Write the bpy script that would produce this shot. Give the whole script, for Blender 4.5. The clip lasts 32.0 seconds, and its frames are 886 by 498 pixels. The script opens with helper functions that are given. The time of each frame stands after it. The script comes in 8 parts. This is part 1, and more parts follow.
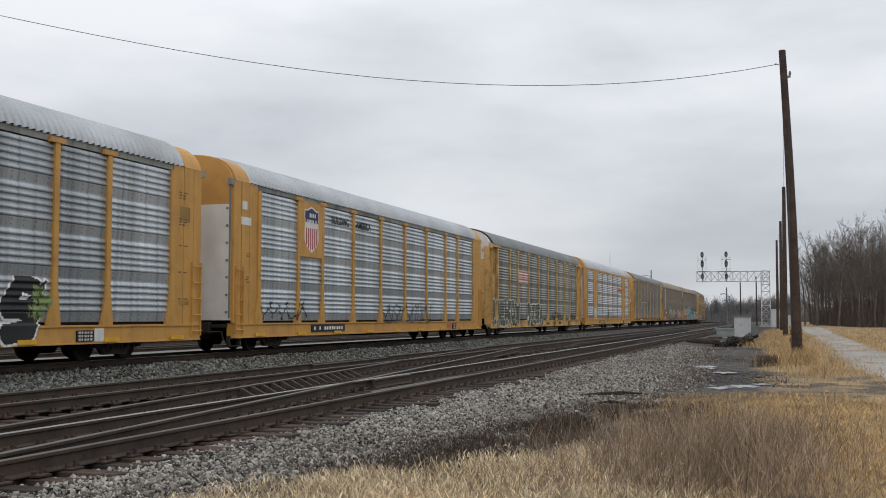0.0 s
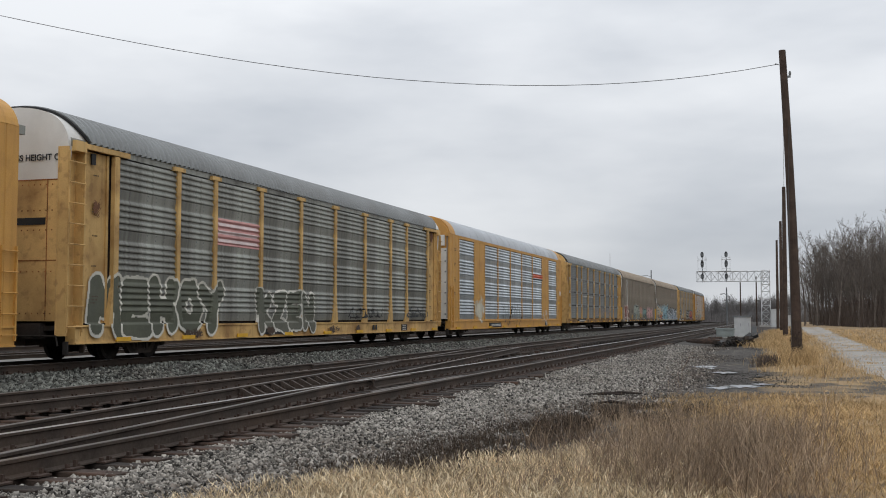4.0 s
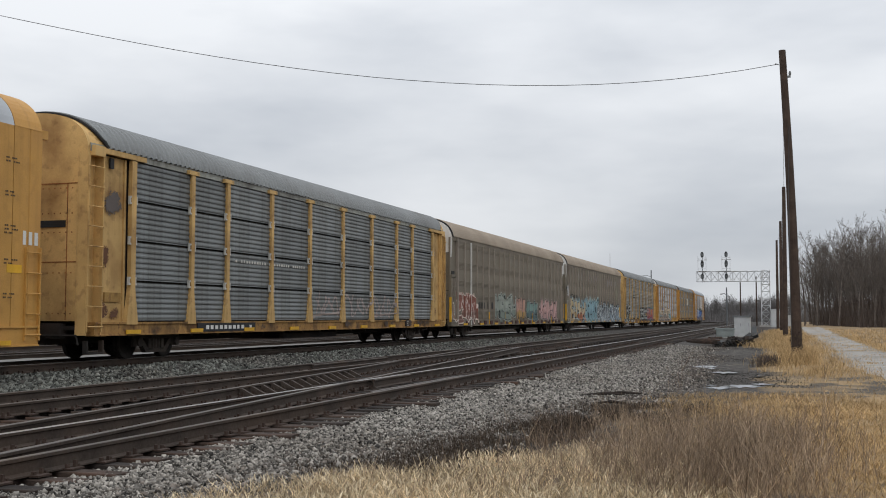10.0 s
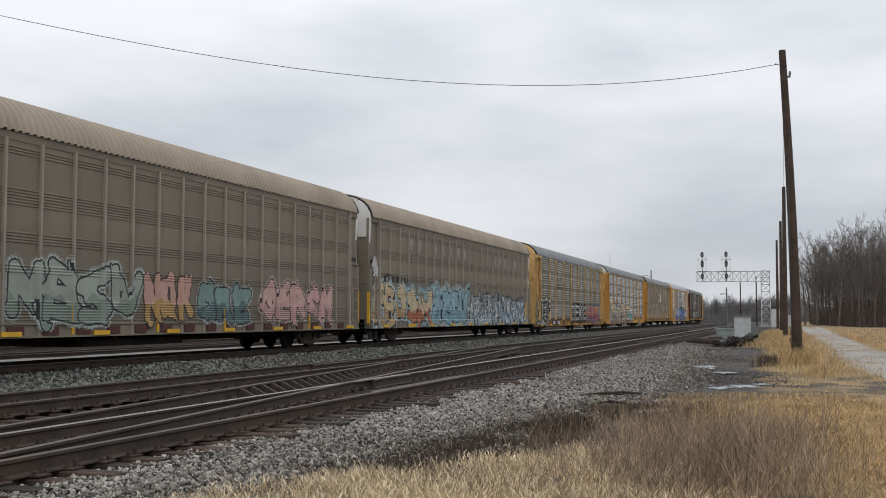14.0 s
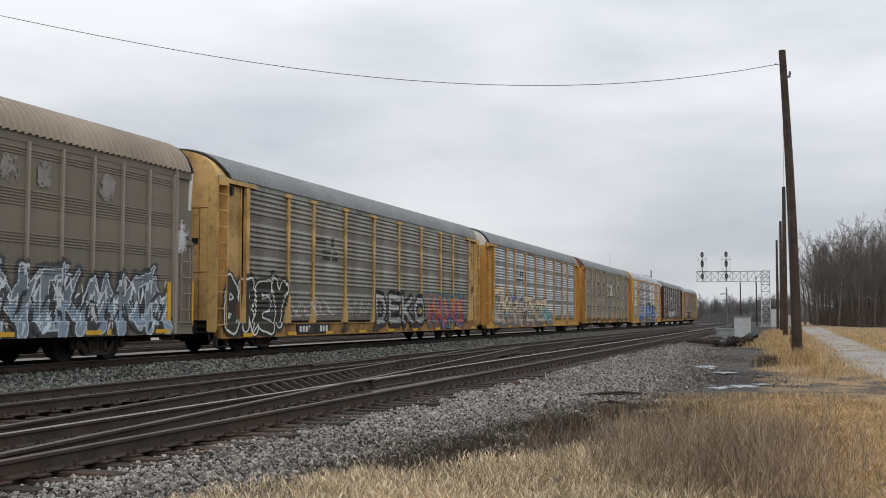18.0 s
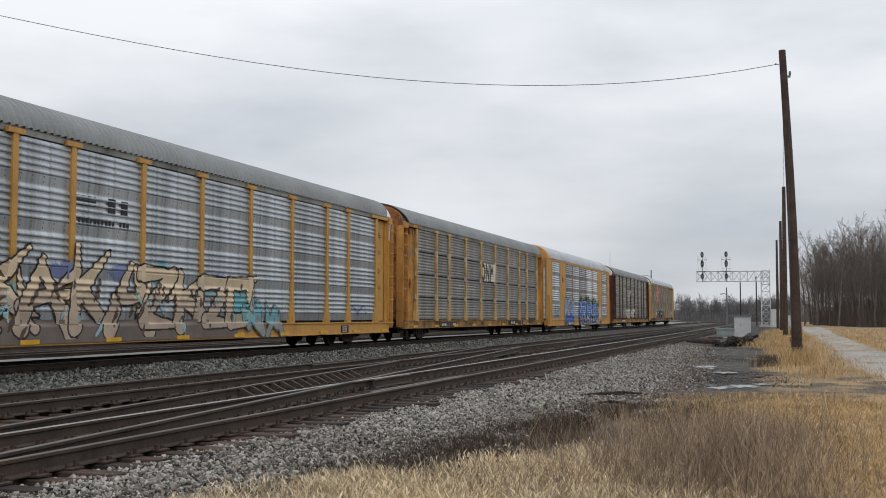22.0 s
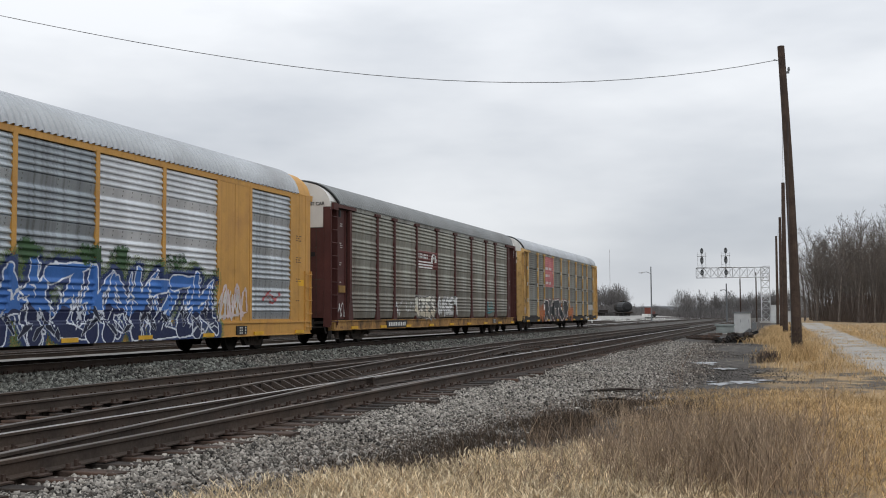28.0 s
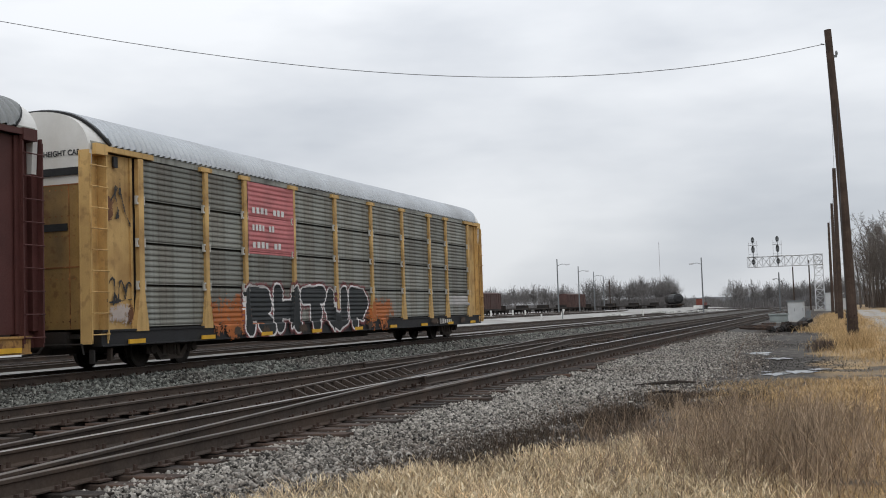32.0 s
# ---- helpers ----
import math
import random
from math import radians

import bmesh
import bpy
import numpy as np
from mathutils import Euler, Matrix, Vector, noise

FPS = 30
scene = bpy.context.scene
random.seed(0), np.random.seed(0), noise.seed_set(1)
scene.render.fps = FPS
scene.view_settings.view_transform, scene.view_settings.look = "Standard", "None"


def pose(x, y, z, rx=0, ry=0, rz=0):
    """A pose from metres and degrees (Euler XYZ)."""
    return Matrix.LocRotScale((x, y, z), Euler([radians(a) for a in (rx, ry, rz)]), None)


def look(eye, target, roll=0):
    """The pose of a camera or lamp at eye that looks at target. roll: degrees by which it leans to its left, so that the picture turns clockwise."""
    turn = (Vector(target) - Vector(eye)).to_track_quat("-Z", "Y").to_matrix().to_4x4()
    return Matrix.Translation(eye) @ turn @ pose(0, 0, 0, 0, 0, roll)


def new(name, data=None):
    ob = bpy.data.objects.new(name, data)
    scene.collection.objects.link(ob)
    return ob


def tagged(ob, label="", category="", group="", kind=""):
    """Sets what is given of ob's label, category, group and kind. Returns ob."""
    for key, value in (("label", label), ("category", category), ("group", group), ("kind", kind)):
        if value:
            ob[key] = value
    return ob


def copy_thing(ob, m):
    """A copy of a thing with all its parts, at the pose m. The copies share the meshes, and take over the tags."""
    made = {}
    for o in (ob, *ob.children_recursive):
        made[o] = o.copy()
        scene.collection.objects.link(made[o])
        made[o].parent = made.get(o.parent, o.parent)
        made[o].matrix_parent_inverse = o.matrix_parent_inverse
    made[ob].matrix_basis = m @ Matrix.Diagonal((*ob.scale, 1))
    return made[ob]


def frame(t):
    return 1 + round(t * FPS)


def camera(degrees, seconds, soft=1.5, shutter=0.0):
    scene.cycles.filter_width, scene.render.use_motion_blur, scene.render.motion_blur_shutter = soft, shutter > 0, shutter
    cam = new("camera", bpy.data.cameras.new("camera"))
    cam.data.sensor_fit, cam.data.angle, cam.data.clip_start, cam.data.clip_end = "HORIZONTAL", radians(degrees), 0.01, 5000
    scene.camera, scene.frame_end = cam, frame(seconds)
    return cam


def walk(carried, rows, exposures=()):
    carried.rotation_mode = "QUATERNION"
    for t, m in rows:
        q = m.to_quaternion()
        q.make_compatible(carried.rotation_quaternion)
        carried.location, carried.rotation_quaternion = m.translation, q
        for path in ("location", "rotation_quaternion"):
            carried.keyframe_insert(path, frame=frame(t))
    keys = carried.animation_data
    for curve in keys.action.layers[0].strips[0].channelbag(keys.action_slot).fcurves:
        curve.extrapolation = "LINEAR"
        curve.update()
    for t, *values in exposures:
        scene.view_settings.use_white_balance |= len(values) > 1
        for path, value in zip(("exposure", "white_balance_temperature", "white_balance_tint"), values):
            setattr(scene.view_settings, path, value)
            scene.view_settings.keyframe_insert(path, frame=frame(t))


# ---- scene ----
# ---- camera ----
EYE = (0.0, 0.0, 1.245)          # z = 0 is the railhead of the nearest track
cam = camera(44.0, 32.0, soft=1.0)
TURNS = [(0, 93.551, 0.007, 17.401), (25.5, 93.549, 0.02, 17.401), (27.5, 93.458, 0.232, 17.405), (28, 93.424, 0.295, 17.398),
         (28.5, 93.457, 0.264, 17.54), (29, 93.285, 0.618, 18.131), (29.5, 93.139, 1.299, 19.492), (30, 92.967, 2.11, 20.346),
         (30.5, 92.904, 2.853, 20.355), (31, 93.181, 2.47, 20.117), (31.5, 93.349, 1.919, 20.001), (32, 93.353, 1.868, 19.99)]
EXPOSURES = [(0, -0.04), (9, -0.04), (12, 0.01), (24, 0.02), (28, 0.06), (32, 0.06)]      # the lens opens a little on the way
walk(cam, [(t, pose(*EYE, rx, ry, rz)) for t, rx, ry, rz in TURNS], EXPOSURES)

# ---- light: an overcast sky and a weak, wide sun behind the cloud ----
world = bpy.data.worlds.new("overcast")
world.use_nodes = True
scene.world = world
wn, wl = world.node_tree.nodes, world.node_tree.links
sky = wn.new("ShaderNodeTexSky")
sky.sky_type, sky.sun_disc = "NISHITA", False
sky.sun_elevation, sky.sun_rotation = radians(38), radians(200)
wtc, wmap = wn.new("ShaderNodeTexCoord"), wn.new("ShaderNodeMapping")
wmap.inputs["Scale"].default_value = (1.0, 1.0, 3.2)
wl.new(wtc.outputs["Generated"], wmap.inputs["Vector"])
wnoise = wn.new("ShaderNodeTexNoise")
wnoise.inputs["Scale"].default_value, wnoise.inputs["Detail"].default_value, wnoise.inputs["Roughness"].default_value = 2.6, 5.0, 0.5
wl.new(wmap.outputs["Vector"], wnoise.inputs["Vector"])
wramp = wn.new("ShaderNodeValToRGB")
wramp.color_ramp.elements[0].position, wramp.color_ramp.elements[0].color = 0.34, (0.545, 0.578, 0.63, 1)
wramp.color_ramp.elements[1].position, wramp.color_ramp.elements[1].color = 0.63, (0.805, 0.828, 0.862, 1)
wl.new(wnoise.outputs["Fac"], wramp.inputs["Fac"])
wbg1, wbg2, wadd = wn.new("ShaderNodeBackground"), wn["Background"], wn.new("ShaderNodeAddShader")
wl.new(sky.outputs["Color"], wbg1.inputs["Color"])
wbg1.inputs["Strength"].default_value = 0.004
# an overcast sky grows brighter towards the zenith
wsep, wup, wmul = wn.new("ShaderNodeSeparateXYZ"), wn.new("ShaderNodeMapRange"), wn.new("ShaderNodeVectorMath")
wl.new(wtc.outputs["Generated"], wsep.inputs[0])
wl.new(wsep.outputs["Z"], wup.inputs["Value"])
wup.inputs["To Min"].default_value, wup.inputs["To Max"].default_value = 0.885, 1.95
wmul.operation = "SCALE"
wl.new(wramp.outputs["Color"], wmul.inputs[0])
wl.new(wup.outputs["Result"], wmul.inputs["Scale"])
wl.new(wmul.outputs["Vector"], wbg2.inputs["Color"])
wbg2.inputs["Strength"].default_value = 0.95
wl.new(wbg1.outputs["Background"], wadd.inputs[0])
wl.new(wbg2.outputs["Background"], wadd.inputs[1])
wl.new(wadd.outputs["Shader"], wn["World Output"].inputs["Surface"])
sun = new("sun", bpy.data.lights.new("sun", "SUN"))
sun.data.energy, sun.data.angle, sun.data.color = 0.4, radians(30), (1.0, 0.97, 0.93)
sun.matrix_world = look((30, -60, 60), (0, 0, 0))
# ---- materials ----
def material(name, base, rough=0.8, metal=0.0, var=0.25, scale=3.0, fine=40.0, bump=0.2, stain=None, stain_amount=0.5, stain_scale=0.8,
             streak=False, island=0.0, spec=0.3, per_object=0.0, bump_dist=0.01, spots=None, spots_amount=0.4, drip=0.0):
    """A worn surface: two scales of colour change, a stain colour in patches or streaks, fine relief."""
    m = bpy.data.materials.new(name)
    m.use_nodes = True
    n, l = m.node_tree.nodes, m.node_tree.links
    b = n["Principled BSDF"]
    b.inputs["Roughness"].default_value, b.inputs["Metallic"].default_value = rough, metal
    b.inputs["Specular IOR Level"].default_value = spec
    tc = n.new("ShaderNodeTexCoord")

    def tex(sc, detail=4.0, stretch=None):
        t = n.new("ShaderNodeTexNoise")
        t.inputs["Scale"].default_value, t.inputs["Detail"].default_value = sc, detail
        if stretch:
            mp = n.new("ShaderNodeMapping")
            mp.inputs["Scale"].default_value = stretch
            l.new(tc.outputs["Object"], mp.inputs["Vector"])
            l.new(mp.outputs["Vector"], t.inputs["Vector"])
        else:
            l.new(tc.outputs["Object"], t.inputs["Vector"])
        return t

    def ranged(src, lo, hi, a=0.0, c=1.0):
        r = n.new("ShaderNodeMapRange")
        r.inputs["From Min"].default_value, r.inputs["From Max"].default_value = lo, hi
        r.inputs["To Min"].default_value, r.inputs["To Max"].default_value = a, c
        l.new(src, r.inputs["Value"])
        return r.outputs["Result"]

    def mixed(fac, a, c, mode="MIX"):
        x = n.new("ShaderNodeMix")
        x.data_type, x.blend_type = "RGBA", mode
        for src, sock in ((fac, x.inputs[0]), (a, x.inputs[6]), (c, x.inputs[7])):
            if isinstance(src, (float, int)):
                sock.default_value = src
            elif isinstance(src, tuple):
                sock.default_value = (*src[:3], 1)
            else:
                l.new(src, sock)
        return x.outputs[2]

    dark = tuple(c * (1 - var) for c in base)
    light = tuple(min(1, c * (1 + var)) for c in base)
    big, small = tex(scale), tex(fine, 3.0)
    col = mixed(ranged(big.outputs["Fac"], 0.3, 0.7), dark, light)
    col = mixed(ranged(small.outputs["Fac"], 0.3, 0.7, 0.0, 0.6), col, mixed(1.0, col, tuple(1 - var for _ in range(3)), "MULTIPLY"))
    if stain:
        st = tex(stain_scale, 6.0, (0.6, 1.2, 0.2) if streak else None)
        col = mixed(ranged(st.outputs["Fac"], 0.48, 0.7, 0.0, stain_amount), col, stain)
    if drip:
        dr = tex(1.0, 5.0, (0.5, 7.0, 0.22))
        col = mixed(ranged(dr.outputs["Fac"], 0.5, 0.72, 0.0, drip), col, mixed(1.0, col, (0.5, 0.48, 0.46), "MULTIPLY"))
    if spots:
        sp = tex(stain_scale * 5.3, 5.0)
        col = mixed(ranged(sp.outputs["Fac"], 0.56, 0.66, 0.0, spots_amount), col, spots)
    if island:
        g = n.new("ShaderNodeNewGeometry")
        col = mixed(1.0, col, mixed(g.outputs["Random Per Island"], tuple([1 - island] * 3), tuple([1 + island] * 3)), "MULTIPLY")
    if per_object:
        oi = n.new("ShaderNodeObjectInfo")
        col = mixed(1.0, col, mixed(oi.outputs["Random"], tuple([1 - per_object] * 3), tuple([1 + per_object] * 3)), "MULTIPLY")
    l.new(col, b.inputs["Base Color"])
    l.new(ranged(small.outputs["Fac"], 0.3, 0.7, max(0, rough - 0.1), min(1, rough + 0.1)), b.inputs["Roughness"])
    if bump:
        bp = n.new("ShaderNodeBump")
        bp.inputs["Strength"].default_value, bp.inputs["Distance"].default_value = bump, bump_dist
        l.new(small.outputs["Fac"], bp.inputs["Height"])
        l.new(bp.outputs["Normal"], b.inputs["Normal"])
    return m


RUST = (0.13, 0.055, 0.025)
GRIME = (0.06, 0.05, 0.042)
M = {
    "yellow": material("yellow_paint", (0.595, 0.315, 0.073), 0.6, var=0.2, scale=0.7, stain=(0.33, 0.165, 0.05), stain_amount=0.7, stain_scale=0.7, drip=0.3, spots=RUST, spots_amount=0.12, spec=0.4),
    "pale_yellow": material("faded_yellow_paint", (0.6, 0.385, 0.15), 0.65, var=0.2, scale=0.7, stain=(0.27, 0.145, 0.05), stain_amount=0.85, stain_scale=0.9, drip=0.5, spots=RUST, spots_amount=0.3),
    "dull_yellow": material("grimy_yellow_paint", (0.34, 0.2, 0.06), 0.7, var=0.25, scale=1.4, stain=GRIME, stain_amount=0.8, streak=True, spots=RUST, spots_amount=0.5),
    "sill_mottled": material("rust_mottled_sill_paint", (0.36, 0.2, 0.065), 0.75, var=0.3, scale=1.4, stain=(0.045, 0.03, 0.022), stain_amount=1.0, stain_scale=1.7, spots=(0.13, 0.06, 0.028), spots_amount=0.85, drip=0.8),
    "rust_yellow": material("rust_streaked_yellow_paint", (0.54, 0.27, 0.07), 0.75, var=0.3, scale=1.2, stain=(0.13, 0.05, 0.022), stain_amount=0.95, stain_scale=0.8, streak=True, drip=0.6, spots=RUST, spots_amount=0.4),
    "rusty": material("rusted_orange_paint", (0.3, 0.115, 0.04), 0.8, var=0.4, scale=2.2, stain=(0.06, 0.026, 0.017), stain_amount=1.0, stain_scale=1.3, spots=(0.46, 0.22, 0.07), spots_amount=0.75, drip=0.8),
    "galv": material("galvanised_steel", (0.475, 0.51, 0.535), 0.36, 0.5, var=0.12, scale=0.9, fine=50, bump=0.05, drip=0.75, stain=(0.3, 0.325, 0.345), stain_amount=0.7, stain_scale=0.9, streak=True, per_object=0.14),
    "galv_blue": material("bluish_galvanised_steel", (0.55, 0.6, 0.63), 0.34, 0.5, var=0.12, scale=0.9, fine=50, bump=0.05, drip=0.7, stain=(0.29, 0.335, 0.37), stain_amount=0.6, streak=True, per_object=0.1),
    "galv_slate": material("slate_grey_steel", (0.18, 0.19, 0.186), 0.5, 0.35, var=0.15, scale=0.9, fine=50, bump=0.05, drip=0.6, stain=(0.085, 0.08, 0.072), stain_amount=0.6, streak=True, per_object=0.12),
    "galv_dark": material("weathered_galvanised_steel", (0.31, 0.315, 0.28), 0.5, 0.35, var=0.15, scale=0.9, fine=50, bump=0.05, drip=0.7, stain=(0.09, 0.08, 0.07), stain_amount=0.7, streak=True, per_object=0.14),
    "galv_brown": material("sooty_galvanised_steel", (0.245, 0.24, 0.222), 0.6, 0.35, var=0.2, scale=0.9, fine=9, stain=(0.12, 0.095, 0.075), stain_amount=0.7, streak=True, per_object=0.16),
    "roof": material("roof_sheet", (0.44, 0.46, 0.48), 0.5, 0.35, var=0.1, scale=0.5, stain=(0.26, 0.26, 0.26), stain_amount=0.5, stain_scale=0.4),
    "roof_dark": material("weathered_roof_sheet", (0.25, 0.26, 0.26), 0.6, 0.3, var=0.12, scale=0.5, stain=(0.17, 0.165, 0.16), stain_amount=0.5, stain_scale=0.4),
    "roof_tan": material("tan_roof_sheet", (0.36, 0.30, 0.235), 0.7, 0.1, var=0.12, scale=0.5, stain=(0.22, 0.18, 0.14), stain_amount=0.5, stain_scale=0.4),
    "brown": material("brown_paint", (0.195, 0.167, 0.126), 0.65, var=0.14, scale=0.8, stain=(0.12, 0.095, 0.075), stain_amount=0.4, streak=True, per_object=0.06),
    "brown_post": material("faded_brown_paint", (0.31, 0.265, 0.22), 0.65, var=0.14, scale=0.8, stain=(0.15, 0.12, 0.1), stain_amount=0.5, streak=True),
    "maroon": material("maroon_paint", (0.085, 0.029, 0.025), 0.65, var=0.2, scale=1.0, stain=(0.06, 0.03, 0.025), stain_amount=0.6, streak=True),
    "white": material("white_paint", (0.68, 0.67, 0.64), 0.6, var=0.08, scale=1.5, stain=(0.4, 0.36, 0.3), stain_amount=0.5, streak=True),
    "black": material("black_paint", (0.02, 0.02, 0.021), 0.6, var=0.2),
    "underframe": material("grimy_underframe", (0.024, 0.021, 0.019), 0.85, var=0.3, scale=4, stain=(0.07, 0.045, 0.03), stain_amount=0.6),
    "wheel": material("wheel_steel", (0.03, 0.025, 0.021), 0.7, 0.4, var=0.3, scale=6),
    "rail": material("rusty_rail", (0.066, 0.05, 0.04), 0.8, 0.2, var=0.25, scale=2.0, fine=30, stain=(0.10, 0.065, 0.045), stain_amount=0.5),
    "railhead": material("worn_railhead", (0.42, 0.40, 0.38), 0.38, 0.85, var=0.15, scale=0.8, stain=(0.16, 0.12, 0.09), stain_amount=0.5),
    "railhead_mid": material("half_worn_railhead", (0.15, 0.132, 0.12), 0.5, 0.5, var=0.2, scale=0.8, stain=(0.13, 0.1, 0.075), stain_amount=0.6),
    "railhead_dull": material("dull_railhead", (0.115, 0.098, 0.086), 0.55, 0.4, var=0.2, scale=0.8, stain=(0.12, 0.085, 0.06), stain_amount=0.6),
    "tie": material("creosoted_tie", (0.032, 0.025, 0.021), 0.9, var=0.35, scale=5, fine=60, bump=0.5, stain=(0.085, 0.062, 0.047), stain_amount=0.6, per_object=0.4, stain_scale=3),
    "tie_red": material("weathered_red_tie", (0.046, 0.032, 0.025), 0.9, var=0.45, scale=5, fine=60, bump=0.5, stain=(0.1, 0.058, 0.04), stain_amount=0.7, per_object=0.25, stain_scale=3),
    "plate": material("rusty_tie_plate", (0.07, 0.047, 0.037), 0.85, 0.2, var=0.3, scale=8),
    # bed far darker than its stones: shade in their gaps put into colour
    "ballast": material("ballast_bed", (0.06, 0.054, 0.048), 0.95, var=0.35, scale=9, fine=34, bump=1.0, bump_dist=0.04, stain=(0.12, 0.105, 0.09), stain_amount=0.55, stain_scale=0.35, spots=(0.16, 0.15, 0.14)),
    "soil": material("dark_damp_soil", (0.045, 0.036, 0.029), 0.95, var=0.4, scale=3, fine=30, bump=1.0, bump_dist=0.04, stain=(0.075, 0.058, 0.042), stain_amount=0.6, stain_scale=1.2),
    "cinder": material("dark_cinder", (0.06, 0.053, 0.047), 0.9, var=0.3, scale=14, fine=60, bump=0.4, island=0.8),
    "truck_frame": material("dusty_cast_steel", (0.07, 0.056, 0.046), 0.85, 0.1, var=0.3, scale=4, stain=(0.03, 0.025, 0.022), stain_amount=0.7),
    "stone": material("ballast_stone", (0.255, 0.235, 0.207), 0.9, var=0.2, scale=14, fine=60, bump=0.4, island=0.95, stain=(0.15, 0.13, 0.11), stain_amount=0.6, stain_scale=0.3),
    "stone_green": material("greenish_ballast_stone", (0.135, 0.138, 0.122), 0.9, var=0.2, scale=14, fine=60, bump=0.4, island=0.9, stain=(0.13, 0.115, 0.1), stain_amount=0.6, stain_scale=0.3),
    "stone_brown": material("grimy_stone", (0.15, 0.13, 0.112), 0.95, var=0.2, scale=14, fine=60, bump=0.4, island=0.8, stain=(0.1, 0.075, 0.055), stain_amount=0.6, stain_scale=0.3),
    "wood_pole": material("weathered_pole_wood", (0.068, 0.046, 0.035), 0.9, var=0.3, scale=3, fine=30, bump=0.6, stain=(0.05, 0.038, 0.032), stain_amount=0.7, streak=True),
    "wire": material("cable", (0.08, 0.08, 0.082), 0.6, 0.2, var=0.1),
    "steel": material("aluminium_paint", (0.62, 0.63, 0.64), 0.5, 0.2, var=0.12, scale=3, stain=(0.25, 0.2, 0.16), stain_amount=0.4),
    "box_grey": material("grey_cabinet_paint", (0.52, 0.53, 0.53), 0.5, 0.2, var=0.08, scale=2, stain=(0.3, 0.28, 0.25), stain_amount=0.4, streak=True),
    "box_dark": material("dark_grey_paint", (0.17, 0.18, 0.185), 0.6, 0.2, var=0.12, scale=2),
    "bark": material("bare_bark", (0.15, 0.127, 0.11), 0.95, var=0.3, scale=2, fine=20, per_object=0.25),
    "brush": material("winter_brush", (0.1, 0.077, 0.064), 0.95, var=0.3, scale=0.6, island=0.4),
    # distance haze is mixed into this paler, greyer wood colour
    "far_wood": material("hazy_far_wood", (0.165, 0.155, 0.15), 0.95, var=0.25, scale=0.2, island=0.35),
    "dry_grass": material("dry_grass", (0.47, 0.325, 0.165), 0.9, var=0.2, scale=0.8, island=0.5, spec=0.15),
    "pale_grass": material("pale_dry_grass", (0.67, 0.53, 0.34), 0.9, var=0.2, scale=0.8, island=0.7, spec=0.15),
    "seed": material("pale_seed_heads", (0.66, 0.55, 0.38), 0.9, var=0.15, scale=0.8, island=0.3, spec=0.1),
    "twig": material("brown_weed_stalks", (0.40, 0.30, 0.205), 0.95, var=0.3, scale=0.8, island=0.5, spec=0.1),
    "dead_weed": material("dark_dead_weeds", (0.225, 0.165, 0.118), 0.95, var=0.3, scale=0.8, island=0.5, spec=0.1),
    "concrete": material("pale_concrete", (0.48, 0.46, 0.43), 0.9, var=0.12, scale=1.5),
    "orange": material("orange_paint", (0.16, 0.045, 0.03), 0.6, var=0.15),
    "red_brown": material("oxide_red_paint", (0.075, 0.042, 0.036), 0.8, var=0.25, scale=1),
}
# ---- geometry helpers ----
def mesh_of(name, verts, faces, mats, index=None, smooth=False):
    me = bpy.data.meshes.new(name)
    me.from_pydata(verts, [], faces)
    for m in (mats if isinstance(mats, (list, tuple)) else [mats]):
        me.materials.append(m)
    if index is not None:
        me.polygons.foreach_set("material_index", index)
    if smooth:
        me.polygons.foreach_set("use_smooth", [True] * len(me.polygons))
    return me


def fast_mesh(name, verts, faces, mat):
    """A large mesh from arrays; every face has the same number of corners."""
    me = bpy.data.meshes.new(name)
    n, k = faces.shape
    me.vertices.add(len(verts))
    me.vertices.foreach_set("co", np.asarray(verts, np.float32).ravel())
    me.loops.add(n * k)
    me.loops.foreach_set("vertex_index", np.asarray(faces, np.int32).ravel())
    me.polygons.add(n)
    me.polygons.foreach_set("loop_start", np.arange(0, n * k, k, dtype=np.int32))
    me.polygons.foreach_set("loop_total", np.full(n, k, np.int32))
    me.materials.append(mat)
    me.update(calc_edges=True)
    return me


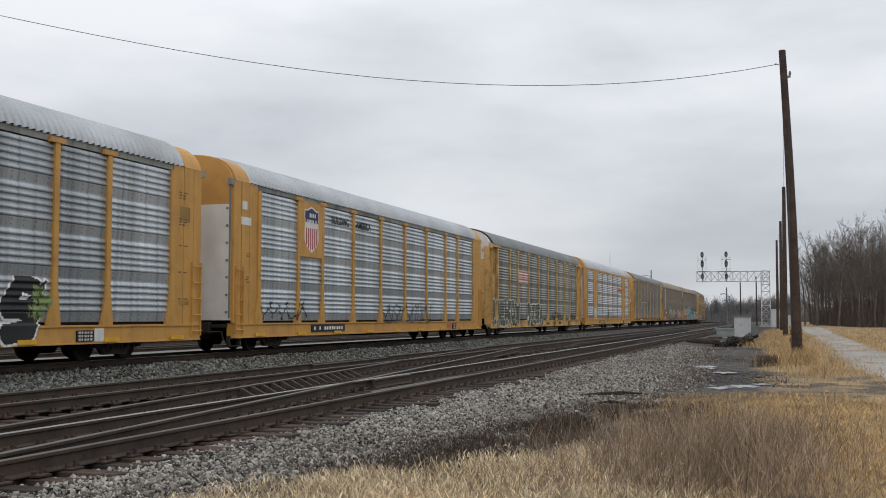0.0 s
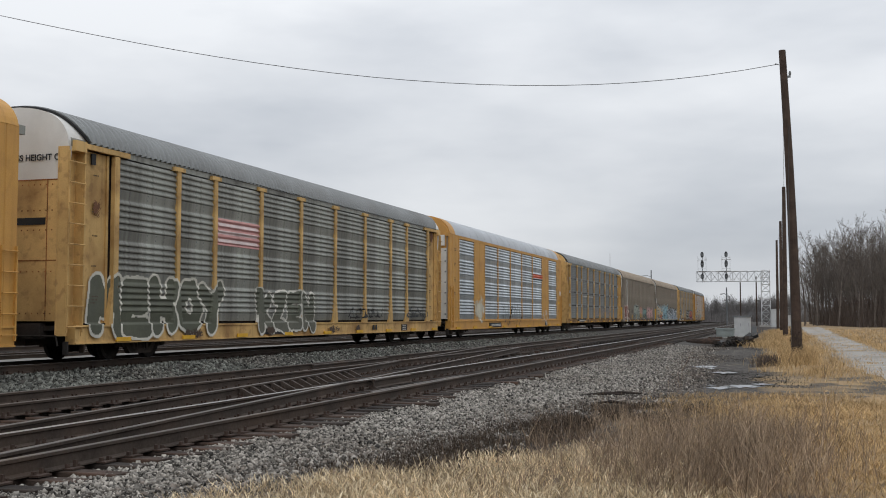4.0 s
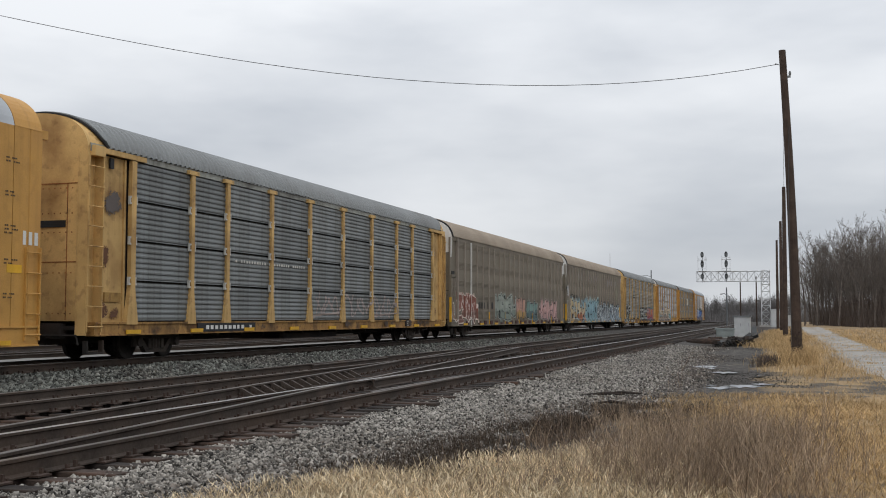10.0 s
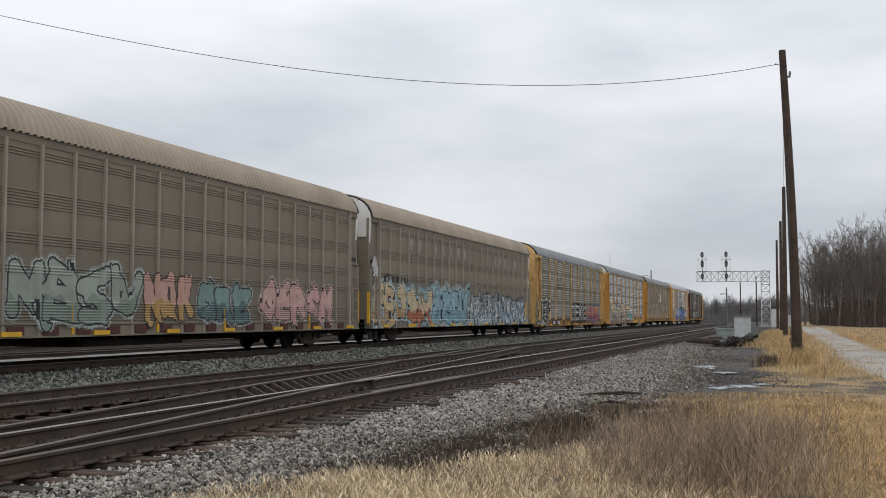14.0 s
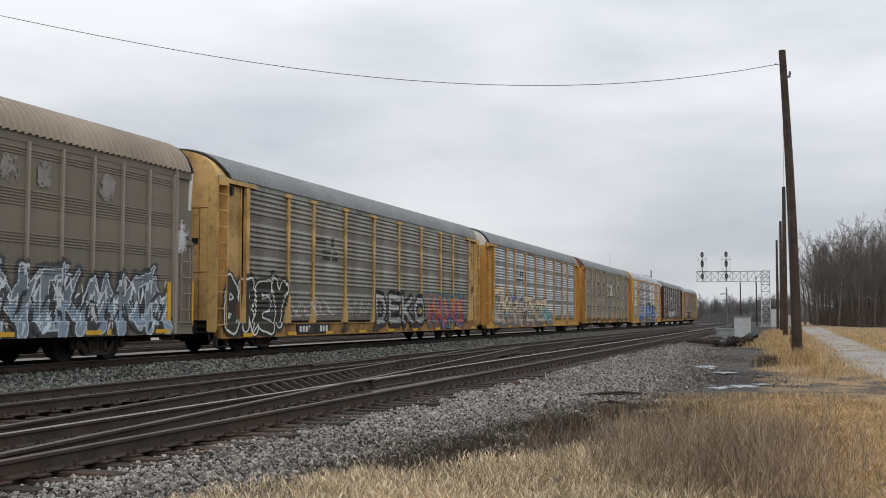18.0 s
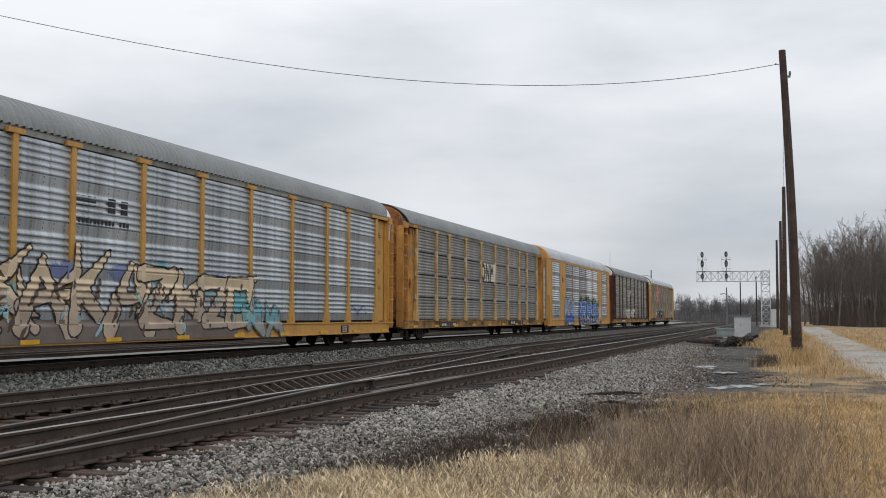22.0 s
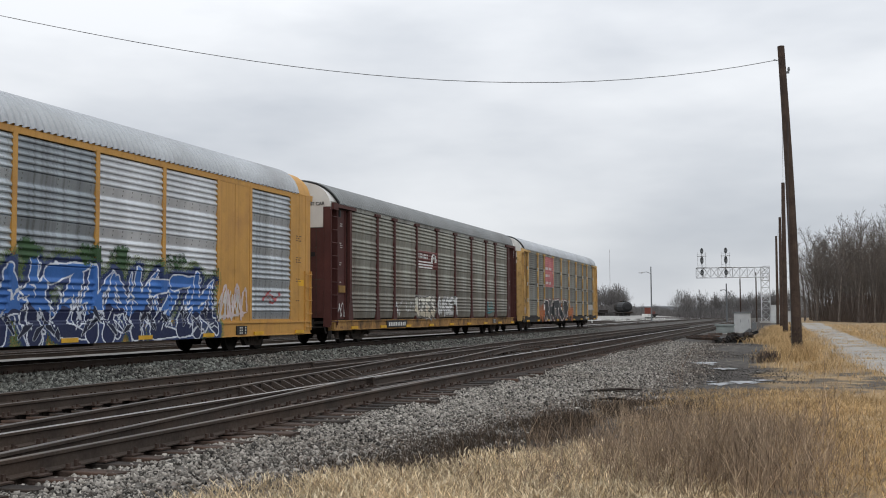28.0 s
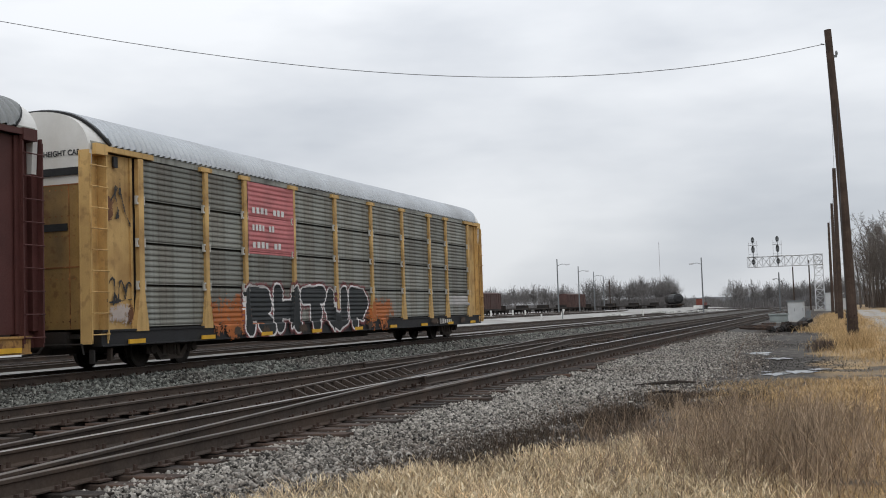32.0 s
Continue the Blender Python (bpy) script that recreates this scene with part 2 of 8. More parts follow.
class Solid:
    """Collects boxes, prisms and tubes for one mesh."""

    def __init__(self):
        self.v, self.f = [], []

    def add(self, verts, faces):
        o = len(self.v)
        self.v += [tuple(v) for v in verts]
        self.f += [tuple(i + o for i in f) for f in faces]
        return self

    def box(self, x0, x1, y0, y1, z0, z1, c=0.0):
        """A box, its long vertical edges chamfered by c."""
        if c <= 0:
            v = [(x, y, z) for z in (z0, z1) for x, y in ((x0, y0), (x1, y0), (x1, y1), (x0, y1))]
            return self.add(v, [(3, 2, 1, 0), (4, 5, 6, 7), (0, 1, 5, 4), (1, 2, 6, 5), (2, 3, 7, 6), (3, 0, 4, 7)])
        ring = [(x0 + c, y0), (x1 - c, y0), (x1, y0 + c), (x1, y1 - c), (x1 - c, y1), (x0 + c, y1), (x0, y1 - c), (x0, y0 + c)]
        return self.prism([(x, y, z0) for x, y in ring], (0, 0, z1 - z0))

    def prism(self, ring, way):
        n = len(ring)
        w = Vector(way)
        v = [Vector(p) for p in ring] + [Vector(p) + w for p in ring]
        f = [tuple(range(n - 1, -1, -1)), tuple(range(n, 2 * n))] + [(i, (i + 1) % n, n + (i + 1) % n, n + i) for i in range(n)]
        return self.add(v, f)

    def tube(self, points, radii, sides=6):
        """A round bar along points; radii one number or one for each point."""
        pts = [Vector(p) for p in points]
        rr = radii if isinstance(radii, (list, tuple)) else [radii] * len(pts)
        v, f = [], []
        for i, p in enumerate(pts):
            d = (pts[min(i + 1, len(pts) - 1)] - pts[max(i - 1, 0)]).normalized()
            a = d.cross(Vector((0, 0, 1)) if abs(d.z) < 0.95 else Vector((1, 0, 0))).normalized()
            b = d.cross(a)
            for k in range(sides):
                t = 2 * math.pi * k / sides
                v.append(p + (a * math.cos(t) + b * math.sin(t)) * rr[i])
        for i in range(len(pts) - 1):
            for k in range(sides):
                q = (k + 1) % sides
                f.append((i * sides + k, i * sides + q, (i + 1) * sides + q, (i + 1) * sides + k))
        f.append(tuple(range(sides - 1, -1, -1)))
        f.append(tuple(range((len(pts) - 1) * sides, len(pts) * sides)))
        return self.add(v, f)

    def mesh(self, name, mat, smooth=False):
        return mesh_of(name, self.v, self.f, mat, smooth=smooth)


def part(name, solid, mat, parent=None, label="", m=None):
    """One mesh object from a Solid or a ready mesh, under its thing."""
    me = solid.mesh(name, mat) if isinstance(solid, Solid) else solid
    ob = new(name, me)
    if parent is not None:
        ob.parent = parent
    if m is not None:
        ob.matrix_basis = m
    if label:
        ob["label"] = label
    return ob


# ---- the plan: tracks run along +y, and bend to the left past BEND ----
BEND, RADIUS = 203.0, 320.0
X1, X2, X3 = -7.31, -11.25, -16.70       # track centres
Z1, Z2, Z3 = 0.0, 0.03, 0.205            # railheads
GAUGE = 0.752                            # half the distance between rail centres


def lane(x, s):
    """Place and heading (radians, left positive) of a lane at x, s metres along."""
    if s <= BEND:
        return x, s, 0.0
    r = RADIUS + x - X3
    a = (s - BEND) / r
    return x - r * (1 - math.cos(a)), BEND + r * math.sin(a), a


def ground_z(x, y):
    """Height of the bare ground."""
    z = -0.38
    if x < -34:
        z = -0.38 + 0.95 * min(1, (-34 - x) / 12)
    return z + 0.05 * noise.noise((x * 0.15, y * 0.15, 0)) + 0.02 * noise.noise((x * 0.6, y * 0.6, 4))


xs = sorted({-3000, -1200, -500, -250, -160, -110, *range(-80, 60, 4), 80, 130, 220, 400, 900, 3000, *[x * 1.0 for x in range(-6, 12)]})
ys = sorted({-400, -100, -40, -20, *range(-10, 60, 1), *range(60, 130, 4), *range(130, 420, 20), 500, 700, 1000, 1500, 2500, 4500})
gv = [(x, y, ground_z(x, y) if abs(x) < 90 and -15 < y < 200 else (-0.42 if x > -34 else min(0.57, -0.42 + (-34 - x) * 0.08))) for y in ys for x in xs]
nx = len(xs)
gf = [(j * nx + i, j * nx + i + 1, (j + 1) * nx + i + 1, (j + 1) * nx + i) for j in range(len(ys) - 1) for i in range(nx - 1)]


def ground_material():
    """Dry turf, bare damp dirt and cinders, by their place on the plan."""
    m = material("ground_turf", (0.31, 0.212, 0.108), 0.95, var=0.3, scale=0.5, fine=18, bump=0.8, bump_dist=0.05, stain=(0.15, 0.115, 0.08), stain_amount=0.75, stain_scale=0.3, spots=(0.38, 0.285, 0.165), spots_amount=0.5)
    n, l = m.node_tree.nodes, m.node_tree.links
    b = n["Principled BSDF"]
    turf = b.inputs["Base Color"].links[0].from_socket
    tc = n.new("ShaderNodeTexCoord")
    sep = n.new("ShaderNodeSeparateXYZ")
    l.new(tc.outputs["Object"], sep.inputs[0])
    wob = n.new("ShaderNodeTexNoise")
    wob.inputs["Scale"].default_value, wob.inputs["Detail"].default_value = 0.35, 5
    l.new(tc.outputs["Object"], wob.inputs["Vector"])

    def calc(op, a, c):
        q = n.new("ShaderNodeMath")
        q.operation = op
        for s, k in ((a, 0), (c, 1)):
            if isinstance(s, (int, float)):
                q.inputs[k].default_value = s
            else:
                l.new(s, q.inputs[k])
        return q.outputs[0]

    shift = calc("MULTIPLY", calc("SUBTRACT", wob.outputs["Fac"], 0.5), 5.0)
    edge = calc("ADD", sep.outputs["X"], shift)
    rng = n.new("ShaderNodeMapRange")          # cinders beside the track
    rng.inputs["From Min"].default_value, rng.inputs["From Max"].default_value = -0.4, -1.2
    l.new(edge, rng.inputs["Value"])
    mix = n.new("ShaderNodeMix")
    mix.data_type = "RGBA"
    cin = n.new("ShaderNodeTexNoise")
    cin.inputs["Scale"].default_value, cin.inputs["Detail"].default_value = 2.4, 12
    l.new(tc.outputs["Object"], cin.inputs["Vector"])
    ramp = n.new("ShaderNodeValToRGB")
    cin.inputs["Roughness"].default_value = 0.75
    ramp.color_ramp.elements[0].position, ramp.color_ramp.elements[0].color = 0.4, (0.02, 0.018, 0.016, 1)
    ramp.color_ramp.elements[1].position, ramp.color_ramp.elements[1].color = 0.64, (0.125, 0.11, 0.095, 1)
    l.new(cin.outputs["Fac"], ramp.inputs["Fac"])
    l.new(rng.outputs["Result"], mix.inputs[0])
    l.new(turf, mix.inputs[6])
    l.new(ramp.outputs["Color"], mix.inputs[7])
    # bare damp dirt in patches, most of it across the worn strip before the pole
    dn = n.new("ShaderNodeTexNoise")
    dn.inputs["Scale"].default_value, dn.inputs["Detail"].default_value = 0.9, 8
    l.new(tc.outputs["Object"], dn.inputs["Vector"])
    away = calc("ABSOLUTE", calc("SUBTRACT", sep.outputs["Y"], 27.5), 0)
    band = calc("MAXIMUM", calc("SUBTRACT", 0.16, calc("MULTIPLY", away, 0.035)), 0.0)
    bare = n.new("ShaderNodeMapRange")
    bare.inputs["From Min"].default_value, bare.inputs["From Max"].default_value = 0.58, 0.66
    l.new(calc("ADD", dn.outputs["Fac"], band), bare.inputs["Value"])
    dirt = n.new("ShaderNodeMix")
    dirt.data_type = "RGBA"
    l.new(calc("MULTIPLY", bare.outputs["Result"], 0.85), dirt.inputs[0])
    l.new(mix.outputs[2], dirt.inputs[6])
    l.new(ramp.outputs["Color"], dirt.inputs[7])
    l.new(dirt.outputs[2], b.inputs["Base Color"])
    return m


ground = tagged(new("ground", mesh_of("ground", gv, gf, ground_material(), smooth=True)), "dry winter turf and dark damp cinders", "ground", kind="structure")


def strip(name, section, s0, s1, mat, step=2.0, rough=0.0, freq=1.5):
    """A bed along the lanes: section is [(x, z)], laid from s0 to s1."""
    n = int((s1 - s0) / step) + 1
    vs, fs = [], []
    for i in range(n + 1):
        s = s0 + (s1 - s0) * i / n
        for x, z in section:
            px, py, _ = lane(x, s)
            vs.append((px, py, z + rough * noise.noise((px * freq, py * freq, 7))))
    k = len(section)
    fs = [(i * k + j + 1, i * k + j, (i + 1) * k + j, (i + 1) * k + j + 1) for i in range(n) for j in range(k - 1)]
    return mesh_of(name, vs, fs, mat, smooth=True)


def section(points, step=0.35):
    """Points (x, z) joined by straight runs, cut into short pieces."""
    out = []
    for (x0, z0), (x1, z1) in zip(points, points[1:]):
        n = max(1, int(abs(x1 - x0) / step))
        out += [(x0 + (x1 - x0) * i / n, z0 + (z1 - z0) * i / n) for i in range(n)]
    return out + [points[-1]]


BED = [(-36.0, -0.4), (-34.5, -0.22), (-22.5, -0.2), (-20.2, -0.12), (-19.2, 0.0), (-18.4, 0.02), (-15.35, 0.0), (-14.95, -0.13), (-14.3, -0.16), (-13.6, -0.17), (-12.9, -0.185), (-12.2, -0.2), (-10.6, -0.23), (-9.6, -0.28), (-8.3, -0.28), (-6.6, -0.26), (-6.3, -0.245), (-5.95, -0.232), (-5.6, -0.255), (-4.6, -0.325), (-3.6, -0.36), (-2.6, -0.385), (-1.9, -0.46)]


def bed_z(x):
    for (x0, z0), (x1, z1) in zip(BED, BED[1:]):
        if x0 <= x <= x1:
            return z0 + (z1 - z0) * (x - x0) / (x1 - x0)
    return -0.4


M["yard_near"] = material("yard_track_gravel", (0.2, 0.193, 0.18), 0.95, var=0.25, scale=0.6, fine=6, bump=0.5, stain=(0.12, 0.105, 0.09), stain_amount=0.6, stain_scale=0.3)
M["yard"] = material("yard_gravel", (0.34, 0.33, 0.31), 0.95, var=0.2, scale=0.15, fine=4, bump=0.3, stain=(0.17, 0.15, 0.13), stain_amount=0.6, stain_scale=0.09)
for name, lo, hi, mat, lab in (("ballast_bed", -18.4, -4.6, "ballast", "grey crushed-stone ballast under the tracks"), ("yard_bed", -36.0, -18.4, "yard_near", "pale limestone gravel of the yard tracks"), ("soil_bed", -4.6, -1.9, "soil", "dark damp soil at the foot of the ballast")):
    tagged(new(name, strip(name, section([q for q in BED if lo <= q[0] <= hi]), -20, 330, M[mat], 1.0, 0.03)), lab, "ballast", kind="structure")

# ---- rails ----
RAIL = [(-0.07, -0.178), (0.07, -0.178), (0.07, -0.165), (0.012, -0.145), (0.01, -0.05), (0.036, -0.035), (0.036, -0.006), (0.03, 0.0), (-0.03, 0.0), (-0.036, -0.006), (-0.036, -0.035), (-0.01, -0.05), (-0.012, -0.145), (-0.07, -0.165)]
HEAD_FACES = {6, 7, 8}


def rail(path, head):
    """A rail swept along path [(x, y, z)] at its head's top."""
    vs, fs, mi, k = [], [], [], len(RAIL)
    pts = [Vector(p) for p in path]
    for i, p in enumerate(pts):
        d = (pts[min(i + 1, len(pts) - 1)] - pts[max(i - 1, 0)]).normalized()
        side = Vector((d.y, -d.x, 0))
        vs += [p + side * a + Vector((0, 0, b)) for a, b in RAIL]
    for i in range(len(pts) - 1):
        for j in range(k):
            q = (j + 1) % k
            fs.append((i * k + q, i * k + j, (i + 1) * k + j, (i + 1) * k + q))
            mi.append(1 if j in HEAD_FACES else 0)
    for base, flip in ((0, 1), ((len(pts) - 1) * k, 0)):
        ring = tuple(base + j for j in range(k))
        fs.append(ring if flip else ring[::-1])
        mi.append(0)
    return mesh_of("rail", [tuple(v) for v in vs], fs, [M["rail"], head], mi)


def lane_path(x, z, s0, s1, step=6.0):
    n = max(1, int((s1 - s0) / step))
    return [(*lane(x, s0 + (s1 - s0) * i / n)[:2], z) for i in range(n + 1)]


TIE_MESH = {}


def tie_mesh(x0, x1, red):
    """A worn timber, its ends a little uneven, along x."""
    key = (round(x0, 2), round(x1, 2), red)
    if key not in TIE_MESH:
        rng = random.Random(int(x0 * 100))
        c = 0.012
        ring = [(x0, -0.115 + c, -0.19), (x0, 0.115 - c, -0.19), (x0, 0.115, -0.19 + c), (x0, 0.112, 0.0 - c), (x0, 0.1, 0.0), (x0, -0.1, 0.0), (x0, -0.113, -c), (x0, -0.115, -0.19 + c)]
        s = Solid().prism(ring, (x1 - x0, 0, 0))
        s.v = [(x + rng.uniform(-0.012, 0.012), y + rng.uniform(-0.006, 0.006), z + rng.uniform(-0.006, 0.004)) for x, y, z in s.v]
        TIE_MESH[key] = s.mesh("tie", M["tie_red"] if red else M["tie"])
    return TIE_MESH[key]


def fastenings(track_ob, spots):
    """Tie plates, spikes and rail anchors: [(x, y, z)] of the railhead."""
    s, rng = Solid(), random.Random(4)
    for x, y, z in spots:
        s.box(x - 0.17, x + 0.17, y - 0.095, y + 0.095, z - 0.184, z - 0.168)
        for sx in (-1, 1):
            for sy in (-0.06, 0.06):
                a, b = x + sx * 0.095 + rng.uniform(-0.01, 0.01), y + sy
                hgt = rng.uniform(0.012, 0.045)
                s.box(a - 0.016, a + 0.016, b - 0.016, b + 0.016, z - 0.17, z - 0.15 + hgt)
        if rng.random() < 0.6:
            s.box(x - 0.085, x + 0.085, y + 0.12, y + 0.145, z - 0.19, z - 0.15)
    ob = part("fastenings", s, M["plate"], track_ob, "rusty plates and spikes")
    ob["kind"] = "stuff"


def track(name, x, z, s0, s1, head, label, tie_to=0, red=0.0, skip=None, far_to=0):
    """A railway track: two rails, single ties up to tie_to, joined ones up to far_to."""
    top = tagged(new(name), label, "railway track", kind="structure")
    for sgn in (-1, 1):
        part("rail", rail(lane_path(x + sgn * GAUGE, z, s0, s1), M["railhead_dull"] if sgn > 0 and x == X1 else head), None, top)
    rng, spots = random.Random(int(-x * 10)), []
    far = Solid()
    y = 3.0
    while y < max(tie_to, far_to):
        y += 0.5 + rng.uniform(-0.04, 0.04)
        if skip and skip[0] < y < skip[1]:
            continue
        px, py, a = lane(x, y)
        if y < tie_to:
            length = rng.choice((1.24, 1.32, 1.14, 1.4, 1.2))
            part("tie", tie_mesh(-1.3, length, rng.random() < red), None, top, "", pose(px + rng.uniform(-0.1, 0.1), py, z - 0.184 - rng.uniform(0, 0.014), 0, 0, math.degrees(a) + rng.uniform(-2.5, 2.5)))
            spots += [(px - GAUGE, py, z), (px + GAUGE, py, z)]
        else:
            far.box(px - 1.3, px + 1.3, py - 0.11, py + 0.11, z - 0.36, z - (0.18 if x > -20 else 0.205))
    if far.v:
        part("far_ties", far, M["tie"], top)["kind"] = "stuff"
    if spots:
        fastenings(top, spots)
    return top


track_near = track("track_near", X1, Z1, -18, 330, M["railhead"], "rusty steel rails spiked to creosoted ties in grey ballast", 62, 0.45, (12, 34), 150)
track_middle = track("track_middle", X2, Z2, -18, 330, M["railhead_dull"], "dull rails of a little-used track in ballast", 55, 0.3, (12, 36), 120)
track_train = track("track_train", X3, Z3, -60, 430, M["railhead"], "raised track carrying the freight train", 48, 0.2, None, 0)
for x, z, to in ((-26.4, -0.06, 330), (-31.2, 0.03, 330), (-43.0, 0.62, 330), (-48.5, 0.75, 330), (-54.0, 0.75, 330)):
    track("yard_track", x, z, 20, to, M["railhead_dull"], "weathered yard track in pale gravel", 0, 0, None, 230)

# the crossover between the near and the middle track
crossover = tagged(new("crossover"), "crossover rails and long switch ties between two tracks", "railway track", kind="structure")


def cross_x(y):
    return -(8.062 + 0.1 * (y - 19.9))


for off, a, b in ((0.0, 4.9, 44.0), (1.505, 5.0, 44.0)):
    part("rail", rail([(cross_x(y) - off, y, -0.004 + 0.03 * (y - 5) / 40) for y in (a, 12, 19.9, 28, 36, b)], M["railhead_mid"]), None, crossover)
for x, a, b in ((X1 + GAUGE - 0.115, 17.2, 22.6), (X2 - GAUGE + 0.115, 26.6, 32.0), (X1 - GAUGE + 0.12, 20.6, 22.8), (X2 + GAUGE - 0.12, 26.4, 28.7)):
    part("guard_rail", rail([(x - 0.03 if x < -9 else x + 0.03, a, 0.0), (x, a + 0.5, 0.0), (x, b - 0.5, 0.0), (x + 0.03, b, 0.0)], M["railhead_dull"]), None, crossover)
rng, spots, y = random.Random(9), [], 11.8
while y < 36:
    y += 0.52
    x1 = -5.95 + rng.uniform(-0.12, 0.25)
    if y < 22:
        part("switch_tie", tie_mesh(0, x1 + 10.4 + rng.choice((0, 0.15)), rng.random() < 0.35), None, crossover, "", pose(-10.4, y, -0.183))
        part("tie", tie_mesh(-1.3, 0.75, False), None, crossover, "", pose(X2, y, -0.16))
    elif y < 28:
        part("switch_tie", tie_mesh(0, round(x1 + 12.6, 1), rng.random() < 0.4), None, crossover, "", pose(-12.6, y, -0.178))
    else:
        part("switch_tie", tie_mesh(0, 4.4, rng.random() < 0.3), None, crossover, "", pose(-12.6, y, -0.165))
        part("tie", tie_mesh(-0.75, 1.3, rng.random() < 0.4), None, crossover, "", pose(X1, y, -0.183))
    spots += [(X1 + GAUGE, y, 0.0), (X1 - GAUGE, y, 0.0), (X2 + GAUGE, y, Z2), (X2 - GAUGE, y, Z2), (cross_x(y), y, 0.0), (cross_x(y) - 1.505, y, 0.01)]
fastenings(crossover, spots)
M["brace"] = material("worn_brace_steel", (0.075, 0.058, 0.047), 0.7, 0.3, var=0.3, scale=3, stain=(0.07, 0.05, 0.04), stain_amount=0.6)
for i in range(14):
    y = 17.6 + i * 0.52
    x = cross_x(y) - 1.505
    part("rail_brace", Solid().prism([(x + 0.035, y, -0.02), (x + 0.075, y, -0.02), (x + 0.34, y, -0.15), (x + 0.34, y, -0.19), (x + 0.06, y, -0.19)], (0, 0.06, 0)), M["brace"], crossover, "steel brace against the rail")
# ---- the train: thirteen enclosed auto racks ----
PITCH, GAP0 = 28.6, 27.38
SIDE = 1.53                      # half the width of a car
POSTS = [-11.85, -9.05, -7.1, -4.29, -1.43, 1.43, 4.29, 7.1, 9.05, 11.85]
BROWN_POSTS = [round(-12.65 + 1.15 * i, 3) for i in range(23)]
LOW, HIGH = 0.93, 4.86           # foot and head of the side panels
RIDGE = [(1.52, 5.0), (1.46, 5.2), (1.33, 5.4), (1.12, 5.57), (0.85, 5.69), (0.5, 5.77), (0.17, 5.8)]
RIDGE = [RIDGE[0]] + [(a[0] * (1 - u) + b[0] * u, a[1] * (1 - u) + b[1] * u) for a, b in zip(RIDGE, RIDGE[1:]) for u in (0.25, 0.75)] + [RIDGE[-1]]
ARCH = RIDGE + [(-x, z) for x, z in RIDGE[::-1]]


def travel(t):
    u = t / 10
    return 88.537 * u + 4.0735 * u * u - 0.0573 * u ** 3


PAINT = {}


def paint(rgb):
    """Sprayed or stencilled paint."""
    key = tuple(round(c, 3) for c in rgb)
    if key not in PAINT:
        PAINT[key] = material("spray_paint", key, 0.6, var=0.14, scale=2.0, fine=25, bump=0.0, stain=tuple(c * 0.55 + 0.02 for c in key), stain_amount=0.45, stain_scale=1.1)
    return PAINT[key]


def profile(kind):
    """The panel's section: (z, depth) from foot to head."""
    out = []
    if kind == "ribbed":
        h = (HIGH - LOW) / 4
        for row in range(4):
            z = LOW + row * h
            out += [(z, 0.0), (z + 0.212, 0.032), (z + 0.22, 0.0)]
            for i in range(5):
                q = z + 0.225 + i * 0.15
                out += [(q, 0.0), (q + 0.022, 0.04), (q + 0.05, 0.043), (q + 0.125, 0.0)]
    elif kind == "stacked":
        h = (HIGH - LOW) / 4
        out = [(0.026, -0.06), (0.028, 0.012)]
        for i in range(7):
            q = 0.05 + i * 0.131
            out += [(q, 0.0), (q + 0.022, 0.017), (q + 0.055, 0.018), (q + 0.11, 0.0)]
        out += [(h - 0.022, 0.012), (h - 0.02, -0.06)]
    elif kind == "louvred":
        out = [(0.92, 0.0)]
        for a, b in ((0.96, 1.42), (1.96, 2.2), (2.58, 2.88), (3.36, 3.8), (4.42, 4.66)):
            q = a
            while q + 0.06 < b:
                out += [(q, 0.0), (q + 0.012, 0.016), (q + 0.034, 0.016), (q + 0.044, 0.0)]
                q += 0.064
        out += [(4.7, 0.0)]
    return out


BASE_X = 1.487                    # the flat of the panels
SECTIONS = {k: profile(k) for k in ("ribbed", "stacked", "louvred")}
PANEL_MESH = {}


def panel_mesh(kind, width, mat, bolts=True):
    """A pressed steel sheet, its face to +x, centred on y = 0; shared between alike panels."""
    key = (kind, round(width, 3), mat.name)
    if key not in PANEL_MESH:
        sec, w = SECTIONS[kind], width / 2
        v = [(BASE_X + d, y, z) for z, d in sec for y in (-w, w)]
        f = [(2 * i, 2 * i + 1, 2 * i + 3, 2 * i + 2) for i in range(len(sec) - 1)]
        mi = [0] * len(f)
        z0, z1 = sec[0][0], sec[-1][0]
        o = len(v)
        v += [(BASE_X - 0.06, y, z) for z in (z0, z1) for y in (-w, w)]
        f += [(o, o + 1, o + 3, o + 2)[::-1]]
        mi += [0]
        if bolts and kind == "ribbed":
            h = (HIGH - LOW) / 4
            for row in range(4):
                for zz in (LOW + row * h + 0.06, LOW + row * h + 0.17):
                    n = max(3, int(width / 0.36))
                    for i in range(n):
                        y = -w + width * (i + 0.5) / n
                        o = len(v)
                        v += [(BASE_X + 0.006 + 0.032 * (zz + b - LOW - row * h) / 0.212, y + a, zz + b) for a, b in ((-0.013, -0.024), (0.013, -0.024), (0.02, 0.014), (-0.02, 0.014))]
                        f.append((o, o + 1, o + 2, o + 3))
                        mi.append(1)
        PANEL_MESH[key] = mesh_of("panel", v, f, [mat, M["box_dark"]], mi)
    return PANEL_MESH[key]


ROOF_MESH = {}


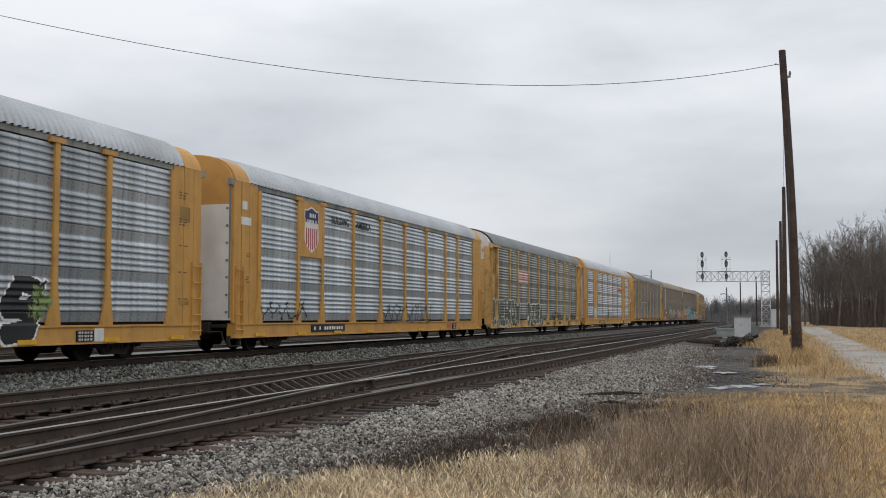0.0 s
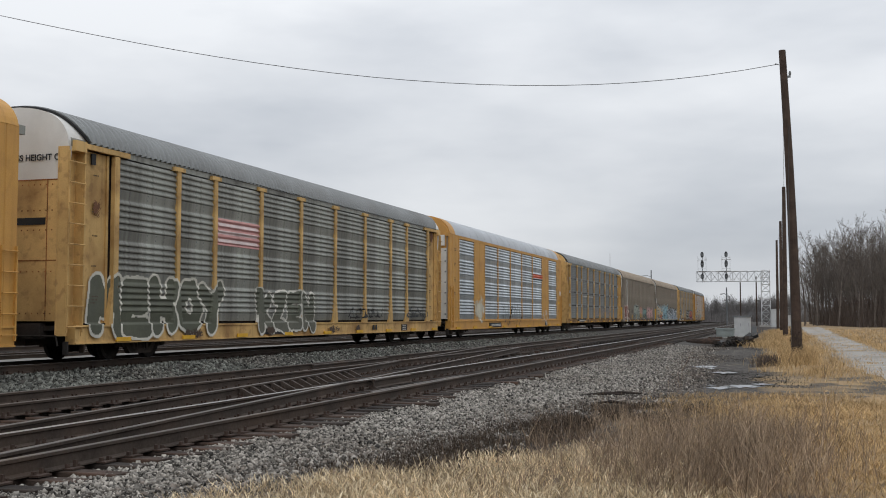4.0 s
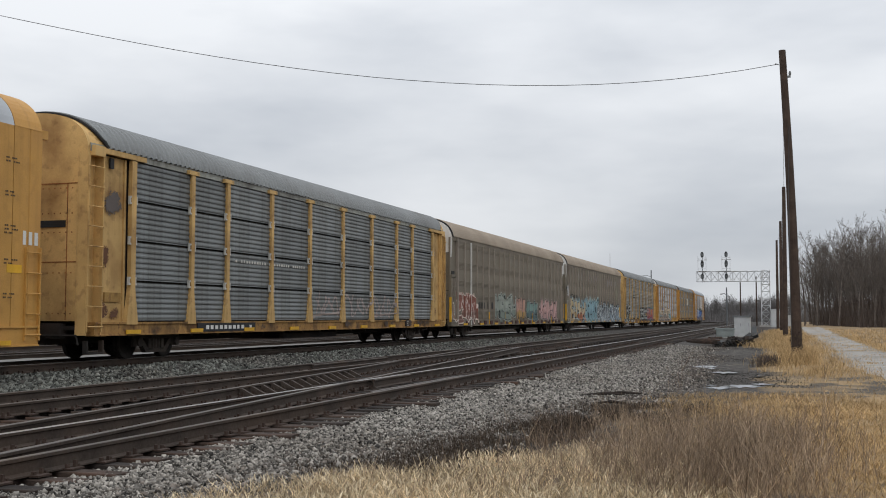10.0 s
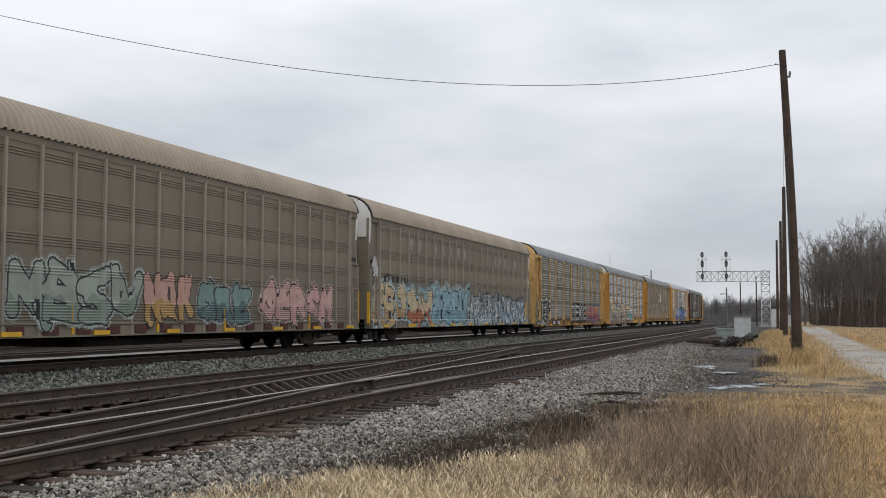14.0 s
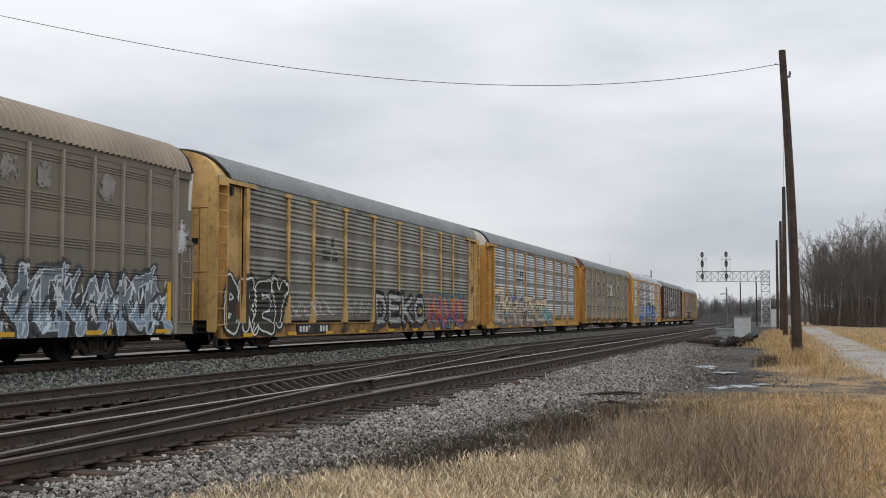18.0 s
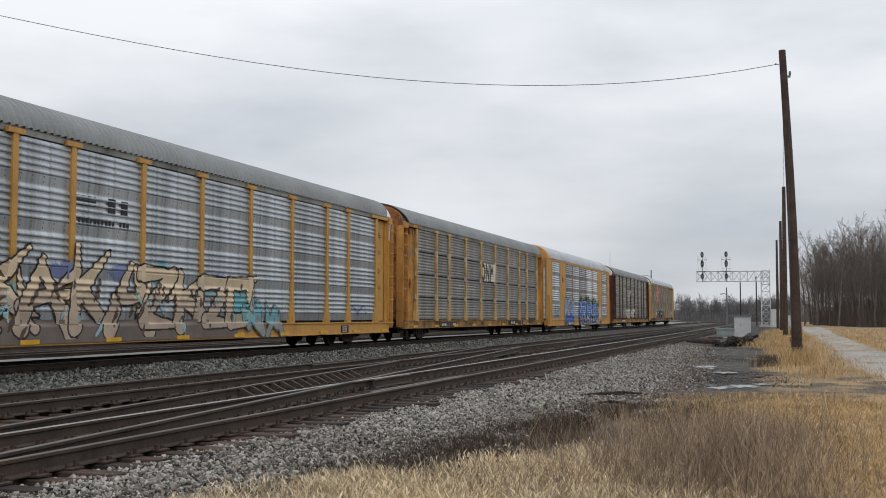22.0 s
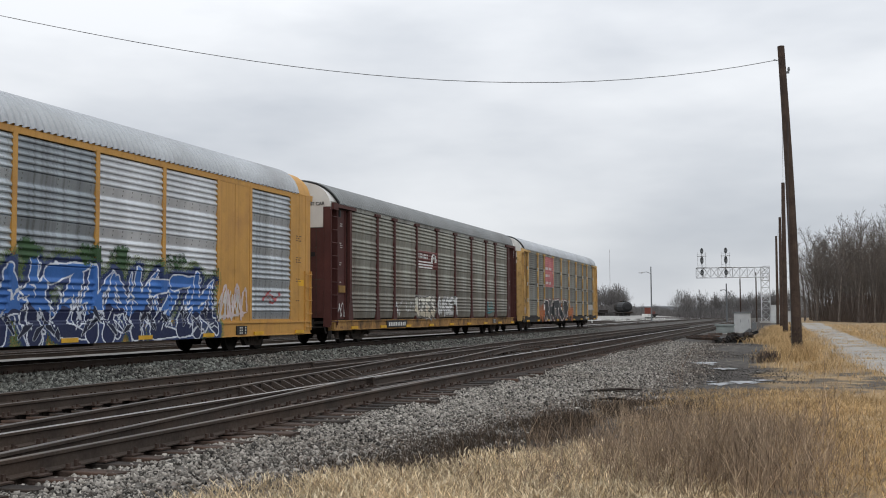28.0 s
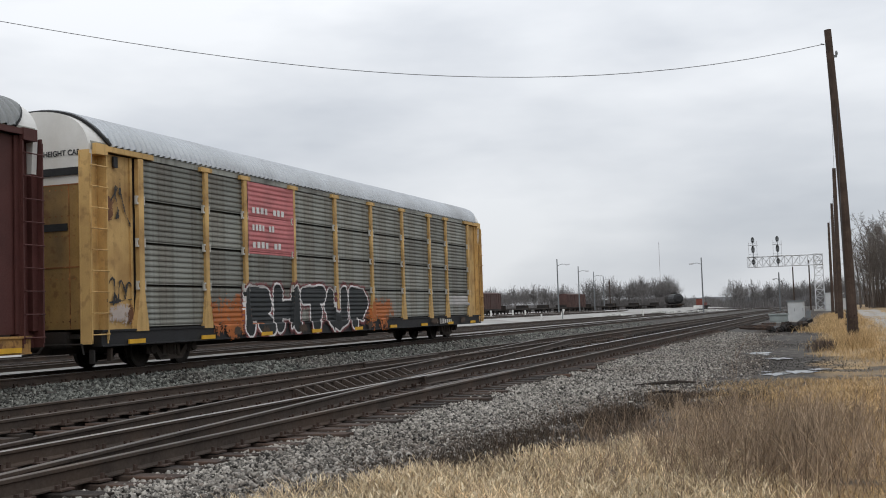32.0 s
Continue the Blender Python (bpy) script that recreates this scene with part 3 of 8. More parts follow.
def roof_mesh(mat, ribbed, y0=-13.5, y1=13.5, rake=0.0):
    """The arched roof; rake cuts its ends back towards the eaves."""
    key = (mat.name, ribbed, y0, y1, rake)
    if key not in ROOF_MESH:
        v, f, k = [], [], len(ARCH)
        if ribbed:
            n = int((y1 - y0) / 0.23)
            st = []
            for i in range(n):
                a = y0 + (y1 - y0) * i / n
                st += [(a, 0.0), (a + 0.045, 0.065), (a + 0.105, 0.065), (a + 0.15, 0.0)]
        else:
            st = []
            n = 18
            for i in range(n):
                a, b = y0 + (y1 - y0) * i / n, y0 + (y1 - y0) * (i + 1) / n
                st += [(a, 0.009), (a + 0.09, 0.009), (a + 0.1, 0.0), (b - 0.01, 0.0)]
        for y, d in st:
            for x, z in ARCH:
                nx, nz = x / 1.5 * 0.8, max(0.25, (z - 4.6) / 1.2)
                ln = math.hypot(nx, nz)
                cut = rake * ((5.8 - z) / 0.8) ** 1.5
                v.append((x + d * nx / ln, min(max(y, y0 + cut), y1 - cut), z + d * nz / ln))
        f = [(i * k + j, i * k + j + 1, (i + 1) * k + j + 1, (i + 1) * k + j) for i in range(len(st) - 1) for j in range(k - 1)]
        ROOF_MESH[key] = mesh_of("roof", v, f, mat)
    return ROOF_MESH[key]


def arch_slab(y0, y1, grow=0.0, z_low=None, z_high=None):
    """A slab across the car with the roof's outline."""
    ring = [(x * (1 + grow), y0, z + grow) for x, z in ARCH]
    lo = z_low if z_low is not None else 0.95
    if z_high is not None:
        ring = [(1.44, y0, z_high), (-1.44, y0, z_high)]
    ring += [(-1.44, y0, lo), (1.44, y0, lo)]
    return Solid().prism(ring, (0, y1 - y0, 0))


def tapered_post(w, foot, cap):
    s = Solid()
    a, b, c = w / 2, foot / 2, cap / 2
    ring = [(1.46, -b, 0.86), (1.46, b, 0.86), (1.46, b, 0.98), (1.46, a, 1.75), (1.46, a, 4.84), (1.46, -a, 4.84), (1.46, -a, 1.75), (1.46, -b, 0.98)]
    s.prism(ring, (0.108, 0, 0))
    if cap:
        s.box(1.45, 1.585, -c, c, 4.84, 4.95)
    return s


MESHES = {}


def shared(key, build, mat):
    """One mesh for alike parts in the same paint."""
    k = (key, mat.name)
    if k not in MESHES:
        MESHES[k] = build().mesh(key, mat)
    return MESHES[k]


def ladder(z0, z1, width, gap):
    """Stiles and rungs standing off the side, from y = 0 to y = width."""
    s = Solid()
    for y in (0.03, width - 0.03):
        s.box(1.5, 1.575, y - 0.02, y + 0.02, z0, z1)
    z = z0 + 0.12
    while z < z1 - 0.05:
        s.tube([(1.6, 0.02, z), (1.6, width - 0.02, z)], 0.014, 5)
        for y in (0.03, width - 0.03):
            s.tube([(1.55, y, z), (1.61, y, z)], 0.012, 4)
        z += gap
    return s


def wheelset_solid():
    s = Solid()
    prof = [(0.0, 0.09), (0.03, 0.1), (0.05, 0.3), (0.03, 0.37), (0.03, 0.42), (0.11, 0.425), (0.13, 0.45), (0.155, 0.45), (0.155, 0.37), (0.12, 0.3), (0.13, 0.1), (0.16, 0.09)]
    for sg in (-1, 1):
        v, f, n = [], [], 24
        for dx, r in prof:
            for i in range(n):
                a = 2 * math.pi * i / n
                v.append((sg * (0.845 - dx), r * math.cos(a), r * math.sin(a)))
        for j in range(len(prof) - 1):
            for i in range(n):
                q = (i + 1) % n
                f.append((j * n + i, j * n + q, (j + 1) * n + q, (j + 1) * n + i))
        s.add(v, f)
    s.tube([(-1.0, 0, 0), (1.0, 0, 0)], 0.085, 10)
    for sg in (-1, 1):
        s.tube([(sg * 0.9, 0, 0), (sg * 1.1, 0, 0)], 0.12, 8)
    return s


def sideframe_solid():
    """A cast truss: arched top chord, dropped bottom chord, spring nest, axle boxes."""
    s = Solid()
    top = [(-1.1, 0.5), (1.1, 0.5), (1.1, 0.6), (0.55, 0.68), (0.3, 0.74), (-0.3, 0.74), (-0.55, 0.68), (-1.1, 0.6)]
    low = [(-0.82, 0.52), (-0.64, 0.52), (-0.36, 0.25), (0.36, 0.25), (0.64, 0.52), (0.82, 0.52), (0.46, 0.14), (-0.46, 0.14)]
    s.prism([(0.02, y, z) for y, z in top], (0.13, 0, 0))
    s.prism([(0.02, y, z) for y, z in low], (0.13, 0, 0))
    for y in (-0.3, 0.3):
        s.box(0.02, 0.15, y - 0.06, y + 0.06, 0.2, 0.7)
    for y in (-0.15, 0, 0.15):
        s.tube([(0.1, y, 0.24), (0.1, y, 0.5)], 0.065, 7)
    s.box(0.0, 0.19, -0.22, 0.22, 0.5, 0.62, 0.03)
    for y in (-0.87, 0.87):
        s.box(0.06, 0.2, y - 0.17, y + 0.17, 0.3, 0.54, 0.04)
        s.tube([(0.18, y, 0.42), (0.25, y, 0.42)], 0.11, 10)
    return s


WHEELS = []


def truck(car, y):
    t = new("truck")
    t.parent, t.location = car, (0, y, 0)
    part("sideframe", shared("sideframe", sideframe_solid, M["truck_frame"]), None, t, m=pose(0.96, 0, 0))
    part("sideframe", shared("sideframe", sideframe_solid, M["truck_frame"]), None, t, m=pose(-0.96, 0, 0, 0, 0, 180))
    part("bolster", shared("bolster", lambda: Solid().box(-1.05, 1.05, -0.2, 0.2, 0.4, 0.66), M["underframe"]), None, t)
    for dy in (-0.87, 0.87):
        w = part("wheelset", shared("wheelset", wheelset_solid, M["wheel"]), None, t, m=pose(0, dy, 0.42))
        WHEELS.append((w, dy))
    return t


def mark(car, name, y0, y1, z0, z1, mat, label="", depth=0.008, x=None):
    """A thin plate or painted patch standing on the side."""
    xx = (SIDE if x is None else x)
    return part(name, Solid().box(xx - 0.03, xx + depth, y0, y1, z0, z1), mat, car, label)


def bars(car, y0, y1, z0, z1, n, mat, x, name="lettering"):
    """Unread characters as plain upright bars."""
    s, rng = Solid(), random.Random(int((y0 + 50) * 100))
    w = (y1 - y0) / n
    for i in range(n):
        if rng.random() < 0.12:
            continue
        a = y0 + i * w
        s.box(x - 0.002, x + 0.004, a + w * 0.12, a + w * rng.uniform(0.6, 0.82), z0, z1 - rng.uniform(0, 0.12) * (z1 - z0))
    if s.v:
        part(name, s, mat, car)["kind"] = "stuff"


def lettering(car, text, size, m, mat, name="lettering"):
    """Readable words, in the built-in font."""
    cu = bpy.data.curves.new("words", "FONT")
    cu.body, cu.size, cu.extrude, cu.offset = text, size, 0.002, size * 0.02
    ob = bpy.data.objects.new("words", cu)
    scene.collection.objects.link(ob)
    me = bpy.data.meshes.new_from_object(ob.evaluated_get(bpy.context.evaluated_depsgraph_get()))
    bpy.data.objects.remove(ob)
    me.materials.clear()
    me.materials.append(mat)
    ob = part(name, me, None, car, m=m)
    ob["kind"] = "stuff"
    return ob


SIDEWAYS = Matrix(((0, 0, 1, 0), (1, 0, 0, 0), (0, 1, 0, 0), (0, 0, 0, 1)))       # words that face +x and read along +y
ENDWAYS = pose(0, 0, 0, 90, 0, 0)                                                    # words on the end that faces -y
WHITE, BLACK, OFFWHITE = paint((0.7, 0.69, 0.66)), paint((0.018, 0.018, 0.02)), paint((0.55, 0.53, 0.48))
YELLOW_TAG = paint((0.72, 0.4, 0.03))
FAINT = paint((0.09, 0.06, 0.035))
RED = paint((0.6, 0.1, 0.06))
cars = []


def rack_car(k, style, side, panel_mat, post_mat, roof_mat, roof_ribbed=True, ends="open", door=None, door_top=None, sill=None, label="", shift=0.0, sill_low=0.43):
    """One car: sills, panels, posts, roof, ends and running gear."""
    car = new("autorack_car")
    side_m, post_m, sill_m = M[side], M[post_mat], M[sill or side]
    door_m = M[door or side]
    top_m = M[door_top or door or side]
    brown = style == "louvred"
    posts = BROWN_POSTS if brown else POSTS
    eave = 4.9 if brown else 5.02
    # sills and floor
    zt = 0.92 if sill_low > 0.5 else 0.86

    def sill_solid():
        a, b, o = sill_low, zt, SIDE + 0.033
        ring = [(1.28, a), (o, a), (o, a + 0.03), (SIDE, a + 0.034), (SIDE, b - 0.05), (o, b - 0.046), (o, b), (1.28, b)]
        return Solid().prism([(x, -half, z) for x, z in ring], (0, 2 * half, 0))
    half = 13.64 if brown else 13.32
    sm = shared("side_sill%.2f%.2f" % (sill_low, half), sill_solid, sill_m)
    part("side_sill", sm, None, car)
    part("side_sill", sm, None, car, m=pose(0, 0, 0, 0, 0, 180))

    def floor_solid():
        s = Solid().box(-1.3, 1.3, -13.6, 13.6, 0.74, 0.84)
        s.box(-0.36, 0.36, -13.5, 13.5, 0.4, 0.74)
        for i in range(-6, 7):
            s.box(-1.28, 1.28, i * 1.43 - 0.06, i * 1.43 + 0.06, 0.52, 0.74)
        s.box(-1.0, 1.0, -2.4, 2.2, 0.34, 0.52, 0.1)
        return s
    part("underframe", shared("underframe", floor_solid, M["underframe"]), None, car)
    # panels
    rows = 4 if style == "stacked" else 1
    h = (HIGH - LOW) / 4
    for rot in (0, 180):
        turn = pose(0, 0, 0, 0, 0, rot)
        for i, (a, b) in enumerate(zip(posts, posts[1:])):
            blank = style == "framed" and (i in (1, 7))
            if blank:
                me = shared("blank_panel", lambda: Solid().box(1.45, 1.522, -0.97, -0.012, 0.88, 4.9).box(1.45, 1.522, 0.012, 0.97, 0.88, 4.9), side_m)
                part("blank_panel", me, None, car, "flat painted double panel", turn @ pose(0, (a + b) / 2, 0))
                continue
            gap = 0.05 if brown else 0.10
            for r in range(rows):
                me = panel_mesh({"framed": "ribbed"}.get(style, style), b - a - gap, panel_mat if not callable(panel_mat) else panel_mat(i))
                z = LOW + r * h if style == "stacked" else 0.0
                part("panel", me, None, car, "", turn @ pose(0, (a + b) / 2, z))
        for y in posts:
            if brown:
                pm = shared("brown_post", lambda: Solid().box(1.46, 1.555, -0.035, 0.035, 0.6, 4.74), post_m)
            elif style == "framed":
                pm = shared("frame_post", lambda: Solid().box(1.44, 1.535, -0.075, 0.075, 0.86, 4.9), post_m)
            elif abs(y) > 11:
                pm = shared("end_post", lambda: tapered_post(0.2, 0.46, 0.0), post_m)
            else:
                pm = shared("post", lambda: tapered_post(0.17, 0.4, 0.52), post_m)
            p = part("post", pm, None, car, "", turn @ pose(0, y, 0))
            if style == "stacked" and rot == 0:
                for z in (LOW + 0.9825, LOW + 1.965, LOW + 2.9475):
                    for sy in (1, -1):
                        cl = shared("clip%d" % sy, lambda: clip_solid(sy), OFFWHITE)
                        part("clip", cl, None, p, "pale clip at the panel joint", pose(0, 0, z))
        rail_m = side_m if style in ("framed", "louvred") else M["galv_dark"]
        part("top_rail", shared("top_rail%.2f" % eave, lambda: Solid().box(1.38, 1.5, -13.55, 13.55, HIGH - (0.16 if brown else 0.0), eave + 0.03), rail_m), None, car, "", turn)
        if style == "framed":
            part("frame_rail", shared("frame_rail", lambda: Solid().box(1.44, 1.53, -11.9, 11.9, 4.85, 4.99).box(1.44, 1.53, -11.9, 11.9, 0.84, 0.93), side_m), None, car, "", turn)
    # a dark box closes the body; its colour stands for the shade inside
    part("liner", shared("liner", lambda: Solid().box(-1.4, 1.4, -12.9, 12.9, 0.85, 5.0), M["underframe"]), None, car)
    tall = Matrix.Translation((0, 0, -0.6)) @ Matrix.Diagonal((1, 1, 1.12, 1)) if style in ("framed", "louvred") else Matrix.Identity(4)
    drop = pose(0, 0, eave - 5.02) @ tall
    rake = 0.6 if ends == "open" and not brown else 0.0
    part("roof", roof_mesh(roof_mat, roof_ribbed, -12.45 if ends == "flush" else -13.5, 12.45 if ends == "flush" else 13.5, rake), None, car, "", drop)
    # ends
    for rot in (0, 180):
        turn = pose(0, 0, 0, 0, 0, rot)
        near = rot == 0
        if ends == "flush":
            inset = turn @ pose(0, 0.3, 0)
            part("roof_cap", shared("roof_cap", lambda: arch_slab(-13.62, -12.75, 0.004, 4.9), side_m), None, car, "painted roof end", inset @ tall)
            part("end_door", shared("end_door", lambda: arch_slab(-13.7, -13.62, -0.03), door_m), None, car, "", inset)
            part("door_edge", shared("door_edge", lambda: Solid().box(0.35, 1.42, -13.76, -13.7, 0.95, 4.3), M["white"]), None, car, "white strip on the end door", inset)
            part("hinge", shared("hinge", lambda: hinge_solid(), M["box_dark"]), None, car, "", inset)
            me = shared("end_panel", lambda: Solid().box(1.4, 1.52, -13.36, -12.94, 0.86, 5.0, 0.03).box(1.4, 1.52, -12.92, -12.45, 0.86, 5.0).box(1.4, 1.52, -12.43, -11.93, 0.86, 5.0), side_m)
            part("end_panel", me, None, car, "flat painted end panels", turn)
            part("end_panel", me, None, car, "flat painted end panels", turn @ Matrix.Diagonal((-1, 1, 1, 1)))
            for fl in (1, -1):
                part("ladder", shared("short_ladder", lambda: ladder(0.55, 2.5, 0.5, 0.43), side_m), None, car, "", turn @ Matrix.Diagonal((fl, 1, 1, 1)) @ pose(0, -13.33, 0))
        else:
            if brown:
                be = shared("brown_end_panel", lambda: Solid().box(1.36, 1.44, -13.7, -12.78, 0.75, 4.85).box(1.44, 1.5, -13.7, -13.62, 0.62, 3.05).box(1.44, 1.5, -12.98, -12.9, 0.62, 3.05).box(1.44, 1.5, -13.7, -12.9, 2.95, 3.05), side_m)
                cp = shared("corner_post", lambda: Solid().box(1.4, 1.575, -12.8, -12.67, 0.62, 4.85), post_m)
                for fl in (1, -1):
                    flip = turn @ Matrix.Diagonal((fl, 1, 1, 1))
                    part("end_panel", be, None, car, "", flip)
                    part("corner_post", cp, None, car, "", flip)
                    part("ladder", shared("brown_ladder", lambda: ladder(0.7, 2.9, 0.5, 0.42), post_m), None, car, "", flip @ pose(-0.06, -13.55, 0))
                    part("grab_slot", shared("grab_slot", lambda: Solid().box(1.44, 1.46, -13.5, -13.05, 3.1, 3.24), M["black"]), None, car, "", flip)
                    part("yellow_stripe", shared("corner_stripe", lambda: Solid().box(1.4, 1.51, -13.72, -13.66, 0.8, 2.0), YELLOW_TAG), None, car, "yellow stripe on the corner", flip)
            else:
                ep = shared("end_panel_inset", lambda: Solid().box(1.34, 1.42, -13.1, -12.04, 0.9, 4.84).box(1.44, 1.475, -13.1, -12.98, 0.9, 4.84).box(1.42, 1.46, -12.12, -12.04, 0.9, 4.84), side_m)
                lp = shared("ladder_post", lambda: Solid().box(1.26, 1.32, -13.7, -13.08, 0.62, 4.84, 0.02).box(1.32, 1.545, -13.7, -13.66, 0.62, 4.84).box(1.32, 1.545, -13.12, -13.08, 0.62, 4.84), side_m)
                hb = shared("header_beam", lambda: Solid().box(1.34, 1.58, -13.45, -11.35, 4.86, 4.98).box(1.34, 1.6, -13.5, -13.1, 4.76, 5.0), side_m)
                ld = shared("tall_ladder", lambda: ladder(0.7, 4.75, 0.62, 0.46), side_m)
                for fl in (1, -1):
                    flip = turn @ Matrix.Diagonal((fl, 1, 1, 1))
                    part("end_panel", ep, None, car, "", flip)
                    part("ladder_post", lp, None, car, "", flip)
                    part("header_beam", hb, None, car, "", flip)
                    part("ladder", ld, None, car, "", flip @ pose(0, -13.7, 0))
                part("hook", shared("hook", lambda: Solid().box(1.45, 1.49, -12.75, -12.6, 4.55, 4.8), M["black"]), None, car, "", turn)
            part("end_door", shared("end_door_low%.1f" % eave, lambda: arch_slab(-13.66, -13.5, 0.0, 0.95, 4.12), door_m), None, car, "", turn)
            part("door_top", shared("door_top%.1f" % rake, lambda: door_top_solid(rake), top_m), None, car, "upper end door under the arched roof", turn @ drop)
            part("roof_edge", shared("roof_edge%.1f" % rake, lambda: arch_edge(rake), M["black"]), None, car, "black rubber strip round the roof end", turn @ drop)
            part("door_slot", shared("door_slot", lambda: Solid().box(0.1, 0.95, -13.68, -13.6, 3.1, 3.26), M["black"]), None, car, "", turn)
            part("rivets", shared("rivets", door_rivets, M["rusty"] if side in ("pale_yellow", "rust_yellow") else M["truck_frame"]), None, car, "rows of rivets and seams", turn)["kind"] = "stuff"
        part("step", shared("sill_step", lambda: step_solid(), M["underframe"]), None, car, "", turn)
        part("coupler", shared("coupler", coupler_solid, M["underframe"]), None, car, "", turn)
        truck(car, -10.05 if near else 10.05)
    # bright reflectors along the sill
    for y in (-12.1, -9.1, -6.1, -3.0, 0.1, 3.1, 6.2, 9.2, 12.1):
        part("reflector", shared("reflector", lambda: Solid().box(SIDE + 0.026, SIDE + 0.062, -0.3, 0.3, -0.05, 0.05), YELLOW_TAG), None, car, "bright yellow reflector", pose(0, y + (k % 3) * 0.3, sill_low + 0.085))
    tagged(car, label, "freight car", "cars of the freight train")
    cars.append((car, GAP0 + PITCH * (k - 0.5) + shift))
    CAR_STYLE[car] = (style, posts, zt)
    SILL[car] = sill_low
    return car


CAR_STYLE, SILL = {}, {}


def clip_solid(sy):
    y = 0.11 * sy
    s = Solid().box(1.5, 1.565, y - 0.045, y + 0.045, -0.1, -0.055)
    s.box(1.5, 1.565, y - 0.045, y + 0.045, 0.055, 0.1)
    return s.box(1.5, 1.555, y * 1.3 - 0.02, y * 1.3 + 0.02, -0.1, 0.1)


def hinge_solid():
    s = Solid()
    for i in range(7):
        for x in (0.38, 1.3):
            s.box(x, x + 0.07, -13.78, -13.755, 1.15 + i * 0.5, 1.21 + i * 0.5)
    s.tube([(0.3, -13.76, 1.0), (0.3, -13.76, 5.4)], 0.03, 6)
    s.tube([(1.42, -13.76, 1.0), (1.42, -13.76, 4.9)], 0.025, 6)
    return s


def arch_edge(rake):
    """A rubber strip along the cut end of the roof."""
    s = Solid()
    pts = [(x * 1.012, -13.54 + rake * ((5.8 - z) / 0.8) ** 1.5, z + 0.012) for x, z in ARCH]
    for p, q in zip(pts, pts[1:]):
        s.tube([p, q], 0.032, 5)
    return s


def door_top_solid(rake):
    """The upper end door, and the sloping hood that fills the raked roof end."""
    s = arch_slab(-13.64, -13.5, -0.015, 4.12)
    if rake:
        hood = arch_slab(-13.5, -13.5 + rake, -0.015, 4.99)
        s.add(hood.v, hood.f)
    return s


def door_rivets():
    """Rows of rivets and two lapped seams over the end door."""
    s = Solid()
    for z in (4.0, 3.42, 2.98, 2.05, 1.12):
        for i in range(17):
            x = -1.28 + i * 0.16
            s.box(x - 0.012, x + 0.012, -13.672, -13.655, z - 0.014, z + 0.014)
    for z in (4.11, 2.3):
        s.box(-1.4, 1.4, -13.67, -13.655, z - 0.012, z + 0.012)
    s.box(0.98, 1.0, -13.668, -13.655, 0.97, 4.1)
    return s


def step_solid():
    s = Solid()
    for y in (-13.55, -12.95):
        s.box(1.4, 1.52, y - 0.025, y + 0.025, 0.2, 0.5)
    s.box(1.4, 1.54, -13.57, -12.93, 0.2, 0.225)
    return s


def coupler_solid():
    s = Solid().box(-0.12, 0.12, -14.12, -13.3, 0.72, 0.94)
    s.box(-0.2, 0.16, -14.29, -14.02, 0.68, 1.0, 0.05)
    s.tube([(0.3, -13.6, 0.7), (0.32, -13.9, 0.45), (0.2, -14.25, 0.42)], 0.03, 6)
    s.box(-0.9, 0.9, -13.7, -13.5, 0.55, 0.9)
    s.tube([(0.3, -13.75, 0.62), (1.35, -13.75, 0.62)], 0.022, 5)
    s.tube([(1.35, -13.75, 0.62), (1.42, -13.78, 0.4)], 0.022, 5)
    return s


def sheet(car, y):
    """Outer face of the side at (y, z), as arrays."""
    style, posts, zt = CAR_STYLE[car]
    return style, posts, zt


def side_x(car, yy, zz):
    style, posts, zt = CAR_STYLE[car]
    key = {"framed": "ribbed"}.get(style, style)
    sec = SECTIONS[key]
    zs, ds = np.array([q[0] for q in sec]), np.array([q[1] for q in sec])
    z = np.clip(zz, LOW, HIGH)
    if style == "stacked":
        z = np.mod(z - LOW, (HIGH - LOW) / 4)
    x = BASE_X + np.maximum(np.interp(z, zs, ds), 0.0)
    for p in posts:
        if style == "louvred":
            x = np.where(np.abs(yy - p) < 0.05, 1.556, x)
        else:
            half = np.where(zz < 1.75, 0.1 + 0.13 * (1.75 - zz) / 0.8, 0.1)
            x = np.where(np.abs(yy - p) < half, 1.57, x)
    if style == "framed":
        x = np.where((zz < 0.94) | (zz > 4.84), 1.534, x)
        for a in (-8.075, 8.075):
            x = np.where(np.abs(yy - a) < 1.0, 1.524, x)
    x = np.where(np.abs(yy) > (12.7 if style == "louvred" else 11.95), 1.525 if style == "framed" else (1.48 if style == "louvred" else np.where(np.abs(yy) > 13.07, 1.546, 1.445)), x)
    return np.where(zz < zt + 0.02, SIDE + 0.036, x) + 0.006


LAYERS = {}


def lift(car):
    """Each new coat on a car lies a little over the last."""
    LAYERS[car.name] = LAYERS.get(car.name, 0) + 1
    return 0.0012 * LAYERS[car.name]


def breaks(car, lo, hi, cell):
    """Heights for a film that bends where the sheet bends."""
    style = CAR_STYLE[car][0]
    sec = [q[0] for q in SECTIONS[{"framed": "ribbed"}.get(style, style)]]
    if style == "stacked":
        h = (HIGH - LOW) / 4
        sec = [LOW + r * h + q for r in range(4) for q in sec]
    n = max(2, int((hi - lo) / cell))
    even = np.linspace(lo, hi, n + 1)
    bent = np.array([q for q in sec if lo < q < hi])
    even = even[[len(bent) == 0 or np.abs(bent - e).min() > 0.008 or e in (lo, hi) for e in even]]
    return np.unique(np.round(np.concatenate([even, bent]), 4))


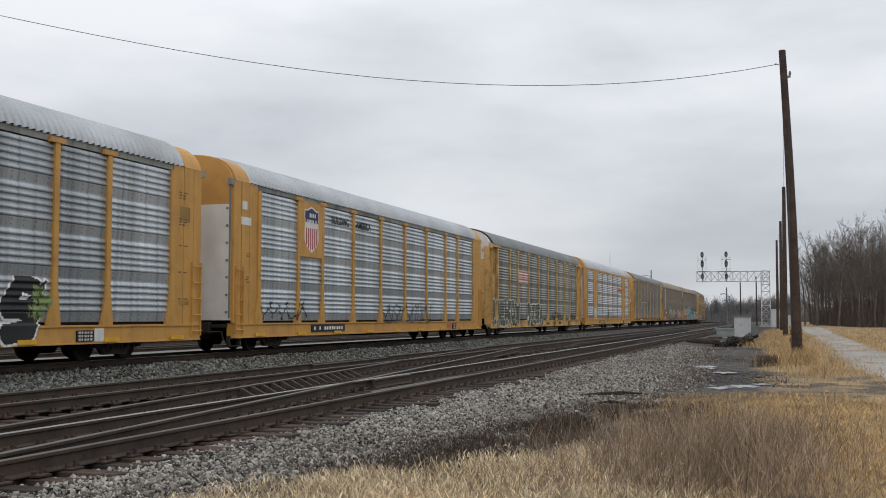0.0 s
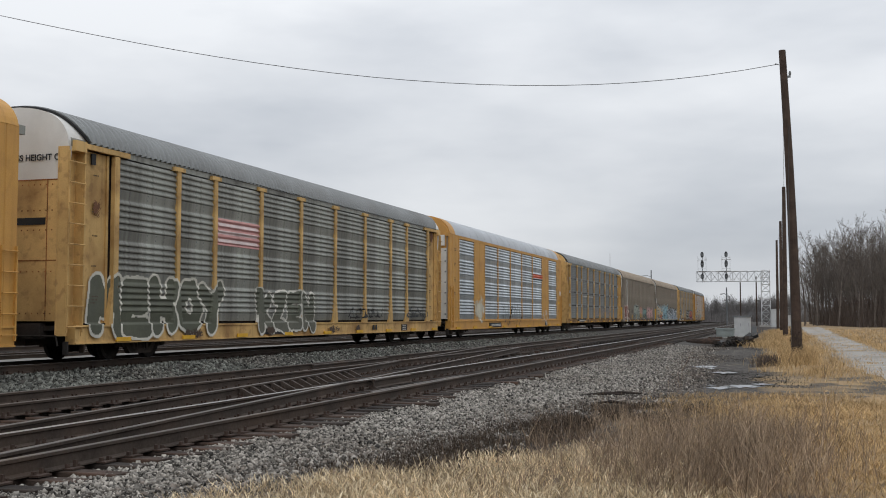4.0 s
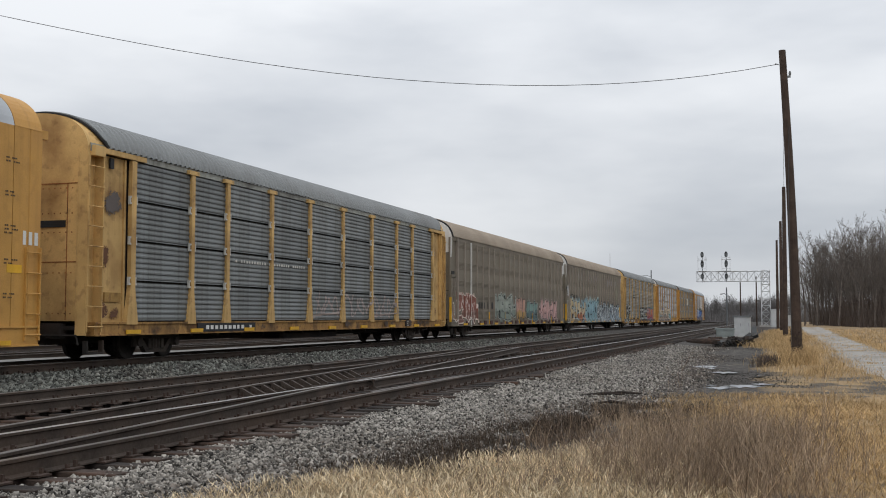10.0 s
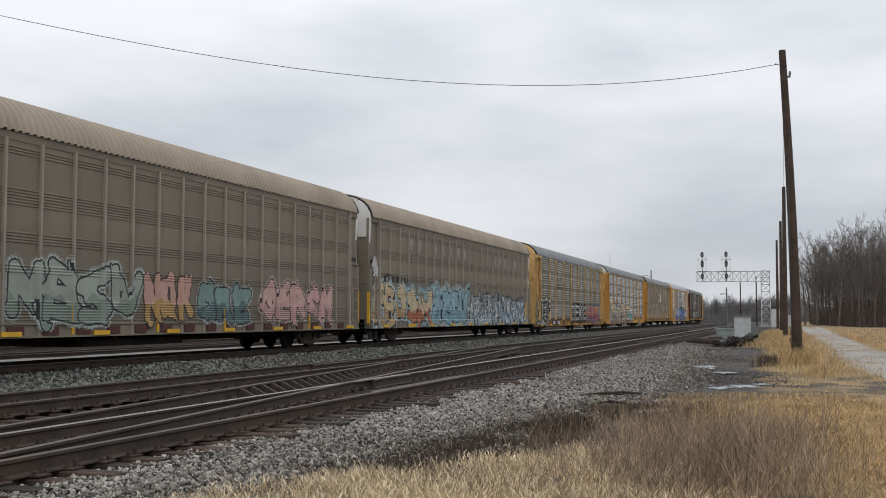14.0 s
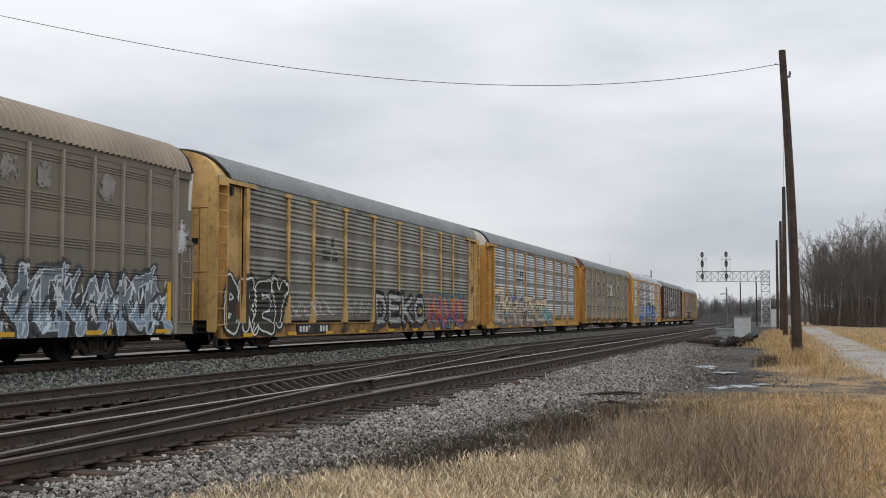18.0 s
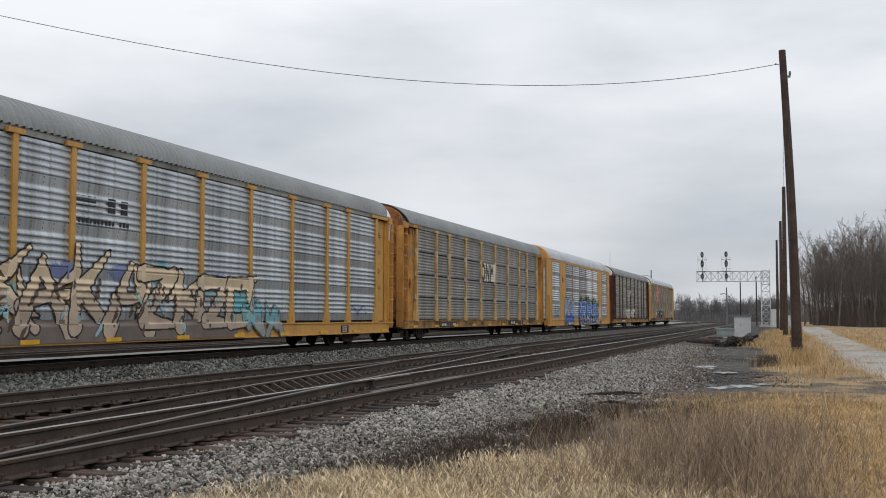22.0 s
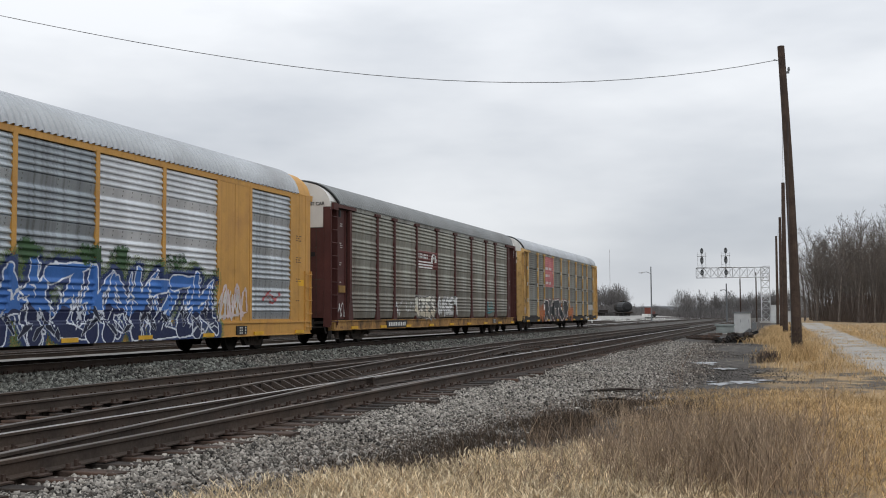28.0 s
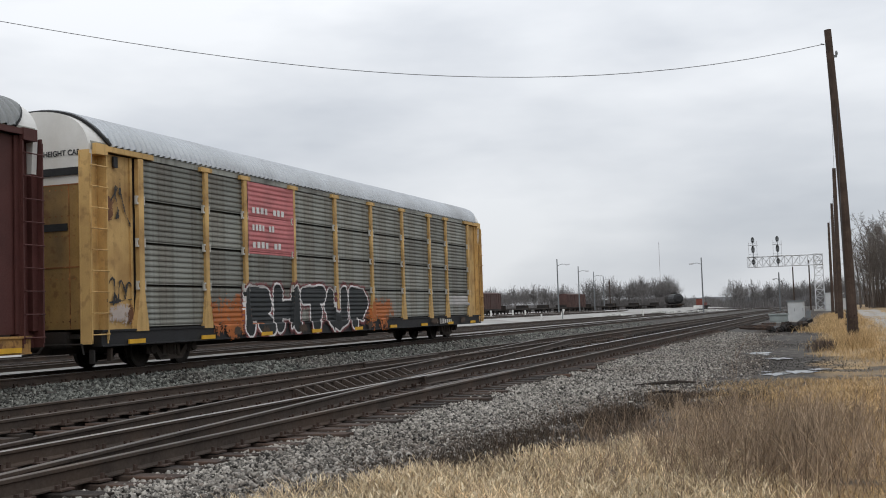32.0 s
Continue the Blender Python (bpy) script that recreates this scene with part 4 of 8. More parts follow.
# ---- sprayed pieces: bold letter-like strokes that follow the ribs ----
ARC = [(0.5 + 0.42 * math.cos(a), 0.5 + 0.48 * math.sin(a)) for a in [2 * math.pi * i / 10 for i in range(11)]]
STROKES = [
    [[(0.1, 0), (0.1, 1)], [(0.1, 1), (0.6, 0.95), (0.85, 0.5), (0.6, 0.05), (0.1, 0)]],
    [[(0.1, 0), (0.1, 1)], [(0.1, 1), (0.85, 1)], [(0.1, 0.52), (0.7, 0.52)], [(0.1, 0), (0.85, 0)]],
    [[(0.1, 0), (0.1, 1)], [(0.85, 1), (0.15, 0.5), (0.9, 0)]],
    [ARC],
    [[(0.05, 0), (0.45, 1), (0.9, 0)], [(0.25, 0.4), (0.7, 0.4)]],
    [[(0.1, 0), (0.1, 1)], [(0.85, 0), (0.85, 1)], [(0.1, 0.5), (0.85, 0.5)]],
    [[(0.1, 1), (0.12, 0.2), (0.45, 0), (0.8, 0.2), (0.85, 1)]],
    [[(0.1, 0), (0.1, 1), (0.7, 0.95), (0.8, 0.7), (0.6, 0.5), (0.1, 0.45)], [(0.45, 0.45), (0.9, 0)]],
    [[(0.85, 0.9), (0.4, 1), (0.12, 0.75), (0.8, 0.3), (0.55, 0.02), (0.08, 0.1)]],
    [[(0.05, 0.95), (0.9, 1)], [(0.48, 1), (0.5, 0)]],
    [[(0.05, 0), (0.15, 1), (0.48, 0.45), (0.8, 1), (0.92, 0)]],
    [[(0.08, 0), (0.1, 1), (0.82, 0.02), (0.88, 1)]],
    [[(0.1, 1), (0.85, 0.95), (0.1, 0.05), (0.9, 0)]],
    [[(0.1, 0), (0.1, 1), (0.7, 0.95), (0.8, 0.7), (0.6, 0.48), (0.1, 0.45)]],
    [[(0.88, 0.8), (0.5, 1), (0.12, 0.6), (0.2, 0.1), (0.6, 0), (0.88, 0.2), (0.88, 0.48), (0.5, 0.48)]],
    [[(0.05, 1), (0.48, 0.5), (0.92, 1)], [(0.48, 0.5), (0.45, 0)]],
]


def spiky(y0, y1, z0, z1, n, seed, fall=0.0):
    """Wildstyle letters: leaning legs that taper to points, bars and ears; fall lowers them along the row."""
    rng = random.Random(seed)
    out, w = [], (y1 - y0) / n
    u = rng.uniform
    for i in range(n):
        c, h = y0 + (i + 0.5) * w + u(-0.12, 0.12) * w, (z1 - z0) * (1 - fall * i / n) * u(0.85, 1.05)
        kind = rng.choice((0, 1, 2, 2, 3))

        def at(a, b):
            return c + (a + u(-0.08, 0.08)) * w, z0 + (b + u(-0.05, 0.05)) * h
        if kind == 0:
            t = u(-0.3, 0.3)
            letter = [(at(-0.55, 0), at(t, 1.0), 1.2, 0.35), (at(0.6, 0), at(t + 0.05, 0.88), 1.2, 0.5), (at(-0.5, 0.4), at(0.55, 0.45), 0.8, 0.4)]
        elif kind == 1:
            letter = [(at(-0.6, 0.88), at(0.7, 0.95), 1.0, 0.25), (at(0.4, 0.85), at(-0.4, 0.15), 1.0, 1.0), (at(-0.5, 0.1), at(0.8, 0.02), 1.0, 0.2)]
        elif kind == 2:
            letter = [(at(-0.35, 0), at(-0.28, 1.05), 1.1, 0.5), (at(-0.2, 0.5), at(0.55, 1.02), 1.0, 0.15), (at(-0.15, 0.5), at(0.65, 0), 1.05, 0.5), (at(-0.35, 0.7), at(-0.75, 0.5), 0.7, 0.1)]
        else:
            p, q, r, t = at(-0.4, 0.1), at(-0.35, 0.85), at(0.4, 0.9), at(0.45, 0.12)
            letter = [(p, q, 1.0, 0.9), (q, r, 0.8, 0.8), (r, t, 0.9, 1.0), (t, p, 0.9, 0.9), (r, at(0.8, 1.1), 0.7, 0.1)]
        out.append(letter)
        if rng.random() < 0.7:
            out.append([(at(0.35, 0.2), at(u(0.4, 0.8), u(0.7, 1.05)), 0.8, 0.08), (at(0.3, 0.25), at(0.8, 0.1), 0.7, 0.1)])
    return out


def slashes(y0, y1, z0, z1, n, seed, lean=0.5, long=0.7):
    """Bent strokes that run to a point, strewn over a piece."""
    rng = random.Random(seed)
    out = []
    for i in range(n):
        y, z = y0 + (y1 - y0) * (i + rng.random()) / n, rng.uniform(z0, z1)
        ln, a = rng.uniform(0.35, 1.0) * long, rng.choice((lean, lean, -lean * 0.8)) + rng.gauss(0, 0.25)
        m = (y + math.sin(a) * ln * 0.5, z + math.cos(a) * ln * 0.5)
        a += rng.uniform(-0.6, 0.6)
        e = (m[0] + math.sin(a) * ln * 0.5, min(m[1] + math.cos(a) * ln * 0.5, z1 + 0.12))
        out.append([((y, z), m, 0.35, 1.0), (m, e, 1.0, 0.1)])
    return out


def piece(car, y0, y1, z0, z1, glyphs, fill, fill2, line, halo=None, thick=0.16, edge=0.05, seed=1, wild=0, slant=0.0, label="sprayed graffiti", cell=0.026, accent=None, backing=None, glow=0.14, loose=0.16, block=0.0, letters=()):
    """Letters sprayed on the side, cell by cell on the ribs: each letter with its outline over the last, over a shadow, a halo and a cloud."""
    rng = random.Random(seed)
    letters = list(letters)
    n = max(1, len(glyphs))
    w, h = (y1 - y0) / n, z1 - z0
    pad = thick + edge
    for i, g in enumerate(glyphs):
        strokes = []
        for line_pts in STROKES[g % len(STROKES)]:
            pts = [(y0 + (i + 0.08 + 0.84 * x) * w + slant * z * h + rng.uniform(-loose, loose) * w, z0 + pad + z * (h - 2 * pad) + rng.uniform(-loose, loose) * 0.9 * h) for x, z in line_pts]
            strokes += [(p, q, 0.9, 1.0) for p, q in zip(pts, pts[1:])]
        for _ in range(int(round(wild / n))):
            # arrows and spikes that run to a point
            p = (y0 + (i + rng.uniform(0.1, 0.9)) * w, z0 + rng.uniform(0.25, 0.75) * h)
            up = rng.choice((1, 1, -1))
            ang = rng.uniform(0.7, 2.4)
            ln = rng.uniform(0.35, 0.75) * h
            q = (p[0] + math.cos(ang) * ln, min(max(p[1] + up * math.sin(ang) * ln, z0 + 0.04), z1 + 0.06 * h))
            strokes.append((p, q, 1.15, 0.08))
        letters.append(strokes)
    ny = int((y1 - y0 + 0.6) / cell)
    roomy = 0.4 if (backing or halo) and z1 < 3 else 0.05
    ye, ze = np.linspace(y0 - 0.3, y1 + 0.3, ny + 1), breaks(car, max(z0 - 0.15, SILL[car]), z1 + roomy, cell)
    yc, zc = np.meshgrid((ye[1:] + ye[:-1]) / 2, (ze[1:] + ze[:-1]) / 2)
    wob = 0.016 * np.sin(yc * 9 + seed) * np.sin(zc * 13)
    fields = []
    for strokes in letters:
        q = np.full(yc.shape, 9.0)
        for (ay, az), (by, bz), r0, r1 in strokes:
            ln2 = (by - ay) ** 2 + (bz - az) ** 2 + 1e-9
            t = np.clip(((yc - ay) * (by - ay) + (zc - az) * (bz - az)) / ln2, 0, 1)
            q = np.minimum(q, np.hypot(yc - ay - t * (by - ay), zc - az - t * (bz - az)) - thick * (r0 + (r1 - r0) * t))
        fields.append(q + wob)
    d = np.min(fields, axis=0)
    ragged = 0.5 + 0.5 * np.sin(yc * 6.3 + seed + 1.3 * np.sin(zc * 3)) * np.sin(yc * 2.7 + seed * 2)
    dust = np.random.RandomState(seed).uniform(-1, 1, yc.shape)
    ident = np.full(yc.shape, -1)
    cols = [fill, fill2 or fill, line, halo or line, accent or fill, backing or line]
    if backing:
        ident[d + dust * 0.12 < edge + glow * (0.9 + 1.6 * ragged)] = 5
    if halo:
        ident[d + dust * 0.05 < edge + glow * (0.6 + 0.8 * ragged)] = 3
    if block:
        # the letters' painted depth, down and to one side
        k = max(1, int(block / cell))
        for m in range(1, k + 1):
            ident[np.roll(np.roll(d, -m, 0), m, 1) < 0] = 2
    low = zc + 0.1 * np.sin(yc * 4.1 + seed) + 0.06 * np.sin(yc * 11 + seed) < z0 + 0.42 * h
    tone = np.where(low, 1, 0)
    if accent:
        tone = np.where(np.sin(yc * 5.1 + 2.6 * zc + seed) > 0.8, 4, tone)
    for q in fields:
        ident[q < edge] = 2
        ident[q < 0] = tone[q < 0]
    rows_, cols_ = np.nonzero(ident >= 0)
    if not len(rows_):
        return None
    yv, zv = np.meshgrid(ye, ze)
    xv = side_x(car, yv, zv) + lift(car)
    verts = np.stack([xv, yv, zv], -1).reshape(-1, 3)
    k = ny + 1
    quads = np.stack([rows_ * k + cols_, rows_ * k + cols_ + 1, (rows_ + 1) * k + cols_ + 1, (rows_ + 1) * k + cols_], 1)
    used, inv = np.unique(quads, return_inverse=True)
    me = fast_mesh("graffiti", verts[used], inv.reshape(quads.shape), paint(cols[0]))
    for c in cols[1:]:
        me.materials.append(paint(c))
    me.polygons.foreach_set("material_index", ident[rows_, cols_].astype(np.int32))
    ob = part("graffiti", me, None, car, label)
    if not glyphs:
        ob["kind"] = "stuff"
    return ob


def scribble(car, y0, y1, z0, z1, n, colour, seed, thick=0.03, label="thin spray-can scribble"):
    """A thin scrawl: loops and hooks, no letters."""
    rng = random.Random(seed)
    loops, w, h = [], (y1 - y0) / n, z1 - z0
    for i in range(n):
        cy, ph, f = y0 + (i + 0.5) * w, rng.uniform(0, 6), rng.choice((1.0, 1.5, 2.0))
        tall, lean = rng.uniform(0.3, 0.5) * h, rng.uniform(-0.2, 0.35)
        pts = []
        for k in range(9):
            t = k / 8
            z = math.sin(ph + 2 * math.pi * t)
            pts.append((cy + w * (1.3 * (t - 0.5) + 0.25 * math.sin(ph * 2 + f * 6.28 * t)) + lean * z * tall, z0 + h * 0.5 + tall * z))
        loops.append([(p, q, 0.7, 0.7) for p, q in zip(pts, pts[1:])])
    if n > 2 and rng.random() < 0.6:
        loops.append([((y0, z0 + 0.1 * h), (y1, z0 + 0.22 * h), 0.9, 0.3)])
    return piece(car, y0, y1, z0, z1, [], colour, colour, colour, None, thick, 0.004, seed, 0, 0.0, label, 0.024, letters=loops)


def splotch(car, y0, y1, z0, z1, colour, seed, label="paint splotch", cell=0.026):
    """A ragged patch of other paint."""
    ny = max(3, int((y1 - y0) / cell))
    ye, ze = np.linspace(y0, y1, ny + 1), breaks(car, z0, z1, cell)
    nz = len(ze) - 1
    yv, zv = np.meshgrid(ye, ze)
    xv = side_x(car, yv, zv) + lift(car)
    k, quads = ny + 1, []
    cy, cz = (y0 + y1) / 2, (z0 + z1) / 2
    drop = random.Random(seed)
    for j in range(nz):
        for i in range(ny):
            u, v = (ye[i] - cy) / (y1 - y0) * 2, (ze[j] - cz) / (z1 - z0) * 2
            if u * u + v * v + drop.uniform(-0.32, 0.32) < 0.55 + 0.8 * noise.noise((ye[i] * 2.6, ze[j] * 1.8, seed)) + 0.6 * noise.noise((ye[i] * 9, ze[j] * 7, seed)):
                quads.append((j * k + i, j * k + i + 1, (j + 1) * k + i + 1, (j + 1) * k + i))
    if quads:
        used, inv = np.unique(np.array(quads), return_inverse=True)
        me = fast_mesh("paint_patch", np.stack([xv, yv, zv], -1).reshape(-1, 3)[used], inv.reshape(-1, 4), paint(colour))
        part("paint_patch", me, None, car, label)


def sill_plate(car, y0, y1, z0, z1, chars=11):
    """The black number board on the sill; its characters are plain bars."""
    p = mark(car, "number_board", y0, y1, z0, z1, BLACK, "black board with white characters", 0.04)
    bars(car, y0 + 0.15, y1 - 0.15, z0 + 0.06, z1 - 0.06, chars, WHITE, SIDE + 0.042)
    return p


def stencils(car, seed, mat, y0=-12.9, y1=-12.1, x=1.455):
    """Small unread stencils on an end panel."""
    rng = random.Random(seed)
    for z in (4.3, 3.6, 2.9, 2.2, 1.5):
        if rng.random() < 0.75:
            for q in range(rng.choice((1, 2, 3))):
                bars(car, y0 + 0.15, y1 - rng.uniform(0.25, 0.45), z - q * 0.075, z - q * 0.075 + 0.034, 6, FAINT if mat is BLACK else mat, x)
def patch(car, y0, y1, z0, z1, colour, label="painted panel", cell=0.04, name="painted_sign"):
    """A full painted rectangle that follows the ribs."""
    ny = max(2, int((y1 - y0) / 0.2))
    ze = breaks(car, z0, z1, cell)
    nz = len(ze) - 1
    yv, zv = np.meshgrid(np.linspace(y0, y1, ny + 1), ze)
    xv = side_x(car, yv, zv) + lift(car)
    k = ny + 1
    j, i = np.meshgrid(np.arange(nz), np.arange(ny), indexing="ij")
    q = np.stack([j * k + i, j * k + i + 1, (j + 1) * k + i + 1, (j + 1) * k + i], -1).reshape(-1, 4)
    return part(name, fast_mesh(name, np.stack([xv, yv, zv], -1).reshape(-1, 3), q, paint(colour)), None, car, label)


def mixed_galv(i):
    return (M["galv_blue"], M["galv_blue"], M["galv_mid"], M["galv_blue"], M["galv_mid"], M["galv_bright"], M["galv_bright"], M["galv"], M["galv"])[i]


M["galv_mid"] = material("blue_grey_streaked_steel", (0.33, 0.365, 0.39), 0.42, 0.6, var=0.15, scale=0.9, fine=50, bump=0.05, stain=(0.2, 0.225, 0.24), stain_amount=0.8, stain_scale=1.2, streak=True, drip=0.8)
M["galv_bright"] = material("bright_galvanised_steel", (0.62, 0.64, 0.66), 0.38, 0.5, var=0.12, scale=0.9, fine=9, stain=(0.3, 0.31, 0.32), stain_amount=0.5, streak=True, per_object=0.1)
M["galv_umber"] = material("umber_galvanised_steel", (0.325, 0.322, 0.275), 0.6, 0.35, var=0.15, scale=0.9, fine=50, bump=0.05, stain=(0.14, 0.1, 0.072), stain_amount=0.85, stain_scale=1.2, streak=True, per_object=0.12, drip=0.6)
M["galv_moss"] = material("moss_grey_steel", (0.215, 0.218, 0.19), 0.55, 0.45, var=0.15, scale=0.9, fine=50, bump=0.05, stain=(0.12, 0.095, 0.07), stain_amount=0.8, streak=True, per_object=0.2, drip=0.7)
M["galv_olive"] = material("dirty_olive_galvanised_steel", (0.30, 0.285, 0.245), 0.6, 0.35, var=0.2, scale=0.9, fine=9, stain=(0.15, 0.13, 0.105), stain_amount=0.7, streak=True, per_object=0.12)

# first car, half past: black and white piece on its flank
car = rack_car(0, "ribbed", "yellow", M["galv"], "yellow", M["roof"], ends="flush", door="yellow", label="silver ribbed autorack with yellow posts and black graffiti")
piece(car, 1.0, 6.7, 0.45, 1.85, [6, 4, 1, 8], (0.02, 0.02, 0.022), (0.02, 0.02, 0.022), (0.75, 0.75, 0.74), None, 0.22, 0.05, 3, 3)
splotch(car, 6.1, 7.0, 0.9, 1.75, (0.22, 0.3, 0.1), 4, "green overspray")
stencils(car, 5, BLACK, 12.05, 12.95, 1.524)
for z, hgt in ((3.55, 0.4), (1.35, 0.12)):
    mark(car, "stencil_frame", 12.25, 12.75, z, z + hgt, M["dull_yellow"], "", 0.003, 1.522)
mark(car, "placard", 8.55, 8.9, 0.48, 0.78, WHITE, "", 0.04)

# second car, with the shield
car = rack_car(1, "ribbed", "yellow", M["galv_blue"], "yellow", M["roof"], ends="flush", door="yellow", label="silver ribbed autorack with yellow posts and a shield sign")
part("sign_board", Solid().box(1.48, 1.56, -9.05, -7.1, 3.03, 4.86), M["yellow"], car, "yellow board behind the shield")


def shield():
    out = [(-8.62, 4.62), (-8.45, 4.6), (-8.3, 4.66), (-8.08, 4.72), (-7.86, 4.66), (-7.71, 4.6), (-7.54, 4.62), (-7.5, 4.4), (-7.56, 4.2), (-7.52, 3.9), (-7.52, 3.6), (-7.62, 3.42), (-7.85, 3.3), (-8.08, 3.18), (-8.31, 3.3), (-8.54, 3.42), (-8.64, 3.6), (-8.64, 3.9), (-8.6, 4.2), (-8.66, 4.4)]
    cy, cz = -8.08, 3.98

    def ring(g, x):
        return [(x, cy + (y - cy) * g, cz + (z - cz) * g) for y, z in out]
    part("shield", Solid().prism(ring(1.0, 1.555), (0.01, 0, 0)), WHITE, car, "white-edged shield")
    part("shield_head", Solid().prism([(1.562, y, max(z, 4.02)) for _, y, z in ring(0.93, 0)[:9]] + [(1.562, y, max(z, 4.02)) for _, y, z in ring(0.93, 0)[18:]], (0.008, 0, 0)), paint((0.03, 0.035, 0.10)), car, "navy head of the shield")
    s = Solid()
    for i in range(6):
        y = -8.53 + i * 0.165
        low = 3.28 + 0.9 * (abs(y + 0.04 - cy) ** 2)
        s.box(1.562, 1.569, y, y + 0.085, low, 4.0)
    part("shield_stripes", s, paint((0.42, 0.06, 0.07)), car, "red stripes of the shield")
    bars(car, -8.42, -7.74, 4.36, 4.5, 5, WHITE, 1.572)
    bars(car, -8.47, -7.69, 4.14, 4.28, 7, WHITE, 1.572)


shield()
lettering(car, "BUILDING", 0.36, Matrix.Translation((1.537, -6.35, 4.32)) @ SIDEWAYS, BLACK)
lettering(car, "AMERICA", 0.36, Matrix.Translation((1.537, -4.05, 4.32)) @ SIDEWAYS, BLACK)
sill_plate(car, -8.0, -5.16, 0.55, 0.79, 12)
scribble(car, -11.6, -8.5, 0.93, 1.53, 5, (0.03, 0.03, 0.035), 11)
scribble(car, -1.0, 5.0, 0.75, 1.65, 9, (0.05, 0.055, 0.06), 12)
mark(car, "placard", -12.95, -12.35, 3.75, 3.98, WHITE, "", 0.004, 1.522)
mark(car, "placard", -12.9, -12.6, 4.2, 4.45, WHITE, "", 0.004, 1.522)
stencils(car, 6, BLACK, -12.9, -12.1, 1.524)
bars(car, 7.3, 7.9, 0.55, 0.75, 3, RED, SIDE + 0.04)

# third car, grey, with pale block letters
car = rack_car(2, "ribbed", "pale_yellow", M["galv_dark"], "pale_yellow", M["roof_dark"], ends="open", door_top="white", label="weathered grey autorack with faded yellow posts and block-letter graffiti", shift=0.05)
patch(car, -6.95, -4.4, 3.06, 3.82, (0.55, 0.28, 0.26), "faded red sign")
for z in (3.15, 3.38, 3.6):
    patch(car, -6.9, -4.5, z, z + 0.1, (0.68, 0.55, 0.53), "faded white line on the sign")
piece(car, -12.7, -6.6, 0.5, 2.1, [10, 1, 5, 3, 15], (0.11, 0.115, 0.085), (0.10, 0.105, 0.075), (0.62, 0.6, 0.52), None, 0.25, 0.075, 21, 0, loose=0.04)
piece(car, -4.5, -0.3, 0.52, 1.9, [2, 12, 1, 11], (0.11, 0.115, 0.085), (0.13, 0.13, 0.1), (0.6, 0.58, 0.51), None, 0.2, 0.065, 22, 0, loose=0.06)
scribble(car, 2.9, 6.2, 0.98, 1.4, 7, (0.03, 0.03, 0.03), 23)
scribble(car, 9.1, 11.6, 1.0, 1.5, 4, (0.05, 0.055, 0.06), 24)
sill_plate(car, -4.3, -2.0, 0.52, 0.72, 10)
bars(car, 4.7, 5.6, 0.55, 0.76, 3, BLACK, SIDE + 0.04)
stencils(car, 7, BLACK)
stencils(car, 8, BLACK, 12.1, 12.9)
lettering(car, "EXCESS HEIGHT CAR", 0.2, Matrix.Translation((-0.35, -13.66, 4.55)) @ ENDWAYS, BLACK)

# fourth car, yellow frames
car = rack_car(3, "framed", "yellow", M["galv_blue"], "yellow", M["roof"], roof_ribbed=False, ends="flush", door="yellow", label="yellow framed autorack with bluish ribbed panels and a white splotch", shift=0.04)
part("placard", Solid().box(0.5, 1.3, -13.47, -13.4, 4.42, 4.92), M["white"], car, "white warning plate")
for i, word in enumerate(("EXCESS", "HEIGHT", "CAR")):
    lettering(car, word, 0.15, Matrix.Translation((0.6 + 0.12 * (i == 2), -13.475, 4.78 - i * 0.155)) @ ENDWAYS, BLACK)
splotch(car, -9.2, -7.1, 0.7, 2.2, (0.6, 0.56, 0.44), 31, "pale splotch of thrown paint", 0.028)
scribble(car, -3.2, 1.25, 0.5, 1.85, 7, (0.03, 0.035, 0.035), 32, 0.018)
patch(car, 4.5, 7.0, 3.5, 3.75, (0.62, 0.13, 0.06), "orange-red sign strip")
patch(car, 4.5, 7.0, 3.38, 3.46, (0.05, 0.05, 0.05), "dark line under the strip")
scribble(car, 7.1, 8.6, 0.7, 1.5, 3, (0.7, 0.68, 0.64), 33)
sill_plate(car, -6.2, -3.74, 0.5, 0.74, 11)
stencils(car, 9, BLACK, -12.9, -12.0, 1.524)
stencils(car, 10, BLACK, 12.05, 12.9, 1.524)
bars(car, 12.75, 13.3, 2.55, 2.85, 3, WHITE, 1.524)
mark(car, "placard", 12.3, 12.75, 1.95, 2.12, YELLOW_TAG, "", 0.005, 1.522)

# fifth car, dark stacked panels
car = rack_car(4, "stacked", "pale_yellow", M["galv_slate"], "pale_yellow", M["roof_dark"], ends="open", door_top="pale_yellow", sill="sill_mottled", label="dark ribbed autorack with cream posts and peeling yellow ends", shift=0.06, sill_low=0.6)
scribble(car, -1.2, 1.2, 1.0, 1.88, 4, (0.33, 0.27, 0.24), 41, 0.05)
scribble(car, 1.6, 4.1, 1.0, 1.88, 4, (0.36, 0.3, 0.27), 42, 0.05)
scribble(car, 4.5, 7.0, 1.0, 1.88, 4, (0.33, 0.27, 0.24), 43, 0.05)
sill_plate(car, -8.75, -5.4, 0.65, 0.88, 12)
splotch(car, -13.0, -12.2, 3.4, 4.1, (0.12, 0.1, 0.09), 44, "scraped emblem")
mark(car, "placard", -12.85, -12.2, 1.4, 1.62, M["dull_yellow"], "", 0.006, 1.455)
bars(car, -6.6, -1.6, 2.62, 2.7, 30, OFFWHITE, 1.512)

